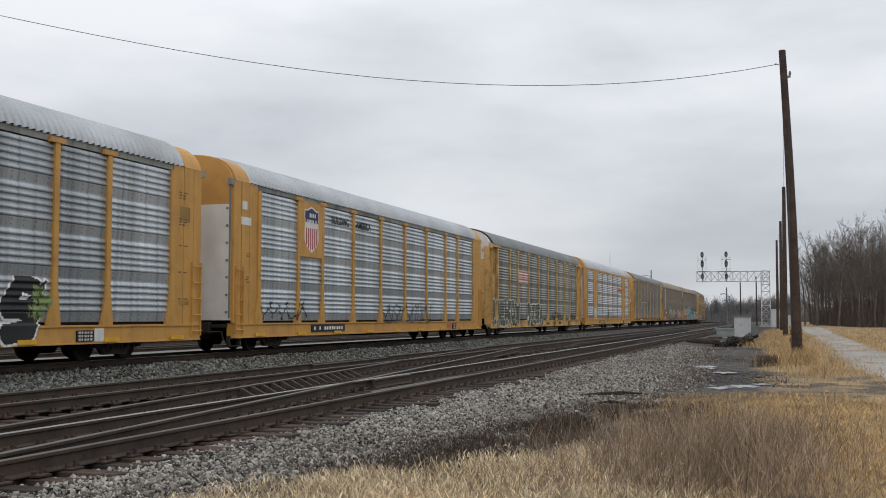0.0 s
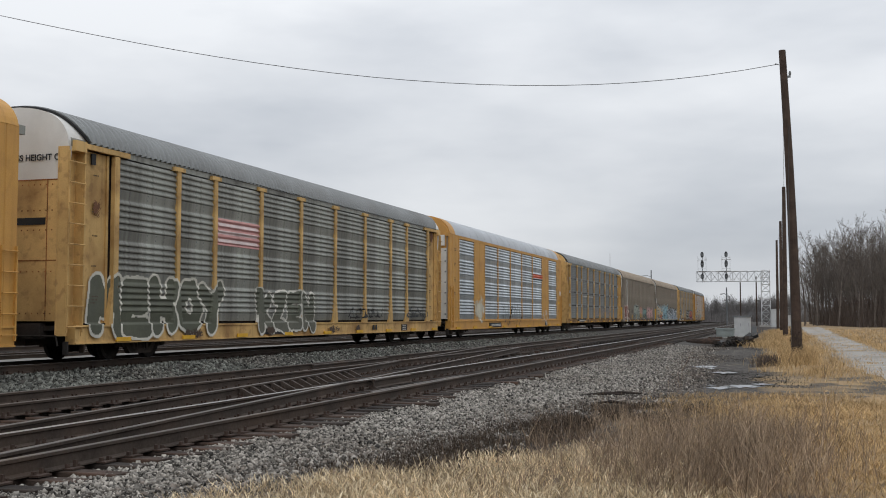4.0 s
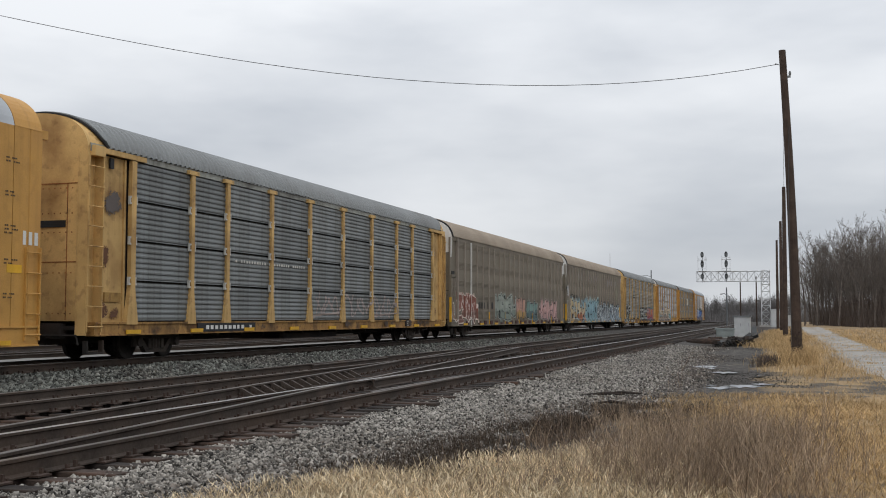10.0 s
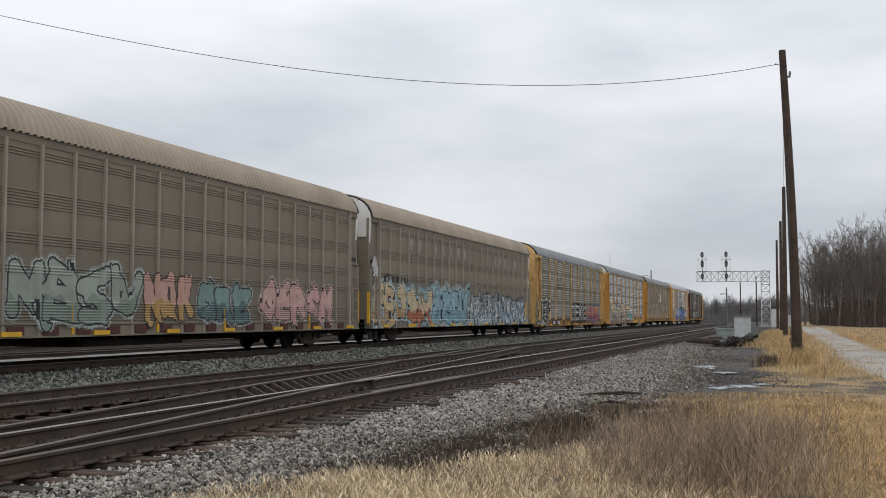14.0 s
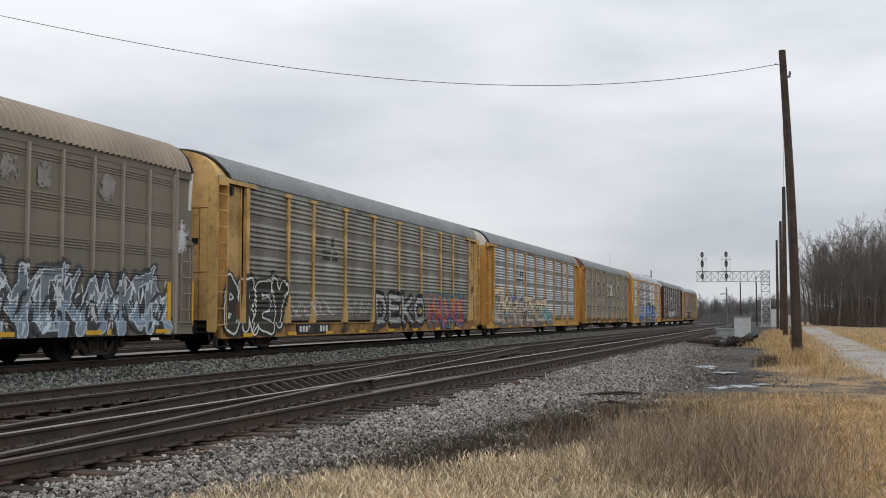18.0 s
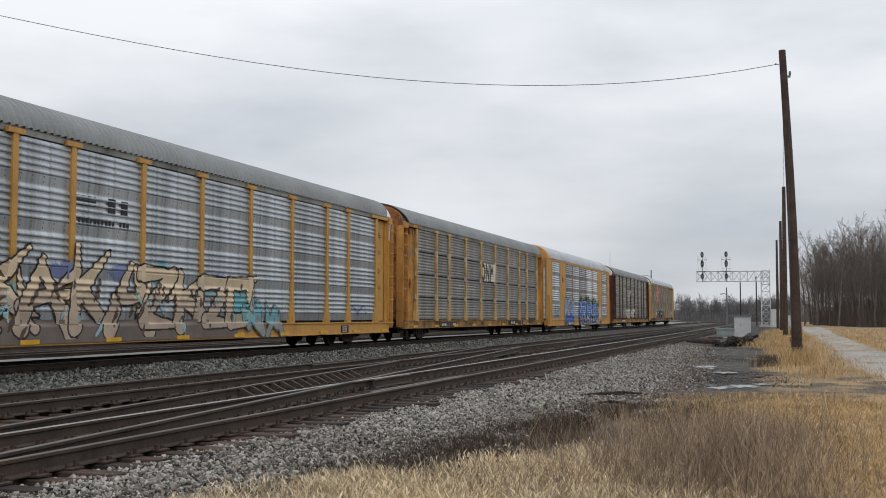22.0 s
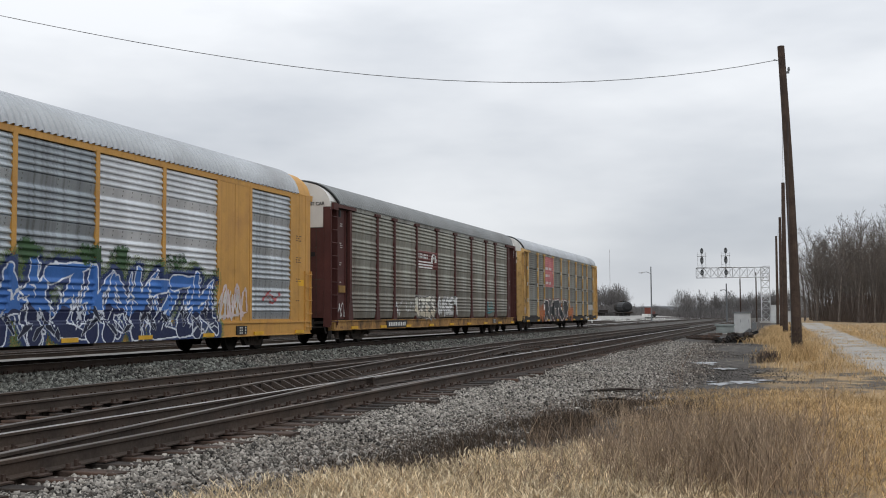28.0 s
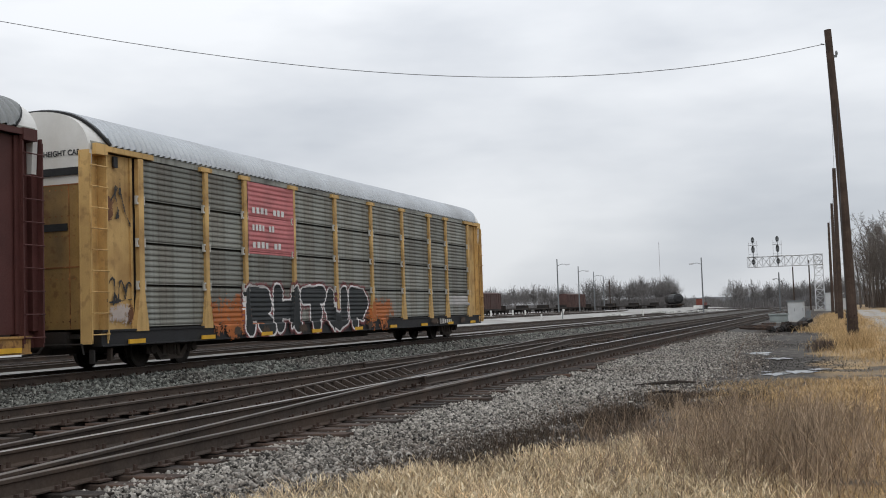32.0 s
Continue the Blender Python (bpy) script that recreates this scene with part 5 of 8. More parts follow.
# sixth and seventh cars, brown
car = rack_car(5, "louvred", "brown", M["brown"], "brown_post", M["roof_tan"], ends="open", door="brown", door_top="white", label="brown louvred autorack with a tan roof and many graffiti", shift=0.0, sill_low=0.6)
brown_one = car
piece(car, -12.85, -9.3, 0.75, 2.2, [1, 8, 11, 7], (0.24, 0.085, 0.06), (0.21, 0.1, 0.075), (0.72, 0.6, 0.52), None, 0.17, 0.055, 51, 6, cell=0.018)
piece(car, -13.2, -8.9, 0.75, 2.1, [], (0.7, 0.6, 0.54), None, (0.7, 0.6, 0.54), None, 0.03, 0.004, 57, letters=slashes(-13.2, -9.1, 0.8, 1.6, 20, 571, 0.5), label="pale highlight strokes", cell=0.018)
piece(car, -13.6, -12.75, 0.8, 1.9, [6], (0.3, 0.2, 0.15), None, (0.7, 0.63, 0.57), None, 0.13, 0.06, 52)
piece(car, -5.6, -0.7, 0.88, 2.2, [10, 1, 8, 6], (0.33, 0.36, 0.31), (0.22, 0.26, 0.22), (0.03, 0.035, 0.035), (0.42, 0.46, 0.42), 0.17, 0.05, 53, 8, glow=0.05, cell=0.018)
piece(car, -0.6, 1.7, 0.88, 2.15, [11, 3, 7], (0.5, 0.3, 0.24), (0.42, 0.27, 0.11), (0.06, 0.04, 0.035), None, 0.13, 0.04, 54, 6, cell=0.018)
piece(car, 2.0, 5.1, 0.9, 2.0, [3, 7, 1], (0.2, 0.3, 0.27), (0.1, 0.15, 0.15), (0.03, 0.035, 0.04), (0.4, 0.42, 0.4), 0.16, 0.05, 55, 3, glow=0.035)
piece(car, 5.7, 11.2, 0.9, 2.1, [3, 1, 7, 8, 10], (0.56, 0.35, 0.32), (0.48, 0.3, 0.28), (0.07, 0.04, 0.04), (0.5, 0.4, 0.38), 0.16, 0.045, 56, 8, glow=0.04, cell=0.018)
bars(car, -9.2, -5.9, 1.48, 1.83, 8, BLACK, 1.5)
part("white_post", Solid().box(1.5, 1.562, -10.395, -10.305, 0.55, 4.76), M["white"], car, "post in white primer")
for i in (-12.65, -6.9, -3.45, 0.0, 3.45, 9.2):
    mark(car, "yellow_stripe", i - 0.04, i + 0.04, 0.66, 1.3, YELLOW_TAG, "", 0.005, 1.558)
pocket = Solid().box(1.5, SIDE + 0.038, -0.25, 0.25, 0.66, 0.84, 0.008).mesh("stake_pocket", M["maroon"])
for i in range(22):
    part("stake_pocket", pocket, None, car, "maroon stake pocket", pose(0, -12.25 + i * 1.15, 0))
lettering(car, "HEIGHT CAR", 0.2, Matrix.Translation((0.05, -13.66, 4.6)) @ ENDWAYS, BLACK)

car = rack_car(6, "louvred", "brown", M["brown"], "brown_post", M["roof_tan"], ends="open", door="brown", door_top="white", label="brown louvred autorack sprayed along its whole foot in blue", shift=-0.08, sill_low=0.6)
piece(car, -13.4, -9.4, 0.7, 2.35, [2, 1, 8], (0.52, 0.41, 0.25), (0.4, 0.28, 0.14), (0.04, 0.03, 0.03), (0.42, 0.5, 0.5), 0.17, 0.045, 61, 9, block=0.12, glow=0.1)
piece(car, -9.3, -5.95, 0.68, 2.2, [3, 4, 12], (0.52, 0.42, 0.28), (0.38, 0.14, 0.07), (0.03, 0.025, 0.025), (0.3, 0.42, 0.45), 0.18, 0.045, 62, 9, backing=(0.17, 0.22, 0.23), block=0.12, glow=0.12)
piece(car, -5.95, -0.3, 0.68, 2.35, [4, 12, 8, 6], (0.28, 0.43, 0.48), (0.22, 0.36, 0.4), (0.03, 0.04, 0.05), (0.27, 0.4, 0.42), 0.25, 0.06, 63, 5, backing=(0.45, 0.5, 0.48), glow=0.1, loose=0.08, cell=0.018)
piece(car, -5.8, -0.3, 0.66, 2.2, [], (0.06, 0.085, 0.1), None, (0.06, 0.085, 0.1), None, 0.028, 0.004, 67, letters=slashes(-5.8, -0.4, 0.7, 1.8, 26, 671, 0.5), label="dark inner strokes", cell=0.018)
piece(car, -0.3, 6.0, 0.66, 2.2, [], (0.17, 0.19, 0.2), (0.26, 0.3, 0.33), (0.5, 0.54, 0.56), (0.06, 0.065, 0.07), 0.13, 0.035, 64, glow=0.1, letters=spiky(-0.3, 6.0, 0.78, 2.2, 9, 641), label="grey and white wildstyle graffiti")
piece(car, -0.3, 6.0, 0.62, 2.2, [], (0.66, 0.7, 0.71), None, (0.66, 0.7, 0.71), None, 0.034, 0.004, 640, letters=slashes(-0.3, 6.0, 0.66, 1.85, 60, 641, 0.45), label="white flowing strokes", cell=0.018)
piece(car, -0.3, 6.0, 0.62, 2.0, [], (0.05, 0.055, 0.06), None, (0.05, 0.055, 0.06), None, 0.05, 0.004, 642, letters=slashes(-0.3, 6.0, 0.66, 1.5, 30, 643, 0.5), label="dark shading strokes", cell=0.018)
piece(car, 6.0, 12.3, 0.66, 2.1, [], (0.18, 0.21, 0.24), (0.25, 0.33, 0.4), (0.55, 0.6, 0.62), (0.06, 0.065, 0.07), 0.13, 0.035, 65, glow=0.1, letters=spiky(6.0, 12.3, 0.78, 2.05, 9, 651), label="grey and white wildstyle graffiti")
piece(car, 6.0, 12.3, 0.62, 2.2, [], (0.66, 0.7, 0.71), None, (0.66, 0.7, 0.71), None, 0.034, 0.004, 650, letters=slashes(6.0, 12.3, 0.66, 1.85, 60, 651, 0.45), label="white flowing strokes", cell=0.018)
piece(car, 6.0, 12.3, 0.62, 2.0, [], (0.05, 0.055, 0.06), None, (0.05, 0.055, 0.06), None, 0.05, 0.004, 652, letters=slashes(6.0, 12.3, 0.66, 1.5, 30, 653, 0.5), label="dark shading strokes", cell=0.018)
for i, y in enumerate((-8.9, -7.8, -5.5, -4.3, -3.2, -2.0, -0.9, 5.2, 6.3, 7.4, 9.7)):
    splotch(car, y - 0.34, y + 0.34, 3.72, 4.45, (0.29, 0.26, 0.235), 66 + i, "primer patch", 0.025)
for y in (-8.7, -4.7, -1.6, 2.2, 5.7, 9.6):
    mark(car, "reflector", y - 0.3, y + 0.3, 0.62, 0.76, YELLOW_TAG, "bright yellow reflector", 0.045)
bars(car, -12.2, -8.9, 2.45, 2.7, 7, BLACK, 1.5)
splotch(car, -13.5, -12.7, 2.4, 3.4, (0.6, 0.58, 0.56), 79, "white sprayed scrawl")
mark(car, "yellow_stripe", 12.4, 12.55, 0.75, 1.95, YELLOW_TAG, "", 0.005, 1.53)
splotch(car, 12.75, 13.5, 2.6, 3.6, (0.58, 0.57, 0.55), 80, "white sprayed scrawl")

# eighth car
car = rack_car(7, "ribbed", "pale_yellow", M["galv_olive"], "pale_yellow", M["roof_dark"], ends="open", door_top="pale_yellow", sill="sill_mottled", label="dirty olive-grey autorack with cream posts and black graffiti", shift=-0.13)
piece(car, -13.2, -9.1, 0.58, 2.2, [14, 7, 1, 15], (0.03, 0.028, 0.02), (0.035, 0.04, 0.02), (0.74, 0.74, 0.7), (0.03, 0.03, 0.025), 0.19, 0.055, 71, 4, cell=0.018, glow=0.1, loose=0.07)
scribble(car, -8.9, -5.3, 1.0, 1.7, 6, (0.55, 0.53, 0.5), 72, 0.025)
scribble(car, -3.9, -2.1, 1.0, 1.75, 3, (0.5, 0.48, 0.45), 73, 0.03)
piece(car, -1.35, 4.85, 0.6, 2.1, [0, 1, 2, 3], (0.40, 0.41, 0.38), (0.30, 0.31, 0.28), (0.018, 0.018, 0.018), None, 0.12, 0.16, 74, 0, loose=0.03)
piece(car, 5.3, 10.9, 0.65, 2.05, [5, 4, 8, 7, 8], (0.52, 0.2, 0.07), (0.36, 0.08, 0.06), (0.05, 0.03, 0.12), (0.1, 0.3, 0.34), 0.14, 0.045, 75, 15, accent=(0.3, 0.1, 0.2), glow=0.07, block=0.1)
for z in (3.72, 3.64, 3.56):
    mark(car, "emblem", -7.0, -6.0, z, z + 0.045, BLACK, "", 0.02, 1.5)
bars(car, -6.0, -5.15, 3.5, 3.86, 2, BLACK, 1.524, "emblem")
bars(car, -6.3, -5.0, 3.22, 3.36, 7, BLACK, 1.524)
bars(car, -6.3, -4.95, 3.0, 3.14, 8, BLACK, 1.524)
sill_plate(car, -8.4, -5.76, 0.5, 0.82, 10)
stencils(car, 12, BLACK, 12.1, 12.9)

# ninth car, tan and cyan piece
car = rack_car(8, "ribbed", "yellow", M["galv"], "yellow", M["roof_dark"], ends="open", door="yellow", door_top="white", label="silver ribbed autorack with yellow posts and tan and cyan graffiti", shift=-0.13)
piece(car, -11.9, -9.6, 0.55, 1.9, [6, 3], (0.34, 0.38, 0.34), (0.22, 0.36, 0.36), (0.12, 0.13, 0.12), None, 0.2, 0.04, 81, 3)
for i, (y, z, r) in enumerate(((-11.6, 1.2, 0.8), (-9.4, 1.5, 0.7), (-3.4, 2.05, 0.55), (-1.2, 1.9, 0.6), (0.6, 1.6, 0.8), (1.6, 1.1, 0.8))):
    splotch(car, y - r, y + r, z - 0.5, z + 0.45, (0.16, 0.42, 0.46) if i % 3 else (0.25, 0.45, 0.47), 870 + i, "cyan overspray")
for i, y in enumerate((-7.3, -5.2, -0.4)):
    splotch(car, y - 0.6, y + 0.6, 1.85, 2.3, (0.2, 0.24, 0.42), 880 + i, "blue overspray")
patch(car, -11.5, 0.6, 0.47, 0.98, (0.17, 0.135, 0.115), "brown ground of the sprayed piece")
piece(car, -11.4, 1.6, 0.7, 2.65, [], (0.68, 0.54, 0.37), (0.47, 0.37, 0.28), (0.025, 0.02, 0.018), None, 0.22, 0.05, 82, letters=spiky(-11.4, 1.6, 0.8, 2.75, 9, 824, 0.35), cell=0.018, label="tan wildstyle graffiti with black outlines")
piece(car, -11.2, 1.2, 0.5, 2.2, [], (0.1, 0.065, 0.045), None, (0.1, 0.065, 0.045), None, 0.06, 0.004, 84, letters=slashes(-11.2, 1.0, 0.55, 1.75, 34, 841, 0.55), label="dark brown shading strokes", cell=0.018)
piece(car, -11.2, 1.8, 0.5, 1.9, [], (0.3, 0.47, 0.5), None, (0.03, 0.025, 0.02), None, 0.07, 0.012, 85, letters=slashes(-11.2, 1.6, 0.5, 1.4, 13, 851, 0.5, 0.55), label="pale cyan strokes", cell=0.018)
piece(car, 1.0, 3.6, 0.45, 1.6, [11, 4], (0.2, 0.42, 0.45), (0.3, 0.29, 0.28), (0.1, 0.14, 0.15), None, 0.12, 0.05, 84, 5)
bars(car, -5.8, -4.75, 3.45, 3.83, 2, BLACK, 1.524, "emblem")
for z in (3.75, 3.66, 3.57):
    mark(car, "emblem", -6.95, -6.2, z, z + 0.05, BLACK, "", 0.02, 1.5)
bars(car, -6.9, -4.85, 3.14, 3.3, 14, BLACK, 1.524)
sill_plate(car, -5.5, -3.0, 0.46, 0.66, 10)
stencils(car, 13, BLACK)
stencils(car, 14, BLACK, 12.1, 12.9)
scribble(car, 9.6, 10.9, 1.1, 1.5, 2, (0.15, 0.17, 0.35), 85)
lettering(car, "HEIGHT CAR", 0.2, Matrix.Translation((0.05, -13.66, 4.5)) @ ENDWAYS, BLACK)

# tenth car, sooty, with rusted ends and a white sign
car = rack_car(9, "stacked", "rust_yellow", M["galv_brown"], "pale_yellow", M["roof_dark"], ends="open", door="rusty", door_top="rusty", sill="sill_mottled", label="sooty ribbed autorack with cream posts and rusted orange ends", shift=-0.13, sill_low=0.55)
patch(car, -1.33, 1.33, 2.93, 3.88, (0.66, 0.62, 0.52), "cream sign board")
piece(car, -1.35, 1.35, 2.9, 3.9, [3, 11, 10], (0.04, 0.033, 0.03), None, (0.04, 0.033, 0.03), None, 0.085, 0.02, 91, loose=0.0, label="three dark characters on the sign")
sill_plate(car, -8.5, -5.9, 0.58, 0.82, 11)
splotch(car, -13.0, -12.3, 3.5, 3.95, (0.2, 0.19, 0.18), 92, "scraped emblem")
mark(car, "number_board", 4.4, 6.4, 0.58, 0.86, BLACK, "black board", 0.04)
bars(car, 4.9, 5.9, 0.64, 0.8, 3, OFFWHITE, SIDE + 0.042)
for z in (2.55, 2.4):
    bars(car, -6.3, -2.6, z, z + 0.05, 24, OFFWHITE, 1.514)

# eleventh car, yellow frames and blue pieces
car = rack_car(10, "framed", "yellow", mixed_galv, "yellow", M["roof"], ends="flush", door="yellow", label="yellow framed autorack with silver panels and large blue graffiti", shift=-0.2)
piece(car, -7.5, -4.1, 0.55, 2.25, [7, 1, 6], (0.33, 0.38, 0.55), (0.05, 0.12, 0.36), (0.03, 0.04, 0.1), (0.2, 0.24, 0.08), 0.22, 0.05, 101, 4, glow=0.08, block=0.1)
scribble(car, -3.7, -2.0, 1.0, 1.97, 4, (0.55, 0.56, 0.56), 102, 0.03)
piece(car, -2.0, 7.1, 0.5, 2.15, [], (0.045, 0.15, 0.44), (0.016, 0.024, 0.075), (0.66, 0.7, 0.76), (0.03, 0.05, 0.14), 0.2, 0.04, 103, backing=(0.13, 0.19, 0.07), glow=0.12, letters=spiky(-1.9, 6.9, 0.6, 2.15, 9, 1034), cell=0.018, label="blue wildstyle graffiti with white outlines")
piece(car, -1.9, 6.9, 0.5, 2.0, [], (0.6, 0.64, 0.7), None, (0.6, 0.64, 0.7), None, 0.03, 0.004, 1040, letters=slashes(-1.9, 6.7, 0.52, 1.6, 46, 1041, 0.7), label="white highlight strokes", cell=0.018)
piece(car, -1.9, 6.9, 0.5, 1.5, [], (0.012, 0.016, 0.04), None, (0.5, 0.54, 0.6), None, 0.07, 0.014, 1042, letters=slashes(-1.9, 6.7, 0.52, 1.0, 18, 1043, 0.8), label="navy shadow strokes", cell=0.018)
scribble(car, 7.1, 8.5, 0.9, 1.75, 7, (0.62, 0.58, 0.54), 1044, 0.045)
scribble(car, 7.35, 8.8, 0.9, 1.98, 4, (0.62, 0.5, 0.48), 104, 0.045)
for i, y in enumerate((-1.0, 1.2, 2.4, 4.9)):
    splotch(car, y - 0.5, y + 0.5, 2.15, 2.75, (0.04, 0.09, 0.035), 105 + i, "green overspray")
bars(car, -8.6, -7.9, 3.5, 3.85, 3, BLACK, 1.527, "emblem")
sill_plate(car, -6.37, -4.0, 0.47, 0.7, 10)
scribble(car, -11.2, -9.4, 1.0, 1.9, 3, (0.06, 0.065, 0.07), 109, 0.04)
stencils(car, 15, BLACK, 12.05, 12.9, 1.524)
mark(car, "placard", 12.4, 12.8, 2.0, 2.2, YELLOW_TAG, "", 0.005, 1.522)
scribble(car, 10.0, 11.0, 1.4, 1.8, 2, (0.45, 0.1, 0.1), 110)

# twelfth car, maroon
car = rack_car(11, "ribbed", "maroon", M["galv_umber"], "maroon", M["roof_dark"], ends="open", door="maroon", door_top="white", sill="sill_mottled", label="maroon autorack with olive-grey ribbed panels and white graffiti", shift=-0.13, sill_low=0.5)
patch(car, -4.2, -1.5, 3.05, 3.84, (0.13, 0.035, 0.03), "maroon sign board")
bars(car, -4.1, -2.75, 3.5, 3.72, 7, WHITE, 1.53)
for z in (3.32, 3.2, 3.08):
    mark(car, "emblem", -4.15, -2.0 - (3.4 - z) * 0.4, z, z + 0.065, WHITE, "", 0.01, 1.525)
hook = Solid()
for r in (0.2, 0.32):
    hook.tube([(1.535, -1.95 + r * math.cos(a), 3.38 + r * math.sin(a) * 1.1) for a in [math.pi * i / 8 for i in range(9)]], 0.035, 5)
part("emblem", hook, WHITE, car, "white arched emblem")
piece(car, -4.55, -1.6, 0.9, 1.88, [6, 12, 1, 8], (0.66, 0.64, 0.56), (0.58, 0.52, 0.4), (0.05, 0.045, 0.04), (0.3, 0.28, 0.25), 0.12, 0.045, 111, 2, glow=0.04, loose=0.06, cell=0.018)
piece(car, -1.5, 1.85, 0.95, 1.88, [3, 4, 14, 1, 9], (0.66, 0.66, 0.64), (0.6, 0.6, 0.58), (0.16, 0.16, 0.16), None, 0.09, 0.03, 112, 5, loose=0.08, cell=0.018)
scribble(car, -7.1, -6.25, 1.0, 1.64, 2, (0.6, 0.6, 0.58), 113)
scribble(car, -5.65, -4.75, 1.1, 1.68, 2, (0.6, 0.6, 0.58), 114)
scribble(car, 7.2, 8.5, 1.05, 1.72, 3, (0.05, 0.26, 0.28), 115, 0.04)
scribble(car, -12.8, -12.3, 0.95, 1.5, 2, (0.6, 0.58, 0.56), 116)
sill_plate(car, -8.07, -5.7, 0.54, 0.82, 10)
stencils(car, 16, OFFWHITE)
stencils(car, 17, OFFWHITE, 12.1, 12.9)
mark(car, "placard", -12.7, -12.15, 1.85, 2.1, M["dull_yellow"], "", 0.006, 1.455)
lettering(car, "EXCESS HEIGHT CAR", 0.17, Matrix.Translation((-0.3, -13.66, 4.9)) @ ENDWAYS, BLACK)


# last car, olive-yellow, with the pink sign
car = rack_car(12, "stacked", "pale_yellow", M["galv_moss"], "pale_yellow", M["roof"], ends="open", door="dull_yellow", door_top="white", sill="black", label="grey stacked-panel autorack with yellow ends and a pink sign", shift=0.13, sill_low=0.55)
patch(car, -7.0, -4.35, 2.85, 4.84, (0.52, 0.17, 0.17), "faded pink sign")
bars(car, -6.7, -4.8, 3.98, 4.16, 8, WHITE, 1.522)
bars(car, -6.7, -5.4, 3.5, 3.68, 7, WHITE, 1.522)
bars(car, -6.7, -5.0, 3.02, 3.2, 7, WHITE, 1.522)
splotch(car, -9.2, -6.2, 0.5, 1.75, (0.42, 0.13, 0.035), 121, "orange overspray")
splotch(car, 0.6, 3.4, 0.5, 1.7, (0.42, 0.13, 0.035), 122, "orange overspray")
piece(car, -7.2, 1.2, 0.55, 2.05, [7, 5, 9, 6, 13], (0.022, 0.025, 0.026), (0.022, 0.025, 0.026), (0.7, 0.67, 0.65), (0.2, 0.06, 0.06), 0.27, 0.06, 123, 3, glow=0.06, loose=0.03)
scribble(car, -12.85, -12.1, 3.15, 4.4, 2, (0.03, 0.03, 0.03), 124, 0.02)
scribble(car, -13.0, -12.1, 1.45, 2.1, 3, (0.03, 0.03, 0.03), 125, 0.025)
splotch(car, -13.0, -12.0, 0.95, 1.5, (0.55, 0.46, 0.4), 126, "pale paint patch")
patch(car, 9.3, 11.7, 1.35, 1.75, (0.42, 0.4, 0.38), "pale paint-out patch")
bars(car, 7.6, 9.4, 0.65, 0.8, 8, OFFWHITE, SIDE + 0.04)
lettering(car, "EXCESS HEIGHT CAR", 0.17, Matrix.Translation((-0.3, -13.66, 4.75)) @ ENDWAYS, BLACK)
part("door_slot", Solid().box(-0.2, 1.35, -13.69, -13.6, 4.32, 4.48), M["black"], car)

# a black stencil board on the sill of each car, its writing as bars
for i, (car, _) in enumerate(cars):
    if i in (5, 6):
        continue
    low = SILL[car]
    y = 7.9 + (i % 3) * 0.25
    mark(car, "stencil_board", y, y + 0.62, low + 0.06, low + 0.31, BLACK, "black stencil board", 0.037)
    for q in range(3):
        bars(car, y + 0.04, y + 0.58, low + 0.08 + q * 0.078, low + 0.13 + q * 0.078, 5, OFFWHITE, SIDE + 0.039)

# rust eating into the feet and heads of the older cars' ends
for i, amount in ((2, 2), (4, 4), (7, 3), (9, 5), (12, 3)):
    car = cars[i][0]
    rng = random.Random(300 + i)
    for q in range(amount):
        y = rng.choice((-12.5, -12.9, -12.2, 12.4, 12.7))
        z = rng.choice((0.95, 1.0, 2.2, 3.3, 4.3))
        splotch(car, y - rng.uniform(0.12, 0.3), y + rng.uniform(0.1, 0.25), z, z + rng.uniform(0.3, 0.6), (0.15, 0.065, 0.03), 310 + i * 7 + q, "rust bleeding through the paint", 0.02)
    for q in range(amount * 2):
        y = rng.uniform(-11, 11)
        splotch(car, y - rng.uniform(0.2, 0.6), y + rng.uniform(0.2, 0.6), SILL[car] + 0.03, SILL[car] + 0.32, (0.07, 0.045, 0.03), 400 + i * 9 + q, "dark scrape on the sill", 0.024)
# ---- loose stones ----
M["pale_stone"] = material("pale_limestone", (0.5, 0.49, 0.46), 0.9, var=0.2, scale=5, island=0.4)
CUBE = np.array([(-1, -1, -1), (1, -1, -1), (1, 1, -1), (-1, 1, -1), (-1, -1, 1), (1, -1, 1), (1, 1, 1), (-1, 1, 1)], float)
CUBE_F = np.array([(3, 2, 1, 0), (4, 5, 6, 7), (0, 1, 5, 4), (1, 2, 6, 5), (2, 3, 7, 6), (3, 0, 4, 7)])


def turns(n, rs):
    """n random turns."""
    q = rs.normal(size=(n, 4))
    q /= np.linalg.norm(q, axis=1)[:, None]
    w, x, y, z = q.T
    return np.stack([1 - 2 * (y * y + z * z), 2 * (x * y - w * z), 2 * (x * z + w * y), 2 * (x * y + w * z), 1 - 2 * (x * x + z * z), 2 * (y * z - w * x), 2 * (x * z - w * y), 2 * (y * z + w * x), 1 - 2 * (x * x + y * y)], 1).reshape(n, 3, 3)


def stones(name, pts, lo, hi, seed, label, mat):
    """Broken stones, each an uneven block, at pts."""
    rs = np.random.RandomState(seed)
    n = len(pts)
    size = rs.uniform(lo, hi, (n, 1, 1)) * rs.uniform(0.36, 1.3, (n, 1, 3))
    v = CUBE[None] * 0.6 + rs.uniform(-0.42, 0.42, (n, 8, 3))
    v = np.einsum("nij,nkj->nki", turns(n, rs), v * size) + pts[:, None]
    f = (np.arange(n) * 8)[:, None, None] + CUBE_F[None]
    tagged(new(name, fast_mesh(name, v.reshape(-1, 3), f.reshape(-1, 4), mat)), label, "ballast", kind="stuff")


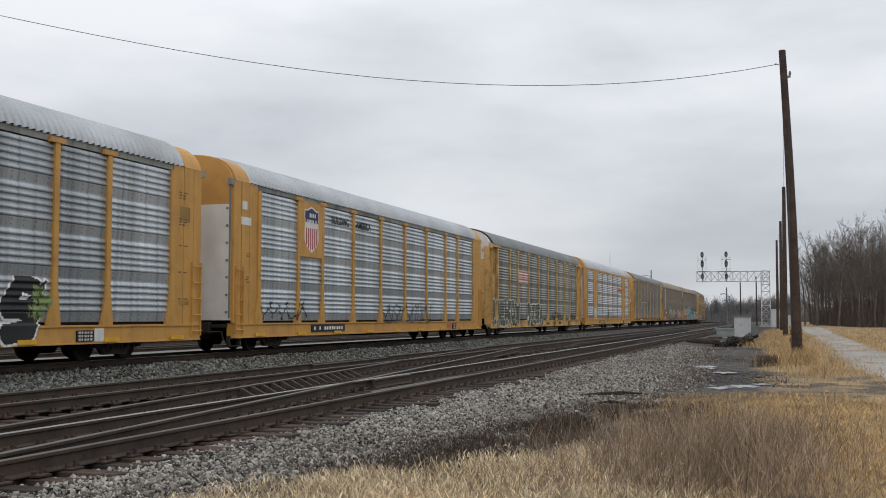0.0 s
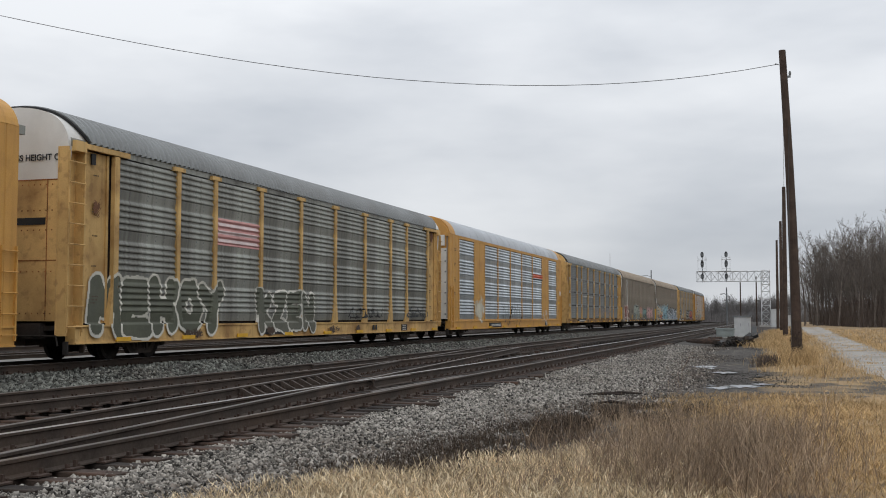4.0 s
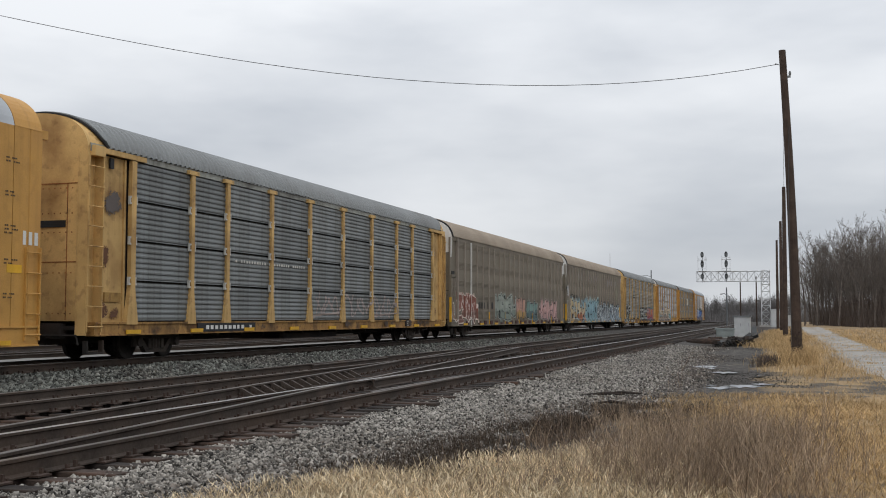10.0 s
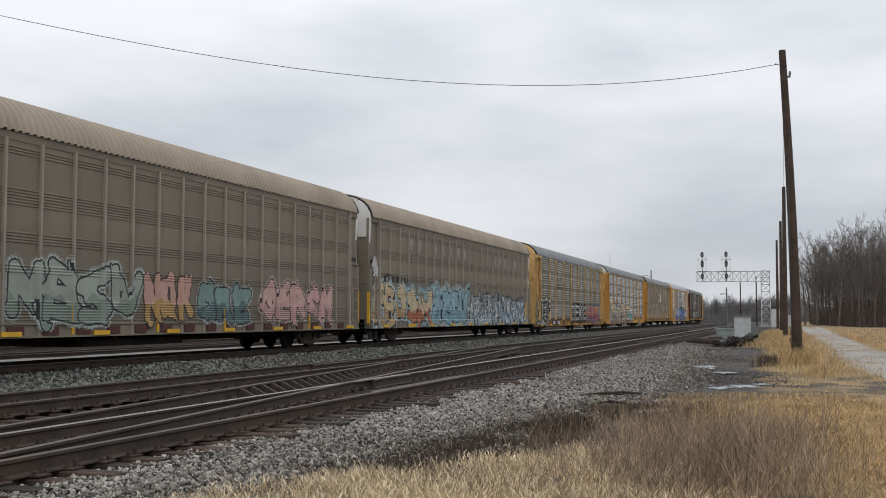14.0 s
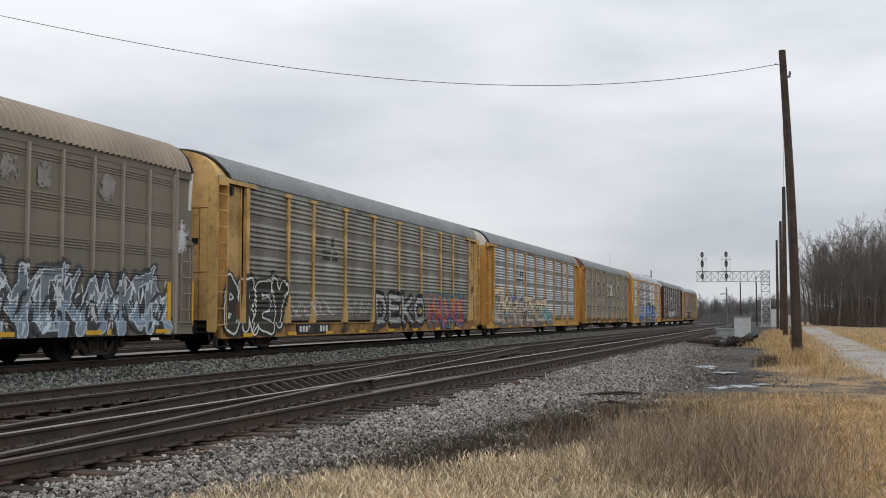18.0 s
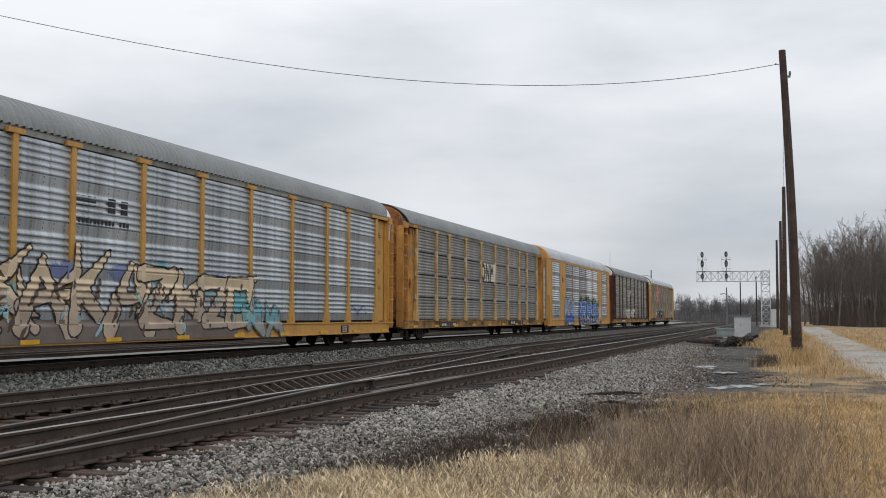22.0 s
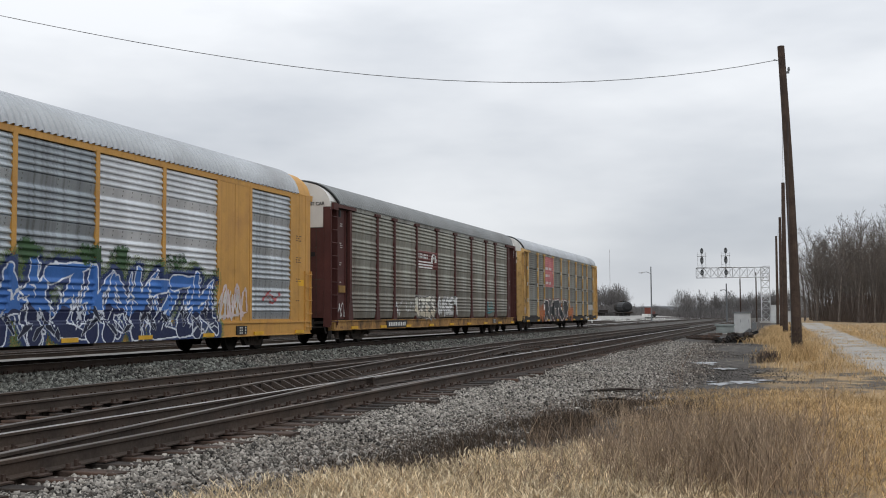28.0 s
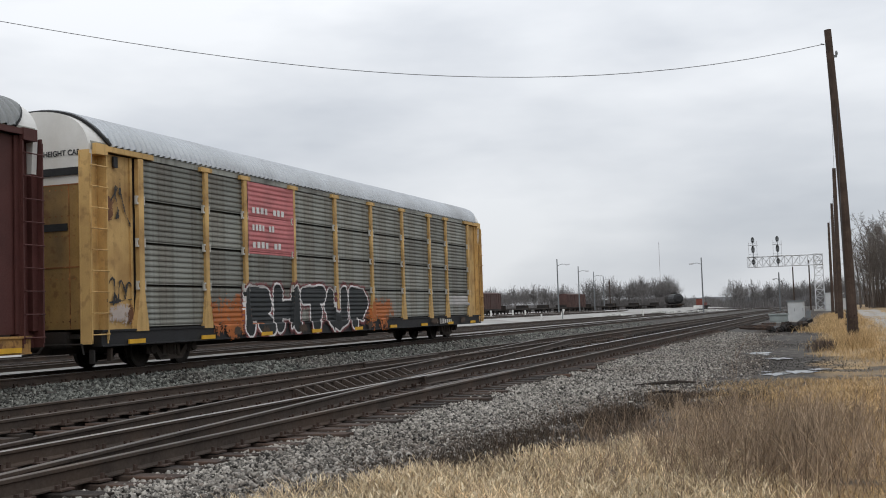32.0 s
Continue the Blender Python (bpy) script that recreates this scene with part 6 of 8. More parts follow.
def spread(rs, x0, x1, y0, y1, dense, fall=14.0, keep=None):
    """Points over a strip, thinner with the distance from its near end."""
    area = (x1 - x0) * (y1 - y0)
    n = int(area * dense)
    x, y = rs.uniform(x0, x1, n), rs.uniform(y0, y1, n)
    ok = rs.uniform(size=n) < np.minimum(1.0, (fall / np.maximum(y, 0.1)) ** 1.5)
    if keep is not None:
        ok &= keep(x, y)
    return x[ok], y[ok]


rs = np.random.RandomState(5)
BZ = np.array(BED)


def bed_points(x, y, lift=0.0):
    z = np.interp(x, BZ[:, 0], BZ[:, 1]) + lift
    z = np.maximum(z, -0.385)
    return np.stack([x, y, z + rs.uniform(-0.01, 0.02, len(x))], 1)


def shoulder_edge(y):
    """Where the stones give way to grass and cinders."""
    return np.interp(y, [6, 10, 14, 17, 20, 25, 36, 60, 90], [-4.5, -4.35, -4.1, -3.7, -3.1, -2.4, -2.7, -3.6, -4.2])


x, y = spread(rs, -6.4, -1.8, 6.0, 60, 980, 13, lambda x, y: (x < shoulder_edge(y) + rs.normal(0, 0.3, len(x)) + rs.exponential(0.3, len(x))) & (x > -6.3 + rs.normal(0, 0.24, len(x))))
old = rs.uniform(size=len(x)) < np.clip((x - shoulder_edge(y) + 1.3) * 0.7, 0, 0.8)
stones("ballast_stones", bed_points(x[old], y[old]), 0.014, 0.033, 16, "dirty stones at the foot of the shoulder", M["stone_brown"])
x, y = x[~old], y[~old]
stones("ballast_stones", bed_points(x, y), 0.015, 0.035, 11, "loose grey ballast stones on the shoulder", M["stone"])
x, y = spread(rs, -6.35, -3.0, 6.0, 19, 260, 30, lambda x, y: (x < shoulder_edge(y) + rs.normal(0, 0.3, len(x))) & (x > -6.25 + rs.normal(0, 0.15, len(x))))
z = bed_points(x, y)
z[:, 2] += 0.012
stones("ballast_chips", z, 0.007, 0.02, 17, "small pale chips among the ballast", M["stone"])


def windrow(x, y):
    """Height of the ballast heaped along the train's track over its bed."""
    rise = np.clip((y - 18.5) / 4.5, 0, 1)
    return 0.27 * np.exp(-((x + 14.35) / 0.62) ** 2) * rise * rise * (3 - 2 * rise) * (0.86 + 0.1 * np.sin(y * 1.1) + 0.07 * np.sin(y * 2.7 + 1))


wx, wy = np.meshgrid(np.linspace(-15.6, -12.7, 16), np.linspace(16, 110, 190))
wz = np.interp(wx, BZ[:, 0], BZ[:, 1]) + windrow(wx, wy) - np.where((wx < -15.5) | (wx > -12.8), 0.06, -0.012)
wq = (np.arange(189)[:, None] * 16 + np.arange(15)[None]).ravel()
tagged(new("ballast_windrow", fast_mesh("ballast_windrow", np.stack([wx, wy, wz], -1).reshape(-1, 3), np.stack([wq, wq + 1, wq + 17, wq + 16], 1), M["ballast"])), "ridge of heaped ballast along the raised track", "ballast", kind="structure")
x, y = spread(rs, -15.5, -12.5, 8.0, 85, 230, 20)
stones("ballast_stones", bed_points(x, y, windrow(x, y) + 0.012), 0.026, 0.055, 12, "heaped ballast stones beside the raised track", M["stone_green"])
x, y = spread(rs, -12.5, -6.1, 6.5, 50, 80, 16)
stones("ballast_stones", bed_points(x, y, -0.015), 0.018, 0.038, 13, "stones in the cribs between the ties", M["stone_brown"])
x, y = spread(rs, -20.5, -18.4, 8.0, 50, 40, 20)
stones("ballast_stones", bed_points(x, y, 0.0), 0.03, 0.06, 14, "ballast stones behind the train's track", M["stone_green"])
x, y = spread(rs, -3.8, 0.6, 13.0, 60, 240, 18, lambda x, y: x < np.interp(y, [13, 22, 27, 31, 60], [-2.0, -1.0, 0.2, 0.0, -0.8]) + rs.normal(0, 0.3, len(x)))
stones("cinder_stones", np.stack([x, y, np.full(len(x), -0.378)], 1), 0.006, 0.017, 15, "small dark stones in the damp cinders", M["cinder"])

# ---- dry grass and weeds ----
M["soil_weed"] = material("matted_dark_weeds", (0.085, 0.064, 0.048), 0.95, var=0.3, scale=0.8, island=0.5, spec=0.1)


def blades(name, x, y, z, height, width, lean, seed, label, mat, bend=0.35):
    """Grass blades: two quads each, tapering and bent."""
    rs = np.random.RandomState(seed)
    n = len(x)
    h = height * rs.uniform(0.5, 1.15, n)
    a = rs.uniform(0, 2 * np.pi, n)
    w = width * rs.uniform(0.6, 1.3, n)
    side = np.stack([np.cos(a), np.sin(a), np.zeros(n)], 1)
    b = rs.uniform(0, 2 * np.pi, n)
    tip = np.stack([np.cos(b), np.sin(b), np.zeros(n)], 1) * (lean * h * rs.uniform(0.2, 1.0, n))[:, None]
    base = np.stack([x, y, z], 1)
    up = np.array([0, 0, 1.0])
    mid = base + tip * bend + up * (h * 0.6)[:, None]
    top = base + tip + up * h[:, None]
    v = np.stack([base - side * w[:, None], base + side * w[:, None], mid + side * (w * 0.8)[:, None], mid - side * (w * 0.8)[:, None], top + side * (w * 0.25)[:, None], top - side * (w * 0.25)[:, None]], 1)
    f = (np.arange(n) * 6)[:, None, None] + np.array([(0, 1, 2, 3), (3, 2, 4, 5)])[None]
    tagged(new(name, fast_mesh(name, v.reshape(-1, 3), f.reshape(-1, 4), mat)), label, "grass", kind="stuff")


def weeds(name, x, y, z, height, seed, label, mat, twigs=4, width=0.0035, fan=0.16):
    """Upright stalks with side twigs, as thin crossed strips."""
    rs = np.random.RandomState(seed)
    n = len(x)
    h = height * rs.uniform(0.45, 1.2, n)
    lean = rs.normal(0, fan, (n, 2)) * h[:, None]
    p0, p1 = [np.stack([x, y, z], 1)], [np.stack([x + lean[:, 0], y + lean[:, 1], z + h], 1)]
    ww = [np.full(n, width)]
    for k in range(twigs):
        u = rs.uniform(0.3, 0.95, n)[:, None]
        s0 = p0[0] * (1 - u) + p1[0] * u
        d = rs.normal(0, 1, (n, 3))
        d[:, 2] = np.abs(d[:, 2]) + 0.9
        d /= np.linalg.norm(d, axis=1)[:, None]
        p0.append(s0)
        p1.append(s0 + d * (h * rs.uniform(0.15, 0.4, n))[:, None])
        ww.append(np.full(n, width * 0.7))
    p0, p1, ww = np.concatenate(p0), np.concatenate(p1), np.concatenate(ww)
    m = len(p0)
    a = rs.uniform(0, np.pi, m)
    side = np.stack([np.cos(a), np.sin(a), np.zeros(m)], 1) * ww[:, None]
    v = np.stack([p0 - side, p0 + side, p1 + side * 0.6, p1 - side * 0.6], 1)
    f = (np.arange(m) * 4)[:, None] + np.arange(4)[None]
    tagged(new(name, fast_mesh(name, v.reshape(-1, 3), f, mat)), label, "weeds", kind="stuff")


def clumped(rs, x0, x1, y0, y1, n, tufts, radius):
    cx, cy = rs.uniform(x0, x1, tufts), rs.uniform(y0, y1, tufts)
    k = rs.randint(0, tufts, n)
    return cx[k] + rs.normal(0, radius, n), cy[k] + rs.normal(0, radius, n)


GZ = -0.40
M["gold_turf"] = material("golden_turf", (0.56, 0.39, 0.2), 0.9, var=0.25, scale=0.8, island=0.5, spec=0.12)
# tall pale grass at the foot of the shoulder
x, y = clumped(rs, -4.9, -0.2, 7.6, 12.9, 24000, 420, 0.1)
ok = (x < np.interp(y, [8, 10, 11.5, 12.9], [-0.5, -1.0, -1.5, -2.3]) + rs.normal(0, 0.4, len(x))) & (x > np.interp(y, [8, 9, 10, 11, 12, 13], [-4.7, -4.5, -4.0, -3.4, -2.7, -2.0]) + rs.normal(0, 0.15, len(x)))
x, y = x[ok], y[ok]
blades("pale_grass", x, y, np.full(len(x), GZ), 0.22, 0.0046, 1.1, 21, "tall pale dry grass at the foot of the ballast", M["pale_grass"])
k = rs.uniform(size=len(x)) < 0.34
blades("seed_heads", x[k], y[k], GZ + rs.uniform(0.1, 0.22, k.sum()), 0.05, 0.006, 1.2, 20, "pale seed heads over the grass", M["seed"])
k = rs.uniform(size=len(x)) < 0.3
weeds("grass_stalks", x[k] + 0.05, y[k] + 0.1, np.full(k.sum(), GZ), 0.2, 19, "brown stalks among the pale grass", M["twig"], 2, 0.003)
# brown weeds behind and between it
n = 125
cx = np.minimum(rs.normal(-0.75, 0.75, n), rs.uniform(-0.5, 0.75, n))
cy = rs.uniform(9.2, 14.4, n)
k = np.repeat(np.arange(n), rs.randint(5, 25, n))
x, y = cx[k] + rs.normal(0, 0.09, len(k)), cy[k] + rs.normal(0, 0.09, len(k))
k = rs.uniform(size=len(x)) < 0.45
weeds("brown_weeds", x[k], y[k], np.full(k.sum(), GZ), 0.56, 22, "bare brown weed bushes with fine fanning twigs", M["twig"], 8, 0.0025, 0.34)
weeds("brown_weeds", x[~k], y[~k], np.full((~k).sum(), GZ), 0.5, 52, "dark dead weed bushes with fine fanning twigs", M["dead_weed"], 8, 0.0026, 0.36)
x, y = clumped(rs, -3.2, 0.9, 9.0, 17.0, 900, 120, 0.2)
weeds("thin_weeds", x, y, np.full(len(x), GZ), 0.3, 53, "thin single weed stalks among the grass", M["dead_weed"], 5, 0.0024, 0.25)
y = rs.uniform(9.0, 20.0, 15000)
x = np.interp(y, [9, 12, 14, 16, 18, 20, 22], [-4.4, -3.9, -3.6, -3.1, -2.6, -2.3, -1.9]) + rs.normal(0, 0.62, len(y))
k = np.array([noise.noise((a * 1.1, b * 0.8, 3)) for a, b in zip(x, y)]) > -0.12
x, y = x[k], y[k]
weeds("low_weeds", x, y, np.full(len(x), GZ), 0.12, 23, "low dark matted weeds along the edge of the stones", M["soil_weed"], 4, 0.0036)
x, y = clumped(rs, -2.2, 1.3, 10.5, 24.0, 15000, 330, 0.26)
blades("dry_grass", x, y, np.full(len(x), GZ), 0.1, 0.0042, 1.3, 24, "tan grass among the weeds", M["dry_grass"])
x, y = clumped(rs, 0.0, 1.9, 8.8, 22.0, 13000, 420, 0.16)
blades("dry_grass", x, y, np.full(len(x), GZ), 0.085, 0.0045, 1.5, 58, "golden matted turf beside the weeds", M["gold_turf"])
# a few tall single stalks
x, y = rs.uniform(-2.2, 1.0, 24), rs.uniform(9.0, 12.5, 24)
weeds("tall_stalks", x, y, np.full(24, GZ), 0.75, 25, "tall single dead stalks", M["twig"], 9, 0.003)
x, y = np.array([-1.2, -1.1, -0.9, 0.25, 0.3, 0.15, 0.35, 0.2]), np.array([11.8, 12.1, 11.5, 13.4, 13.6, 13.5, 13.3, 13.8])
weeds("tall_stalks", x, y, np.full(8, GZ), 1.0, 55, "tall branching dead stalks above the weeds", M["dead_weed"], 14, 0.003)
# ragged tufts along the lane
y = rs.uniform(30, 100, 5000)
x = np.where(rs.uniform(size=5000) < 0.5, 1.9, 4.6) + rs.normal(0, 0.3, 5000) + 0.6 * np.maximum(0, (40 - y) / 13)
blades("lane_tufts", x, y, np.full(5000, GZ + 0.03), 0.14, 0.007, 1.2, 56, "low dry tufts along the edges of the lane", M["dry_grass"])
x, y = clumped(rs, 1.9, 4.6, 30, 110, 3500, 160, 0.2)
blades("lane_tufts", x, y, np.full(3500, GZ + 0.04), 0.07, 0.008, 1.3, 57, "thin matted grass on the crown of the lane", M["dry_grass"])
# golden tufts round the poles and along their line
x, y = clumped(rs, -0.7, 1.3, 31.5, 60, 4000, 90, 0.28)
blades("golden_grass", x, y, np.full(len(x), GZ), 0.3, 0.006, 1.1, 26, "golden dry grass round the poles", M["dry_grass"])
x, y = clumped(rs, -0.2, 0.9, 38.5, 44, 1700, 16, 0.22)
blades("golden_grass", x, y, np.full(len(x), GZ), 0.55, 0.006, 0.7, 36, "taller golden tufts at the foot of the pole", M["dry_grass"])
x, y = clumped(rs, -1.7, 0.9, 60, 130, 9000, 150, 0.4)
blades("golden_grass", x, y, np.full(len(x), GZ), 0.36, 0.012, 1.0, 27, "golden dry grass along the pole line", M["dry_grass"])
x, y = clumped(rs, -0.9, -0.4, 36, 38, 220, 4, 0.12)
weeds("brown_weeds", x, y, np.full(len(x), GZ), 0.36, 37, "dark dead shrub beside the cinders", M["brush"], 6, 0.006)
# short turf
x, y = spread(rs, -1.9, 7.5, 9.0, 48, 150, 22, lambda x, y: (x > np.interp(y, [9, 20, 27, 48], [-1.5, -1.2, 0.2, 0.8])) & ~((x > 1.8) & (y > 31)) & (rs.uniform(size=len(x)) < np.clip(np.abs(y - 27.5) * 0.16, 0.1, 1)))
blades("short_turf", x, y, np.full(len(x), GZ), 0.09, 0.006, 1.3, 28, "short matted winter turf", M["dry_grass"])
x, y = spread(rs, 4.6, 22, 45, 150, 10, 70)
blades("field_grass", x, y, np.full(len(x), GZ), 0.22, 0.02, 0.9, 29, "dry grass of the field beyond the lane", M["dry_grass"])

# ---- the gravel lane ----
rv, rf = [], []
n = 80
for i in range(n + 1):
    yy = 27 + 158 * i / n
    for q in range(7):
        u = q / 6
        x0 = 1.75 + 0.25 * noise.noise((yy * 0.11, 3, 0)) + 0.6 * max(0, (40 - yy) / 13)
        x1 = 4.45 + 0.3 * noise.noise((yy * 0.09, 8, 0)) + 4.0 * max(0, (46 - yy) / 19) + (yy - 110) * 0.01 * (yy > 110)
        xx = x0 + (x1 - x0) * u
        rv.append((xx, yy, (ground_z(xx, yy) if yy < 200 else -0.42) + 0.03 + 0.02 * math.cos(u * 6.28) - (0.06 if q in (0, 6) else 0.0) + 0.02 * noise.noise((xx * 0.5, yy * 0.3, 0))))
rf = [(i * 7 + q, i * 7 + q + 1, i * 7 + q + 8, i * 7 + q + 7) for i in range(n) for q in range(6)]
M["lane"] = material("lane_gravel", (0.33, 0.31, 0.28), 0.95, var=0.2, scale=0.7, fine=25, bump=0.6, bump_dist=0.03, stain=(0.2, 0.17, 0.135), stain_amount=0.65, stain_scale=0.5, spots=(0.17, 0.14, 0.1), spots_amount=0.55)
tagged(new("gravel_lane", mesh_of("gravel_lane", rv, rf, M["lane"], smooth=True)), "pale gravel lane with worn wheel tracks", "lane", kind="structure")

# yard surface
yv = [(x, y, z) for y in (30, 60, 100, 150, 220, 320, 420) for x, z in ((-120, 0.6), (-80, 0.6), (-48, 0.6), (-40, 0.28), (-35.6, -0.2))]
tagged(new("yard_surface", mesh_of("yard_surface", yv, [(j * 5 + i, j * 5 + i + 1, j * 5 + i + 6, j * 5 + i + 5) for j in range(6) for i in range(4)], M["yard"])), "pale compacted gravel of the rail yard", "yard", kind="structure")

# ---- puddles ----
M["water"] = material("puddle_water", (0.05, 0.048, 0.045), 0.04, 0.0, var=0.1, bump=0.02, spec=0.6)


def puddle(cx, cy, rx, ry, seed):
    ring, k = [], 90
    for i in range(k):
        a = 2 * math.pi * i / k
        r = 1 + 0.9 * noise.noise((math.cos(a) * 2.2 + seed, math.sin(a) * 2.2, seed)) + 0.5 * noise.noise((math.cos(a) * 6, math.sin(a) * 6, seed)) + 0.3 * noise.noise((math.cos(a) * 14, math.sin(a) * 14, seed))
        ring.append((rx * r * math.cos(a), ry * r * math.sin(a), 0))
    ob = tagged(new("puddle", Solid().prism(ring, (0, 0, 0.006)).mesh("puddle", M["water"])), "shallow puddle reflecting the grey sky", "puddle", "puddles in the cinders")
    ob.location = (cx, cy, -0.36)


for i, (cx, cy, rx, ry) in enumerate(((-1.0, 26.5, 0.36, 0.5), (-1.45, 25.7, 0.26, 0.4), (-0.62, 27.3, 0.2, 0.3), (-1.75, 26.6, 0.1, 0.14), (-3.75, 15.9, 0.2, 0.22), (-3.4, 16.3, 0.1, 0.1), (-2.55, 36.4, 0.36, 0.7), (-1.75, 32.8, 0.32, 0.45), (-2.3, 35.2, 0.12, 0.3), (-0.75, 31.2, 0.12, 0.25))):
    puddle(cx, cy, rx, ry, i * 3.7)

# ---- bare trees ----


def grow(seed, height, thin=1.0, steps=10, limbs=(2, 3), twigs=2):
    """Branches of a bare tree: a straight bole, rising limbs, twigs: start, end, radii, level."""
    rng = random.Random(seed)
    segs = []

    def shoot(p, d, length, r, lev, n):
        q = p
        for i in range(n):
            d = (d + Vector((rng.gauss(0, 0.13), rng.gauss(0, 0.13), 0.1 if lev < 3 else 0.02))).normalized()
            e = q + d * (length / n)
            segs.append((q, e, r * (1 - 0.75 * i / n), r * (1 - 0.75 * (i + 1) / n), lev))
            q = e
            if lev < 3:
                for _ in range(twigs):
                    side = d.orthogonal().normalized()
                    side.rotate(Matrix.Rotation(rng.uniform(0, 6.28), 3, d))
                    a = rng.uniform(0.35, 0.8)
                    shoot(q, d * math.cos(a) + side * math.sin(a), length * rng.uniform(0.3, 0.5), r * 0.45 * (1 - 0.5 * i / n), lev + 1, 2)

    q, d, r = Vector((0, 0, -0.2)), Vector((rng.gauss(0, 0.05), rng.gauss(0, 0.05), 1)).normalized(), height * 0.0095 * thin
    for i in range(steps):
        u = i / steps
        d = (d + Vector((rng.gauss(0, 0.06), rng.gauss(0, 0.06), 0.05))).normalized()
        e = q + d * (height * 0.92 / steps)
        segs.append((q, e, r * (1 - 0.85 * u), r * (1 - 0.85 * (u + 1 / steps)), 0))
        q = e
        if i >= 2:
            for _ in range(rng.randint(*limbs)):
                a, az = rng.uniform(0.4, 0.8), rng.uniform(0, 6.28)
                nd = Vector((math.cos(az) * math.sin(a), math.sin(az) * math.sin(a), math.cos(a)))
                shoot(q, nd, height * (0.34 - 0.24 * u) * rng.uniform(0.6, 1.1), r * 0.5 * (1 - 0.8 * u), 1, 3)
    return segs


def tubes(segs, sides=3, least=0.006):
    v, f = [], []
    for a, b, r0, r1, _ in segs:
        d = (b - a).normalized()
        s = d.orthogonal().normalized()
        t = d.cross(s)
        o = len(v)
        for p, r in ((a, r0), (b, r1)):
            for k in range(sides):
                w = 2 * math.pi * k / sides
                v.append(p + (s * math.cos(w) + t * math.sin(w)) * max(r, least))
        f += [(o + k, o + (k + 1) % sides, o + sides + (k + 1) % sides, o + sides + k) for k in range(sides)]
    return np.array([tuple(p) for p in v]), np.array(f)


TREES = []
for i in range(5):
    segs = grow(40 + i, 13 + i * 0.8)
    tv, tf = tubes([s for s in segs if s[4] == 0], 6)
    cv, cf = tubes([s for s in segs if s[4] > 0], 3, 0.011)
    TREES.append((fast_mesh("trunk", tv, tf, M["bark"]), fast_mesh("crown", cv, cf, M["bark"])))
trng = random.Random(77)
first = []
for i, (a, b) in enumerate(TREES):
    t = tagged(new("tree"), "tall bare deciduous tree at the wood's edge", "tree", "bare trees of the wood")
    part("trunk", a, None, t)
    part("crown", b, None, t, "leafless crown of fine twigs")
    t.location = (14 + i * 5.5, 190 + (i % 3) * 7, -0.4)
    first.append(t)
for i in range(230):
    yy = trng.uniform(184, 285)
    xx = trng.uniform(4.0 + max(0, (235 - yy)) * 0.12, 72)
    copy_thing(first[i % 5], pose(xx, yy, -0.45, 0, 0, trng.uniform(0, 360)) @ Matrix.Diagonal((*[trng.uniform(0.92, 1.3)] * 3, 1)))


for i in range(60):
    yy = trng.uniform(215, 275)
    xx = trng.uniform(3.2, 30)
    copy_thing(first[i % 5], pose(xx, yy, -0.45, 0, 0, trng.uniform(0, 360)) @ Matrix.Diagonal((*[trng.uniform(1.0, 1.25)] * 3, 1)))
for i in range(70):
    yy = trng.uniform(180, 204)
    xx = trng.uniform(6 + max(0, (235 - yy)) * 0.12, 40)
    copy_thing(first[i % 5], pose(xx, yy, -0.45, 0, 0, trng.uniform(0, 360)) @ Matrix.Diagonal((*[trng.uniform(0.72, 1.15)] * 3, 1)))


def thicket(name, n, place, hgt, wid, seed, label, mat):
    """Dense brush: crossed thin stems."""
    rs = np.random.RandomState(seed)
    x, y = place(rs, n)
    h = hgt * rs.uniform(0.35, 1.1, n)
    a, b = rs.uniform(0, 2 * np.pi, n), rs.uniform(0, 2 * np.pi, n)
    ln = rs.uniform(0.05, 0.45, n) * h
    p0 = np.stack([x, y, np.full(n, -0.5) + 0.9 * (x < -45)], 1)
    p1 = p0 + np.stack([np.cos(b) * ln, np.sin(b) * ln, h], 1)
    side = np.stack([np.cos(a), np.sin(a), np.zeros(n)], 1) * (wid * rs.uniform(0.5, 1.4, n))[:, None]
    v = np.stack([p0 - side, p0 + side, p1 + side * 0.4, p1 - side * 0.4], 1)
    f = (np.arange(n) * 4)[:, None] + np.arange(4)[None]
    tagged(new(name, fast_mesh(name, v.reshape(-1, 3), f, mat)), label, "brush", kind="stuff")


def wood_place(rs, n):
    y = rs.uniform(180, 275, n)
    return rs.uniform(0, 1, n) ** 0.8 * 70 + 5 + np.maximum(0, 235 - y) * 0.1, y


thicket("underbrush", 46000, wood_place, 5.2, 0.035, 31, "dense grey-brown underbrush of the wood", M["brush"])


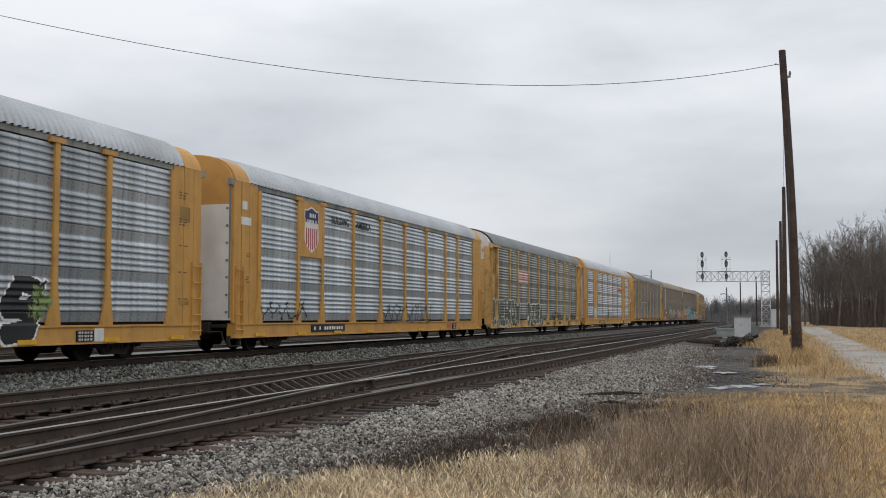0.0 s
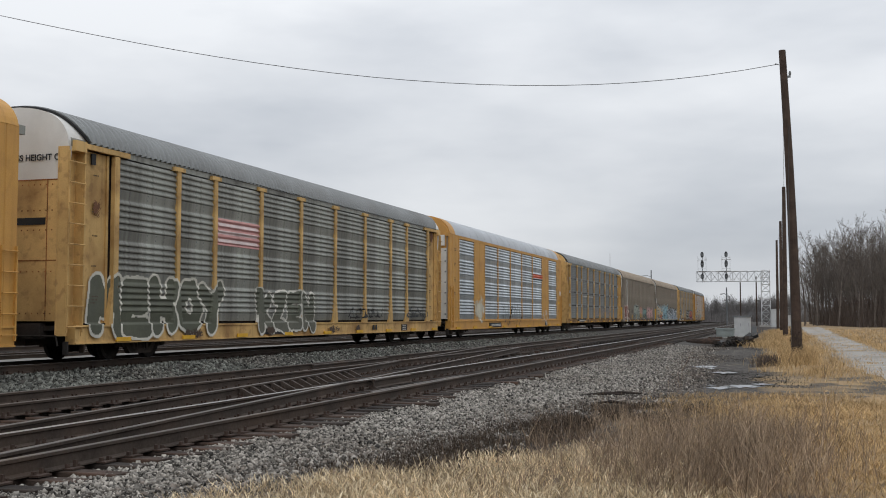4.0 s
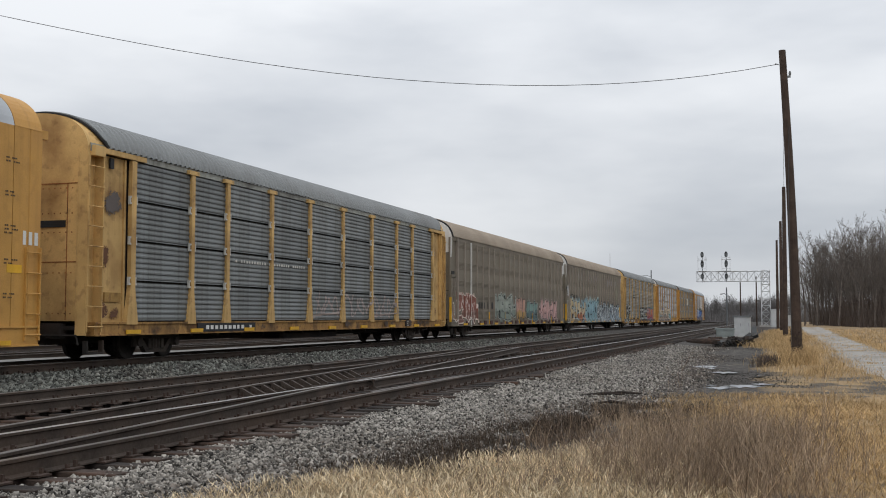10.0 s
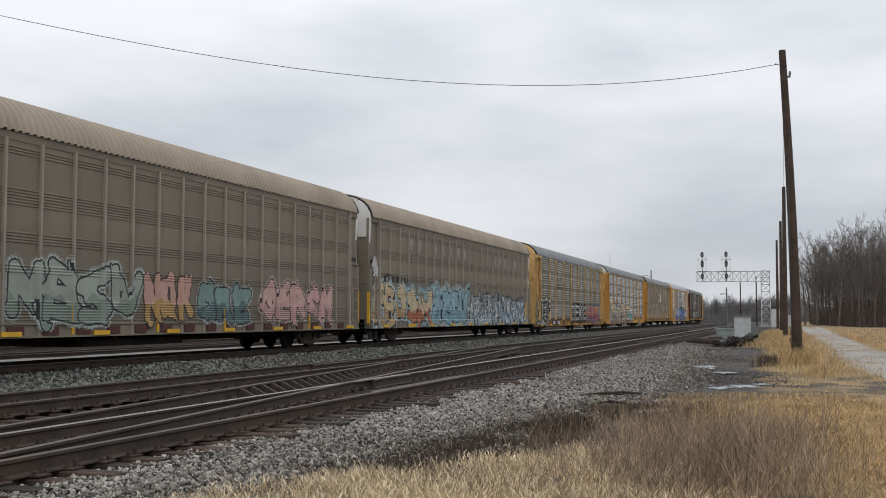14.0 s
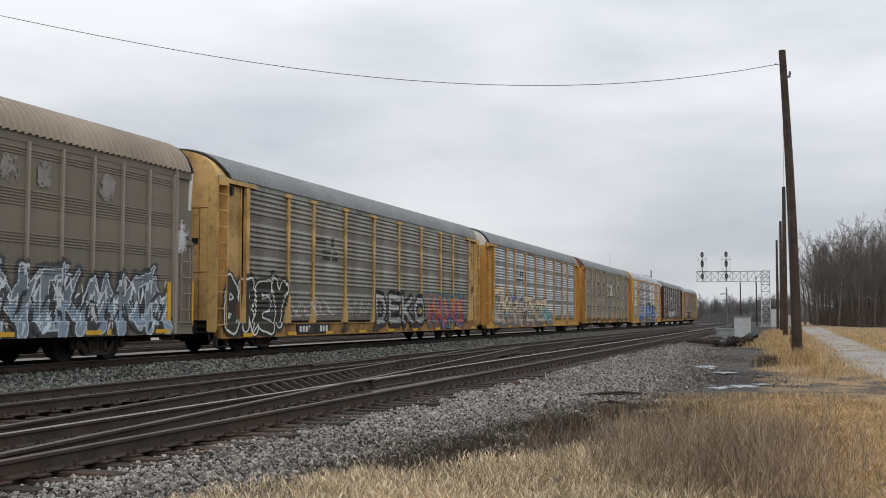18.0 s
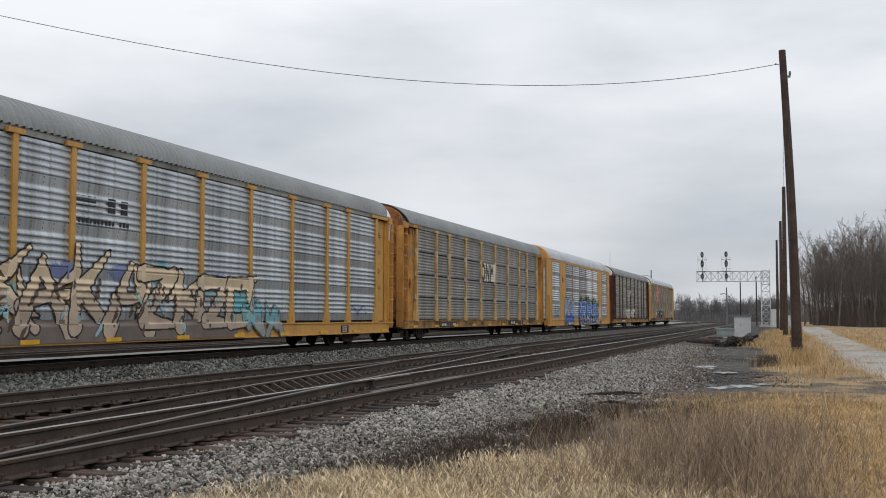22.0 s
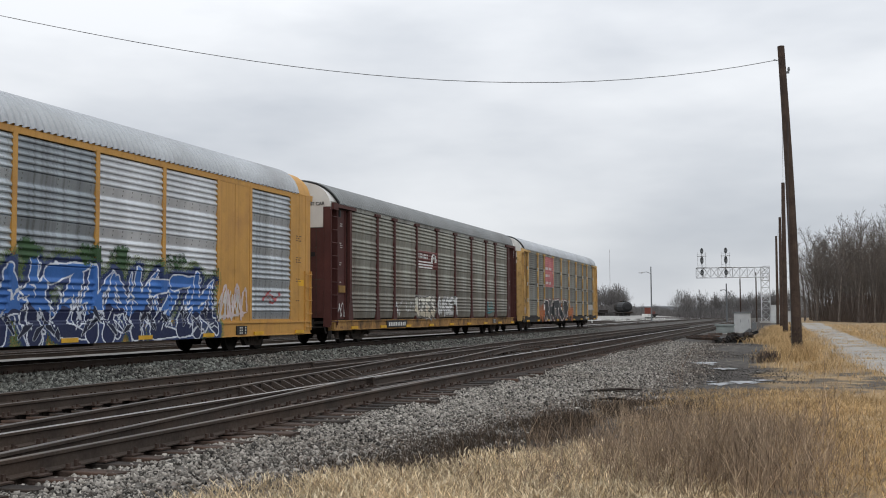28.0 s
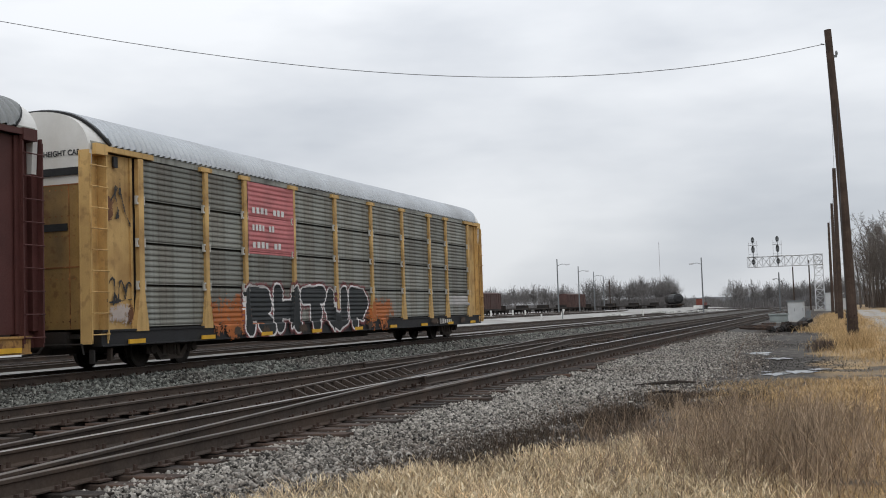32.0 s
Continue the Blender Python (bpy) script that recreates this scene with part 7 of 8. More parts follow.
def far_wood(name, spots, seed, label):
    """Far bare trees, joined."""
    rng = random.Random(seed)
    vs, fs, o = [], [], 0
    base = []
    for i in range(3):
        base.append(tubes(grow(90 + i, 9.0, 1.2, 8, (2, 2), 1), 3, 0.035))
    for x, y, h in spots:
        v, f = base[rng.randrange(3)]
        k = h / 9.0
        a = rng.uniform(0, 6.28)
        c, s = math.cos(a) * k, math.sin(a) * k
        w = np.stack([v[:, 0] * c - v[:, 1] * s + x, v[:, 0] * s + v[:, 1] * c + y, v[:, 2] * k + (0.5 if x < -45 else -0.4)], 1)
        vs.append(w)
        fs.append(f + o)
        o += len(v)
        # fine twigs fill a rounded crown
        n = 380
        g = np.random.RandomState(rng.randrange(9999))
        q = g.normal(size=(n, 3))
        q /= np.linalg.norm(q, axis=1)[:, None]
        c0 = np.array([x, y, w[:, 2].min() + h * 0.58])
        p0 = c0 + q * (g.uniform(0.1, 0.8, (n, 1)) * np.array([0.42, 0.42, 0.42]) * h)
        p1 = p0 + (q * 0.6 + np.array([0, 0, 0.8])) * (h * g.uniform(0.05, 0.22, (n, 1)))
        a = g.uniform(0, np.pi, n)
        sd = np.stack([np.cos(a), np.sin(a), np.zeros(n)], 1) * (h * 0.0032)
        vs.append(np.stack([p0 - sd, p0 + sd, p1 + sd * 0.4, p1 - sd * 0.4], 1).reshape(-1, 3))
        fs.append((np.arange(n) * 4)[:, None] + np.arange(4)[None] + o)
        o += 4 * n
    tagged(new(name, fast_mesh(name, np.concatenate(vs), np.concatenate(fs), M["far_wood"])), label, "wood", kind="stuff")


spots = []
for i in range(60):
    spots.append((trng.uniform(-76, -52), trng.uniform(340, 385), trng.uniform(6.5, 10.8)))
for i in range(40):
    spots.append((trng.uniform(-92, -74), trng.uniform(340, 385), trng.uniform(4.0, 7.0)))
for i in range(40):
    spots.append((trng.uniform(-115, -82), trng.uniform(335, 360), trng.uniform(5.5, 9.0)))
for i in range(45):
    spots.append((trng.uniform(-58, -36), trng.uniform(400, 470), trng.uniform(2.5, 4.5)))
for i in range(110):
    spots.append((trng.uniform(-38, 8), trng.uniform(380, 450), trng.uniform(4.5, 10.0)))
for i in range(80):
    spots.append((trng.uniform(-190, -100), trng.uniform(360, 480), trng.uniform(6, 9.5)))
far_wood("far_wood", spots, 5, "low bare woods behind the yard")
thicket("far_brush", 42000, lambda rs, n: (rs.uniform(-200, 12, n), rs.uniform(385, 480, n)), 3.0, 0.06, 33, "grey brush at the foot of the far woods", M["far_wood"])
thicket("far_brush", 24000, lambda rs, n: (rs.uniform(-88, -50, n), rs.uniform(340, 380, n)), 3.4, 0.05, 34, "grey brush of the copse behind the yard", M["far_wood"])
# added unseen wood belt beyond the lane and behind: darkens reflections, closes the place
bv, bf = [], []
BELT = [(62, 135), (62, 60), (60, -40), (60, -150), (0, -210), (-90, -230), (-160, -150)]
for (ax, ay), (bx, by) in zip(BELT, BELT[1:]):
    for i in range(24):
        u = i / 24
        px, py = ax + (bx - ax) * u, ay + (by - ay) * u
        top = 10 + 3 * noise.noise((px * 0.05, py * 0.05, 1)) + 2.5 * noise.noise((px * 0.4, py * 0.4, 6))
        bv += [(px, py, -0.6), (px, py, top), (px * 1.04, py * 1.04, -0.6)]
n = len(bv) // 3
bf = [f for i in range(n - 1) for f in ((i * 3, i * 3 + 3, i * 3 + 4, i * 3 + 1), (i * 3 + 1, i * 3 + 4, i * 3 + 5, i * 3 + 2))]
tagged(new("backdrop_wood", mesh_of("backdrop_wood", bv, bf, M["far_wood"])), "unseen belt of bare wood, added to darken low reflections on the cars", "backdrop", kind="structure")
# a wooded ridge closes the horizon
hv, hf = [], []
for i in range(181):
    a = math.pi * 2 * i / 180
    r = 1500
    h = 9 + 5 * noise.noise((math.cos(a) * 4, math.sin(a) * 4, 2)) + 3 * noise.noise((math.cos(a) * 25, math.sin(a) * 25, 5))
    hv += [(r * math.cos(a), r * math.sin(a), -2), (r * math.cos(a), r * math.sin(a), h), (r * 1.05 * math.cos(a), r * 1.05 * math.sin(a), -2)]
hf = [f for i in range(180) for f in ((i * 3 + 3, i * 3, i * 3 + 1, i * 3 + 4), (i * 3 + 4, i * 3 + 1, i * 3 + 2, i * 3 + 5))]
# the ridge's pale blue-grey carries the haze of distance in its colour
M["ridge"] = material("hazy_distant_woods", (0.29, 0.3, 0.32), 1.0, var=0.25, scale=0.03, fine=0.3, bump=0)
tagged(new("backdrop_ridge", mesh_of("backdrop_ridge", hv, hf, M["ridge"])), "distant wooded ridge on the horizon", "backdrop", kind="structure")
# ---- poles and the overhead wire ----
def pole(base, top, r0, r1, label, bow=0.0):
    p = tagged(new("utility_pole"), label, "utility pole", "poles along the lane")
    p.location = base
    d = Vector(top) - Vector(base)
    pts = [d * u + Vector((bow * math.sin(math.pi * u), 0, 0)) for u in (0, 0.15, 0.3, 0.45, 0.6, 0.75, 0.9, 1.0)]
    pts[0] = Vector((0, 0, -0.4)) + pts[0]
    part("shaft", Solid().tube(pts, [r0 + (r1 - r0) * u for u in (0, 0.15, 0.3, 0.45, 0.6, 0.75, 0.9, 1.0)], 12), M["wood_pole"], p)
    return p, pts


p1, _ = pole((0.32, 42, -0.38), (0.0, 42, 11.1), 0.19, 0.125, "leaning brown wooden pole with a bracket near its top", 0.06)
part("bracket", Solid().box(0.1, 0.26, -0.05, 0.05, 10.45, 10.52), M["box_dark"], p1, "small dark bracket", pose(-0.3, 0, 0))
part("insulator", Solid().tube([(0.24, 0, 10.52), (0.24, 0, 10.6), (0.24, 0, 10.68)], [0.035, 0.05, 0.03], 8), M["box_dark"], p1, "dark insulator", pose(-0.3, 0, 0))
part("pin", Solid().tube([(-0.15, 0, 10.95), (-0.28, 0, 11.0)], 0.02, 6), M["box_dark"], p1, "", pose(-0.3, 0, 0))
part("ground_wire", Solid().tube([(-0.13, -0.16, 8.6), (-0.19, -0.2, 6.0), (-0.2, -0.22, 3.0), (-0.18, -0.22, 0.3)], 0.012, 5), M["wire"], p1, "thin down-wire")
leaf = Solid()
vine = random.Random(8)
for i in range(90):
    a, z = vine.uniform(0, 6.28), 1.3 * vine.random() ** 1.6
    c, q = Vector((0.2 * math.cos(a) - 0.03 * z, 0.2 * math.sin(a), z)), vine.uniform(0.03, 0.06)
    leaf.prism([c + Vector((-q * math.sin(a), q * math.cos(a), -q)), c + Vector((q * math.sin(a), -q * math.cos(a), -q)), c + Vector((0.03 * math.cos(a), 0.03 * math.sin(a), q))], (0.008 * math.cos(a), 0.008 * math.sin(a), 0))
part("dead_vine", leaf, M["soil_weed"], p1, "withered vine leaves round the foot")["kind"] = "stuff"
pole((-0.15, 87, -0.4), (-0.08, 87, 11.14), 0.2, 0.13, "brown wooden pole in dry grass")
pole((-0.55, 118, -0.4), (-0.5, 118, 11.1), 0.2, 0.13, "brown wooden pole in dry grass")
pole((-1.15, 147, -0.4), (-1.13, 147, 11.1), 0.2, 0.13, "brown wooden pole in dry grass")
pole((-30.9, 30.2, -0.3), (-30.9, 30.2, 13.1), 0.22, 0.14, "tall wooden pole across the tracks")
WIRE = (10.595, -0.21703, 0.014038, -0.0001465)
wire = Solid()
wpts = []
for i in range(25):
    u = 30.75 * i / 24
    wpts.append((-0.14 - u, 42 - 0.382 * u, WIRE[0] + WIRE[1] * u + WIRE[2] * u * u + WIRE[3] * u ** 3))
wire.tube(wpts, 0.012, 6)
tagged(new("overhead_wire", wire.mesh("overhead_wire", M["wire"])), "dark overhead wire sagging across the tracks", "wire")
w2 = Solid()
for (xa, ya, za), (xb, yb, zb) in (((0.0, 42, 10.7), (-0.08, 87, 10.9)), ((-0.08, 87, 10.9), (-0.5, 118, 10.9)), ((-0.5, 118, 10.9), (-1.13, 147, 10.9))):
    w2.tube([(xa + (xb - xa) * u, ya + (yb - ya) * u, za + (zb - za) * u - 2.2 * u * (1 - u)) for u in (0, 0.2, 0.4, 0.6, 0.8, 1)], 0.008, 4)
tagged(new("overhead_wire", w2.mesh("overhead_wire", M["wire"])), "thin wire from pole to pole along the lane", "wire")


# ---- signal gantry ----
def lattice(s, a, b, w, n, r=0.05, axis=0):
    """A square truss from a to b, w wide."""
    a, b = Vector(a), Vector(b)
    d = (b - a).normalized()
    u = Vector((0, 1, 0))
    v = d.cross(u).normalized()
    cor = [(u * i + v * j) * (w / 2) for i, j in ((-1, -1), (1, -1), (1, 1), (-1, 1))]
    for c in cor:
        s.tube([a + c, b + c], r, 4)
    for i in range(n + 1):
        p = a + (b - a) * (i / n)
        for k in range(4):
            s.tube([p + cor[k], p + cor[(k + 1) % 4]], r * 0.6, 4)
            if i < n:
                q = a + (b - a) * ((i + 1) / n)
                s.tube([p + cor[k], q + cor[(k + 1) % 4]], r * 0.5, 4)
                s.tube([p + cor[(k + 1) % 4], q + cor[k]], r * 0.5, 4)
    return s


gantry = tagged(new("signal_gantry"), "silver lattice signal bridge reaching over the tracks", "signal gantry")
part("mast", lattice(Solid(), (-3.3, 187, -0.4), (-3.3, 187, 8.9), 1.35, 8, 0.06), M["steel"], gantry, "lattice mast")
part("boom", lattice(Solid(), (-2.6, 187, 7.95), (-14.3, 187, 7.95), 1.65, 10, 0.055), M["steel"], gantry, "lattice boom")
part("walkway", Solid().box(-14.3, -4.0, 186.0, 186.6, 7.05, 7.1), M["steel"], gantry)
part("footing", Solid().box(-4.3, -2.3, 186.0, 188.0, -0.6, -0.05), M["concrete"], gantry)
for x in (-13.3, -9.45):
    head = new("signal_head")
    head.parent = gantry
    head.location = (x, 186.1, 0)
    part("signal_post", Solid().tube([(0, 0.3, 7.0), (0, 0.3, 12.0)], 0.07, 6), M["box_dark"], head)
    for z, hgt in ((11.55, 1.0), (10.0, 1.3), (7.95, 0.95)):
        s = Solid()
        s.prism([(0.28 * math.cos(a), 0, z + hgt / 2 * math.sin(a)) for a in [2 * math.pi * i / 16 for i in range(16)]], (0, 0.08, 0))
        for q in (-0.28, 0.28):
            s.tube([(0, -0.3, z + q), (0, 0, z + q)], 0.14, 8)
        part("signal_lamp", s, M["box_dark"], head, "dark oval target with hooded lamps")
        for q in (-0.28, 0.28):
            part("lens", Solid().tube([(0, -0.31, z + q), (0, -0.3, z + q)], 0.11, 8), M["black"], head)
    for z in (9.2, 10.7, 11.0):
        pts = [(-0.65, 0.5, z), (-0.65, -0.5, z), (0.65, -0.5, z), (0.65, 0.5, z)]
        part("railing", Solid().tube(pts, 0.03, 4), M["steel"], head)
    for a in (-0.65, 0.65):
        part("upright", Solid().tube([(a, -0.5, 7.1), (a, -0.5, 11.3)], 0.03, 4), M["steel"], head)
    for z in (8.78, 10.66):
        part("platform", Solid().box(-0.75, 0.75, -0.6, 0.5, z, z + 0.05), M["steel"], head)


def cabinet(name, x0, x1, y0, y1, z1, mat, label, roof=None, doors=2, base=-0.42):
    c = tagged(new(name), label, "equipment cabinet")
    part("body", Solid().box(x0, x1, y0, y1, base, z1, 0.03), mat, c)
    part("roof", Solid().box(x0 - 0.1, x1 + 0.1, y0 - 0.1, y1 + 0.1, z1, z1 + 0.1, 0.04), roof or mat, c)
    w = (x1 - x0) / doors
    for i in range(doors):
        d = part("door", Solid().box(x0 + i * w + 0.05, x0 + (i + 1) * w - 0.05, y0 - 0.035, y0, base + 0.25, z1 - 0.1), mat, c)
        part("handle", Solid().box(x0 + (i + 0.8) * w, x0 + (i + 0.84) * w, y0 - 0.07, y0 - 0.03, base + 0.9, base + 1.15), M["box_dark"], d)
    part("plinth", Solid().box(x0 - 0.08, x1 + 0.08, y0 - 0.08, y1 + 0.08, base - 0.2, base + 0.12), M["concrete"], c)
    return c


M["box_mid"] = material("grey_green_paint", (0.27, 0.30, 0.29), 0.6, 0.1, var=0.12, scale=2)
cabinet("signal_cabinet", -4.1, -2.85, 91.5, 92.9, 1.25, M["box_grey"], "pale grey signal cabinet beside the track", M["box_dark"])
cabinet("battery_box", -5.25, -3.95, 87.0, 88.0, 0.28, M["box_mid"], "low grey-green battery box in front of the cabinet", M["box_mid"], 1)
cabinet("relay_house", -2.5, -0.9, 184, 187, 2.4, M["box_grey"], "white metal relay house under the gantry", M["box_grey"])
cabinet("relay_house", -0.1, 1.2, 205, 207, 1.5, M["box_grey"], "small white equipment box behind the poles", M["box_grey"], 1)
cp = tagged(new("signal_post"), "short dark post beside the cabinet", "post")
part("shaft", Solid().tube([(0, 0, -0.3), (0, 0, 1.0)], 0.05, 6), M["box_dark"], cp)
part("case", Solid().box(-0.18, 0.18, -0.1, 0.1, 0.3, 0.85), M["box_dark"], cp)
cp.location = (-2.55, 91.2, -0.38)


# ---- heap of old timber and rubble ----
rng = random.Random(15)
for i in range(16):
    log = tagged(new("old_timber"), "broken dark timber in a scrap heap", "timber", "scrap heap by the cabinet")
    ln = rng.uniform(0.7, 1.7)
    s = Solid().box(-ln / 2, ln / 2, -0.11, 0.11, -0.09, 0.09)
    s.v = [(x + rng.uniform(-0.06, 0.06), y + rng.uniform(-0.03, 0.03), z + rng.uniform(-0.03, 0.03)) for x, y, z in s.v]
    part("beam", s, rng.choice((M["tie"], M["black"], M["tie"])), log)
    t = i / 15
    log.matrix_basis = pose(-3.6 + 1.7 * t + rng.uniform(-0.3, 0.3), 62 + 4 * t + rng.uniform(-0.5, 0.5), -0.3 + rng.uniform(0, 0.42) * (1 - abs(t - 0.6)), rng.uniform(-25, 25), rng.uniform(-20, 20), rng.uniform(0, 180))
x = rs.normal(-2.8, 0.5, 900)
y = 64 + (x + 2.8) * 2 + rs.normal(0, 0.8, 900)
stones("rubble", np.stack([x, y, -0.36 + 0.42 * np.exp(-((x + 2.8) / 0.5) ** 2) * rs.uniform(0, 1, 900)], 1), 0.05, 0.14, 44, "dark rubble of the scrap heap", M["underframe"])
for x0, y0, a in ((-5.1, 70, 20), (-5.3, 74, 60), (-4.6, 66, -30), (-4.9, 80, 75)):
    tim = tagged(new("loose_tie"), "discarded grey railway tie on the ballast", "timber", "loose ties")
    part("beam", tie_mesh(-1.25, 1.25, True), None, tim)
    tim.matrix_basis = pose(x0, y0, -0.16, 0, 0, a)
for x0, y0, a, ln in ((-3.1, 20.3, 10, 0.5), (-3.6, 22.4, 24, 0.9), (-3.3, 22.9, 15, 0.8)):
    st = tagged(new("stick"), "dark broken stick lying on the stones", "stick", "sticks on the ballast")
    part("branch", Solid().tube([(-ln / 2, 0, 0), (0, 0.04, 0.02), (ln / 2, 0, 0.0)], [0.02, 0.03, 0.015], 5), M["tie"], st)
    st.matrix_basis = pose(x0, y0, -0.33, 0, 0, a)


# ---- yard: lamps, standing cars ----
def yard_lamp(x, y, h, arm, z0=0.55):
    p = tagged(new("street_lamp"), "grey yard lamp pole with a short arm", "street lamp", "yard lamps")
    part("shaft", Solid().tube([(0, 0, -0.5), (0, 0, h)], [0.16, 0.1], 8), M["box_dark"], p)
    part("arm", Solid().tube([(0, 0, h - 1.3), (arm * 0.8, 0, h - 1.0), (arm * 1.6, 0, h - 1.05)], 0.05, 5), M["box_dark"], p)
    part("lamp_head", Solid().box(arm * 2.3 if arm < 0 else 1.5 * arm, arm * 1.5 if arm < 0 else 2.3 * arm, -0.2, 0.2, h - 1.25, h - 1.02, 0.05), M["steel"], p)
    p.location = (x, y, z0)


for x, y, h in ((-49, 197, 10), (-54, 236, 10), (-59, 275, 10), (-65, 316, 10)):
    yard_lamp(x, y, h, 1)
yard_lamp(-24.7, 212, 10.3, -1, -0.1)
yard_lamp(-9.65, 190, 6.6, -0.45, -0.4)
for x, y, h in ((-7.8, 200, 7.7), (-5.1, 200, 8.7), (-60, 300, 8.5)):
    p = tagged(new("utility_pole"), "slim far wooden pole", "utility pole", "far poles")
    part("shaft", Solid().tube([(0, 0, -0.5), (0, 0, h)], [0.14, 0.1], 7), M["wood_pole"], p)
    p.location = (x, y, -0.35 if x > -40 else 0.55)
mast = tagged(new("radio_mast"), "thin distant radio mast", "mast")
part("shaft", Solid().tube([(0, 0, 0), (0, 0, 34)], [0.2, 0.12], 5), M["steel"], mast)
mast.location = (-86, 560, 0)


def running_gear(c, ln):
    for e in (-1, 1):
        s = Solid()
        for dy in (-0.9, 0.9):
            for x in (-0.75, 0.75):
                s.tube([(x - 0.07, e * (ln / 2 - 2) + dy, 0.45), (x + 0.07, e * (ln / 2 - 2) + dy, 0.45)], 0.45, 12)
        s.box(-1.0, 1.0, e * (ln / 2 - 2) - 1.2, e * (ln / 2 - 2) + 1.2, 0.45, 0.8)
        part("truck", s, M["underframe"], c)


def standing_car(kind, x, y, heading, ln, mat, label):
    c = tagged(new(kind), label, "freight car", "standing cars in the yard")
    running_gear(c, ln)
    part("deck", Solid().box(-1.45, 1.45, -ln / 2, ln / 2, 0.8, 1.15), M["underframe"], c)
    if kind == "boxcar":
        part("body", Solid().box(-1.45, 1.45, -ln / 2, ln / 2, 1.15, 4.3, 0.05), mat, c)
        part("roof", Solid().prism([(-1.5, -ln / 2, 4.3), (1.5, -ln / 2, 4.3), (0.3, -ln / 2, 4.6), (-0.3, -ln / 2, 4.6)], (0, ln, 0)), mat, c)
        part("door", Solid().box(1.45, 1.52, -1.4, 1.4, 1.2, 4.1), mat, c)
        rib = Solid()
        for i in range(9):
            rib.box(1.45, 1.5, -ln / 2 + 0.3 + i * (ln - 0.6) / 8, -ln / 2 + 0.4 + i * (ln - 0.6) / 8, 1.15, 4.3)
        part("ribs", rib, mat, c)
    elif kind == "tank_car":
        n = 14
        pts = [(0, -ln / 2, 2.6), (0, -ln / 2 + 0.5, 2.6), (0, ln / 2 - 0.5, 2.6), (0, ln / 2, 2.6)]
        part("tank", Solid().tube(pts, [0.8, 1.45, 1.45, 0.8], n), mat, c)
        part("dome", Solid().tube([(0, 0, 3.9), (0, 0, 4.4)], 0.5, 10), mat, c)
    elif kind == "hopper_car":
        part("body", Solid().prism([(-1.5, -ln / 2, 2.0), (1.5, -ln / 2, 2.0), (1.5, -ln / 2, 4.2), (0.8, -ln / 2, 4.6), (-0.8, -ln / 2, 4.6), (-1.5, -ln / 2, 4.2)], (0, ln, 0)), mat, c)
        part("chute", Solid().prism([(-0.5, -ln / 3, 0.6), (0.5, -ln / 3, 0.6), (1.4, -ln / 3, 2.0), (-1.4, -ln / 3, 2.0)], (0, ln * 0.66, 0)), mat, c)
    elif kind == "flat_car":
        for e in (-ln / 2, ln / 2 - 0.1):
            part("bulkhead", Solid().box(-1.4, 1.4, e, e + 0.1, 1.15, 1.8), M["underframe"], c)
    elif kind == "locomotive":
        part("hood", Solid().box(-0.8, 0.8, -ln / 2 + 2.4, ln / 2 - 0.6, 1.0, 1.9, 0.15), mat, c)
        part("cab", Solid().box(-0.9, 0.9, -ln / 2 + 0.6, -ln / 2 + 2.4, 1.0, 2.9, 0.1), M["orange"], c)
        part("pilot", Solid().box(-1.4, 1.4, -ln / 2 - 0.2, -ln / 2 + 0.3, 0.3, 1.2), WHITE, c)
    c.matrix_basis = pose(x, y, 0.6 if x < -40 else -0.05, 0, 0, heading)


HEAD = -9.0
for i in range(9):
    y = 200 + i * 15.2
    x = np.interp(y, [195, 273, 325], [-69.8, -65.8, -53.5])
    turn = -2.9 if y < 266 else -13.3
    if i in (1, 5):
        standing_car("boxcar", x, y, turn, 10, M["red_brown"], "oxide-brown boxcar standing in the yard" if i == 1 else "weathered brown boxcar in the yard")
    else:
        standing_car("flat_car", x, y, turn, 14.8, M["underframe"], "empty dark flat car in the yard")
standing_car("boxcar", -79.0, 240, HEAD, 10, M["underframe"], "dark brown boxcar on the next yard track")
standing_car("tank_car", -44.8, 318, 20, 9, M["black"], "black tank car in the far yard")
standing_car("tank_car", -47.5, 331, 22, 9, M["underframe"], "dark tank car in the far yard")
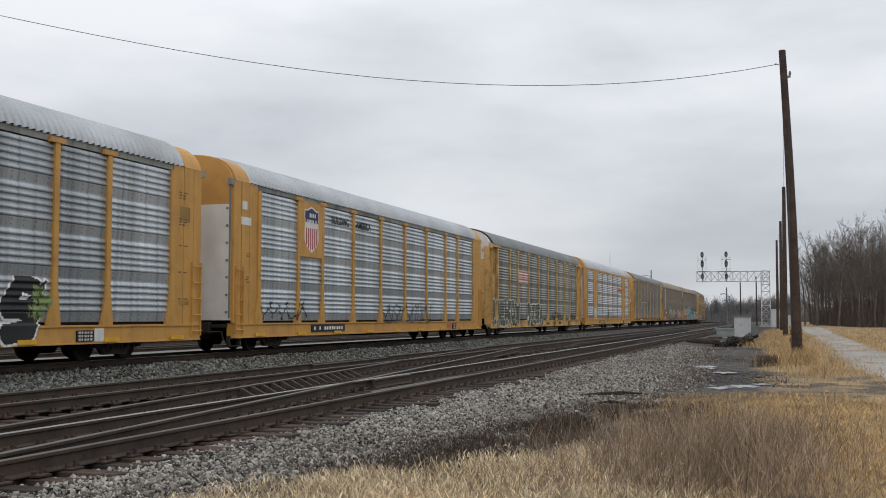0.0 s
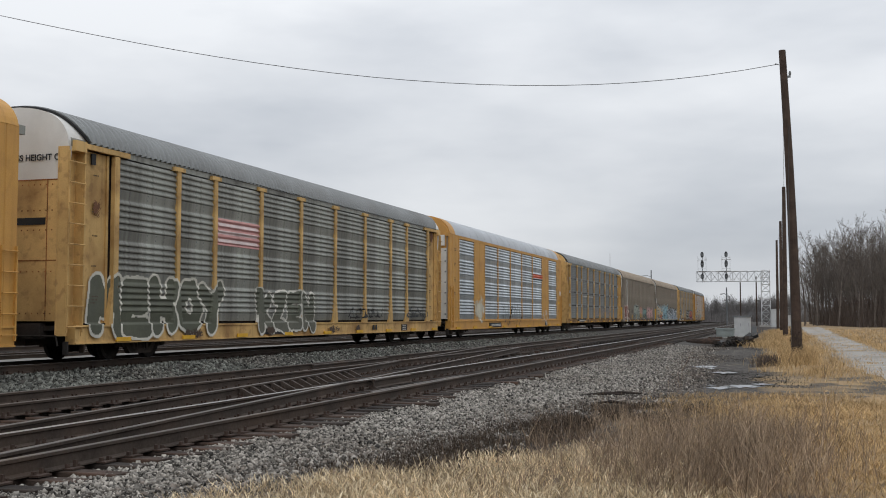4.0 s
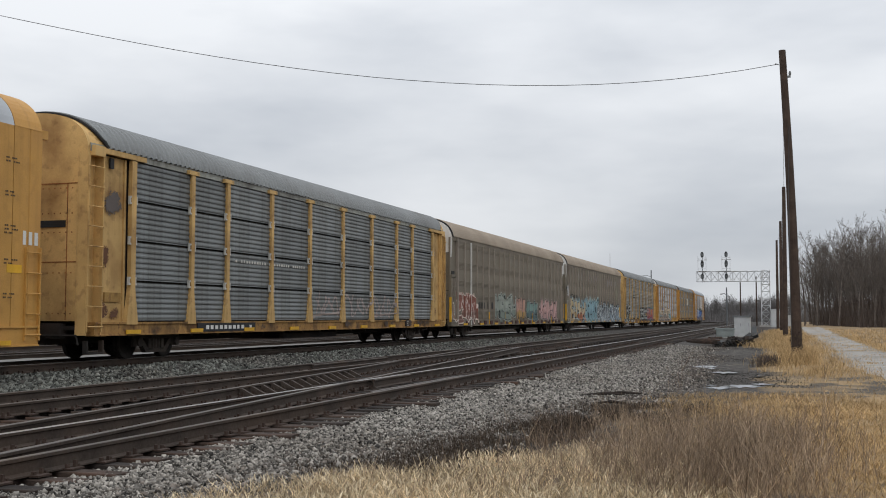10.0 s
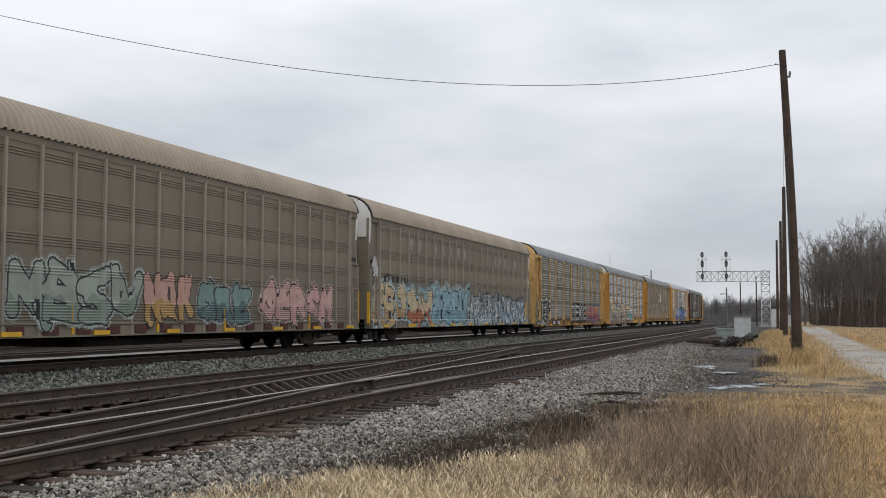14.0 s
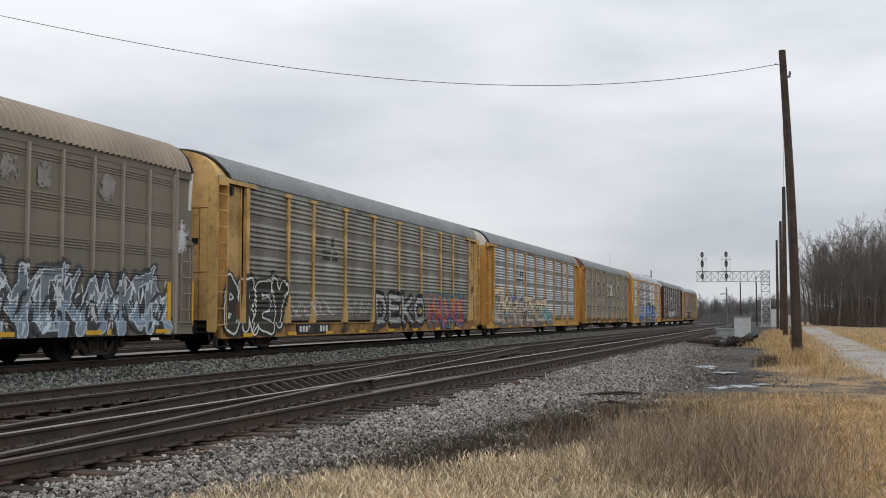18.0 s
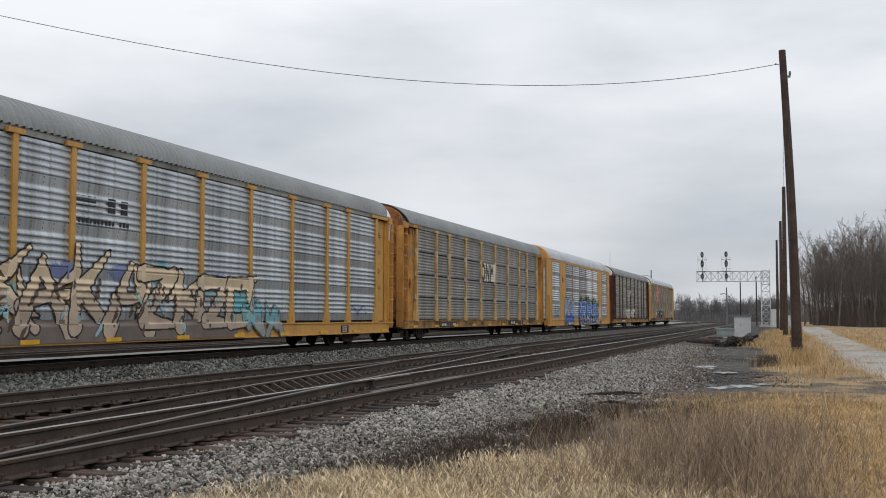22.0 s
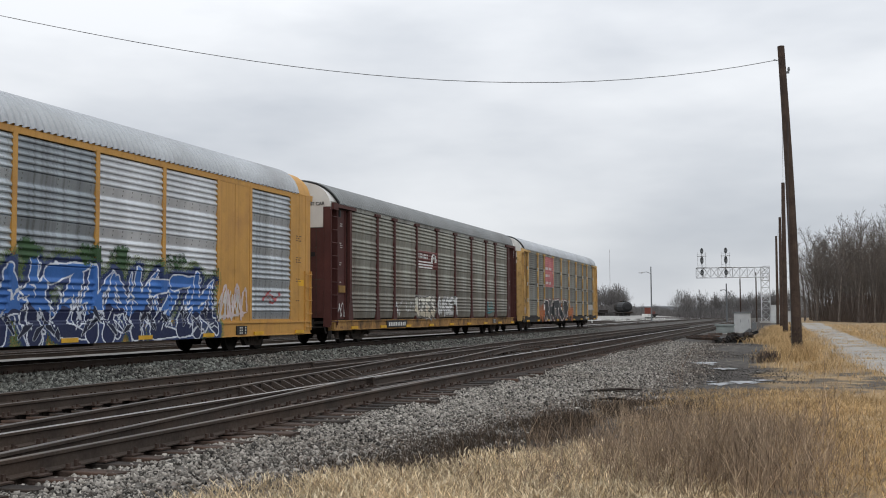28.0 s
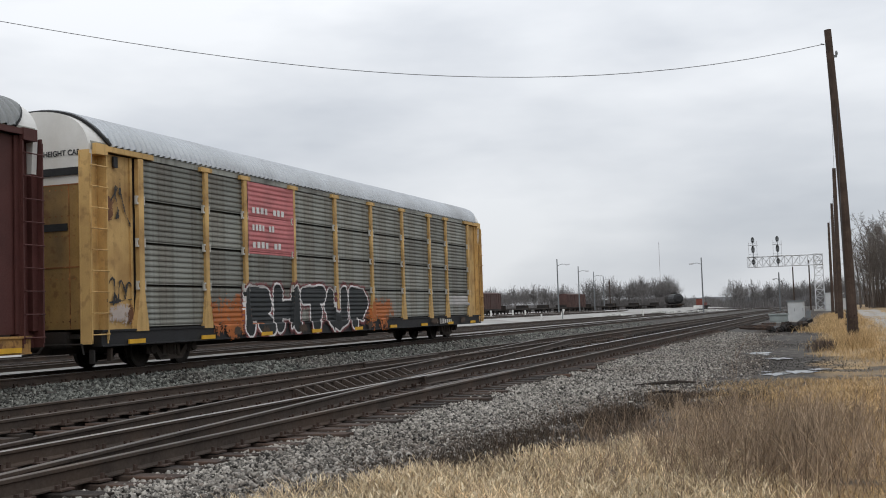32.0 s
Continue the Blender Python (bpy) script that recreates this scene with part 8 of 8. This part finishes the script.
standing_car("locomotive", -35.8, 304, HEAD, 6, M["orange"], "small orange yard locomotive")
for x, y, h in ((-46, 146, 0.9), (-44, 150, 0.9), (-45, 160, 0.8), (-30, 176, 0.9), (-34, 128, 0.9)):
    m = tagged(new("marker_post"), "short white marker post in the yard", "marker post", "yard markers")
    part("post", Solid().box(-0.09, 0.09, -0.05, 0.05, -0.3, h), M["white"], m)
    m.location = (x, y, 0.5 if x < -40 else -0.15)
heap = np.random.RandomState(61)
for i, (hx, hy, r) in enumerate(((-33, 168, 2.2), (-38.5, 182, 2.6), (-29.5, 205, 2.4), (-35, 226, 3.0), (-27, 240, 2.6), (-41, 205, 2.0))):
    n = 700
    px, py = heap.normal(0, r * 0.6, n), heap.normal(0, 1.2, n)
    pz = np.exp(-(px / r) ** 2 - (py / 1.6) ** 2) * 0.45 * heap.uniform(0, 1, n)
    stones("gravel_heap", np.stack([hx + px, hy + py, bed_z(hx) + 0.02 + pz], 1), 0.06, 0.16, 610 + i, "low heap of pale gravel between the yard tracks", M["pale_stone"])
sw = tagged(new("switch_stand"), "switch stand with a striped target", "switch stand")
part("stand", Solid().tube([(0, 0, -0.2), (0, 0, 1.2)], 0.06, 6), M["box_dark"], sw)
part("target", Solid().prism([(-0.3, 0, 0.5), (0.0, 0, 0.4), (0.35, 0, 1.3), (0.05, 0, 1.4)], (0, 0.03, 0)), M["white"], sw)
sw.location = (-36.8, 150, -0.1)
# ---- what moves ----
def car_pose(s):
    (x0, y0, _), (x1, y1, _) = lane(X3, s - 10.05), lane(X3, s + 10.05)
    return pose((x0 + x1) / 2, (y0 + y1) / 2, Z3, 0, 0, math.degrees(math.atan2(-(x1 - x0), y1 - y0)))


def motions():
    for car, s in cars:
        walk(car, [(t / 2, car_pose(s - travel(t / 2))) for t in range(65)])
    # the wheels roll: one radian for each radius of way
    for wheel, dy in WHEELS:
        walk(wheel, [(i / 30, pose(0, dy, 0.42, math.degrees(travel(i / 30) / 0.42))) for i in range(961)])


motions()
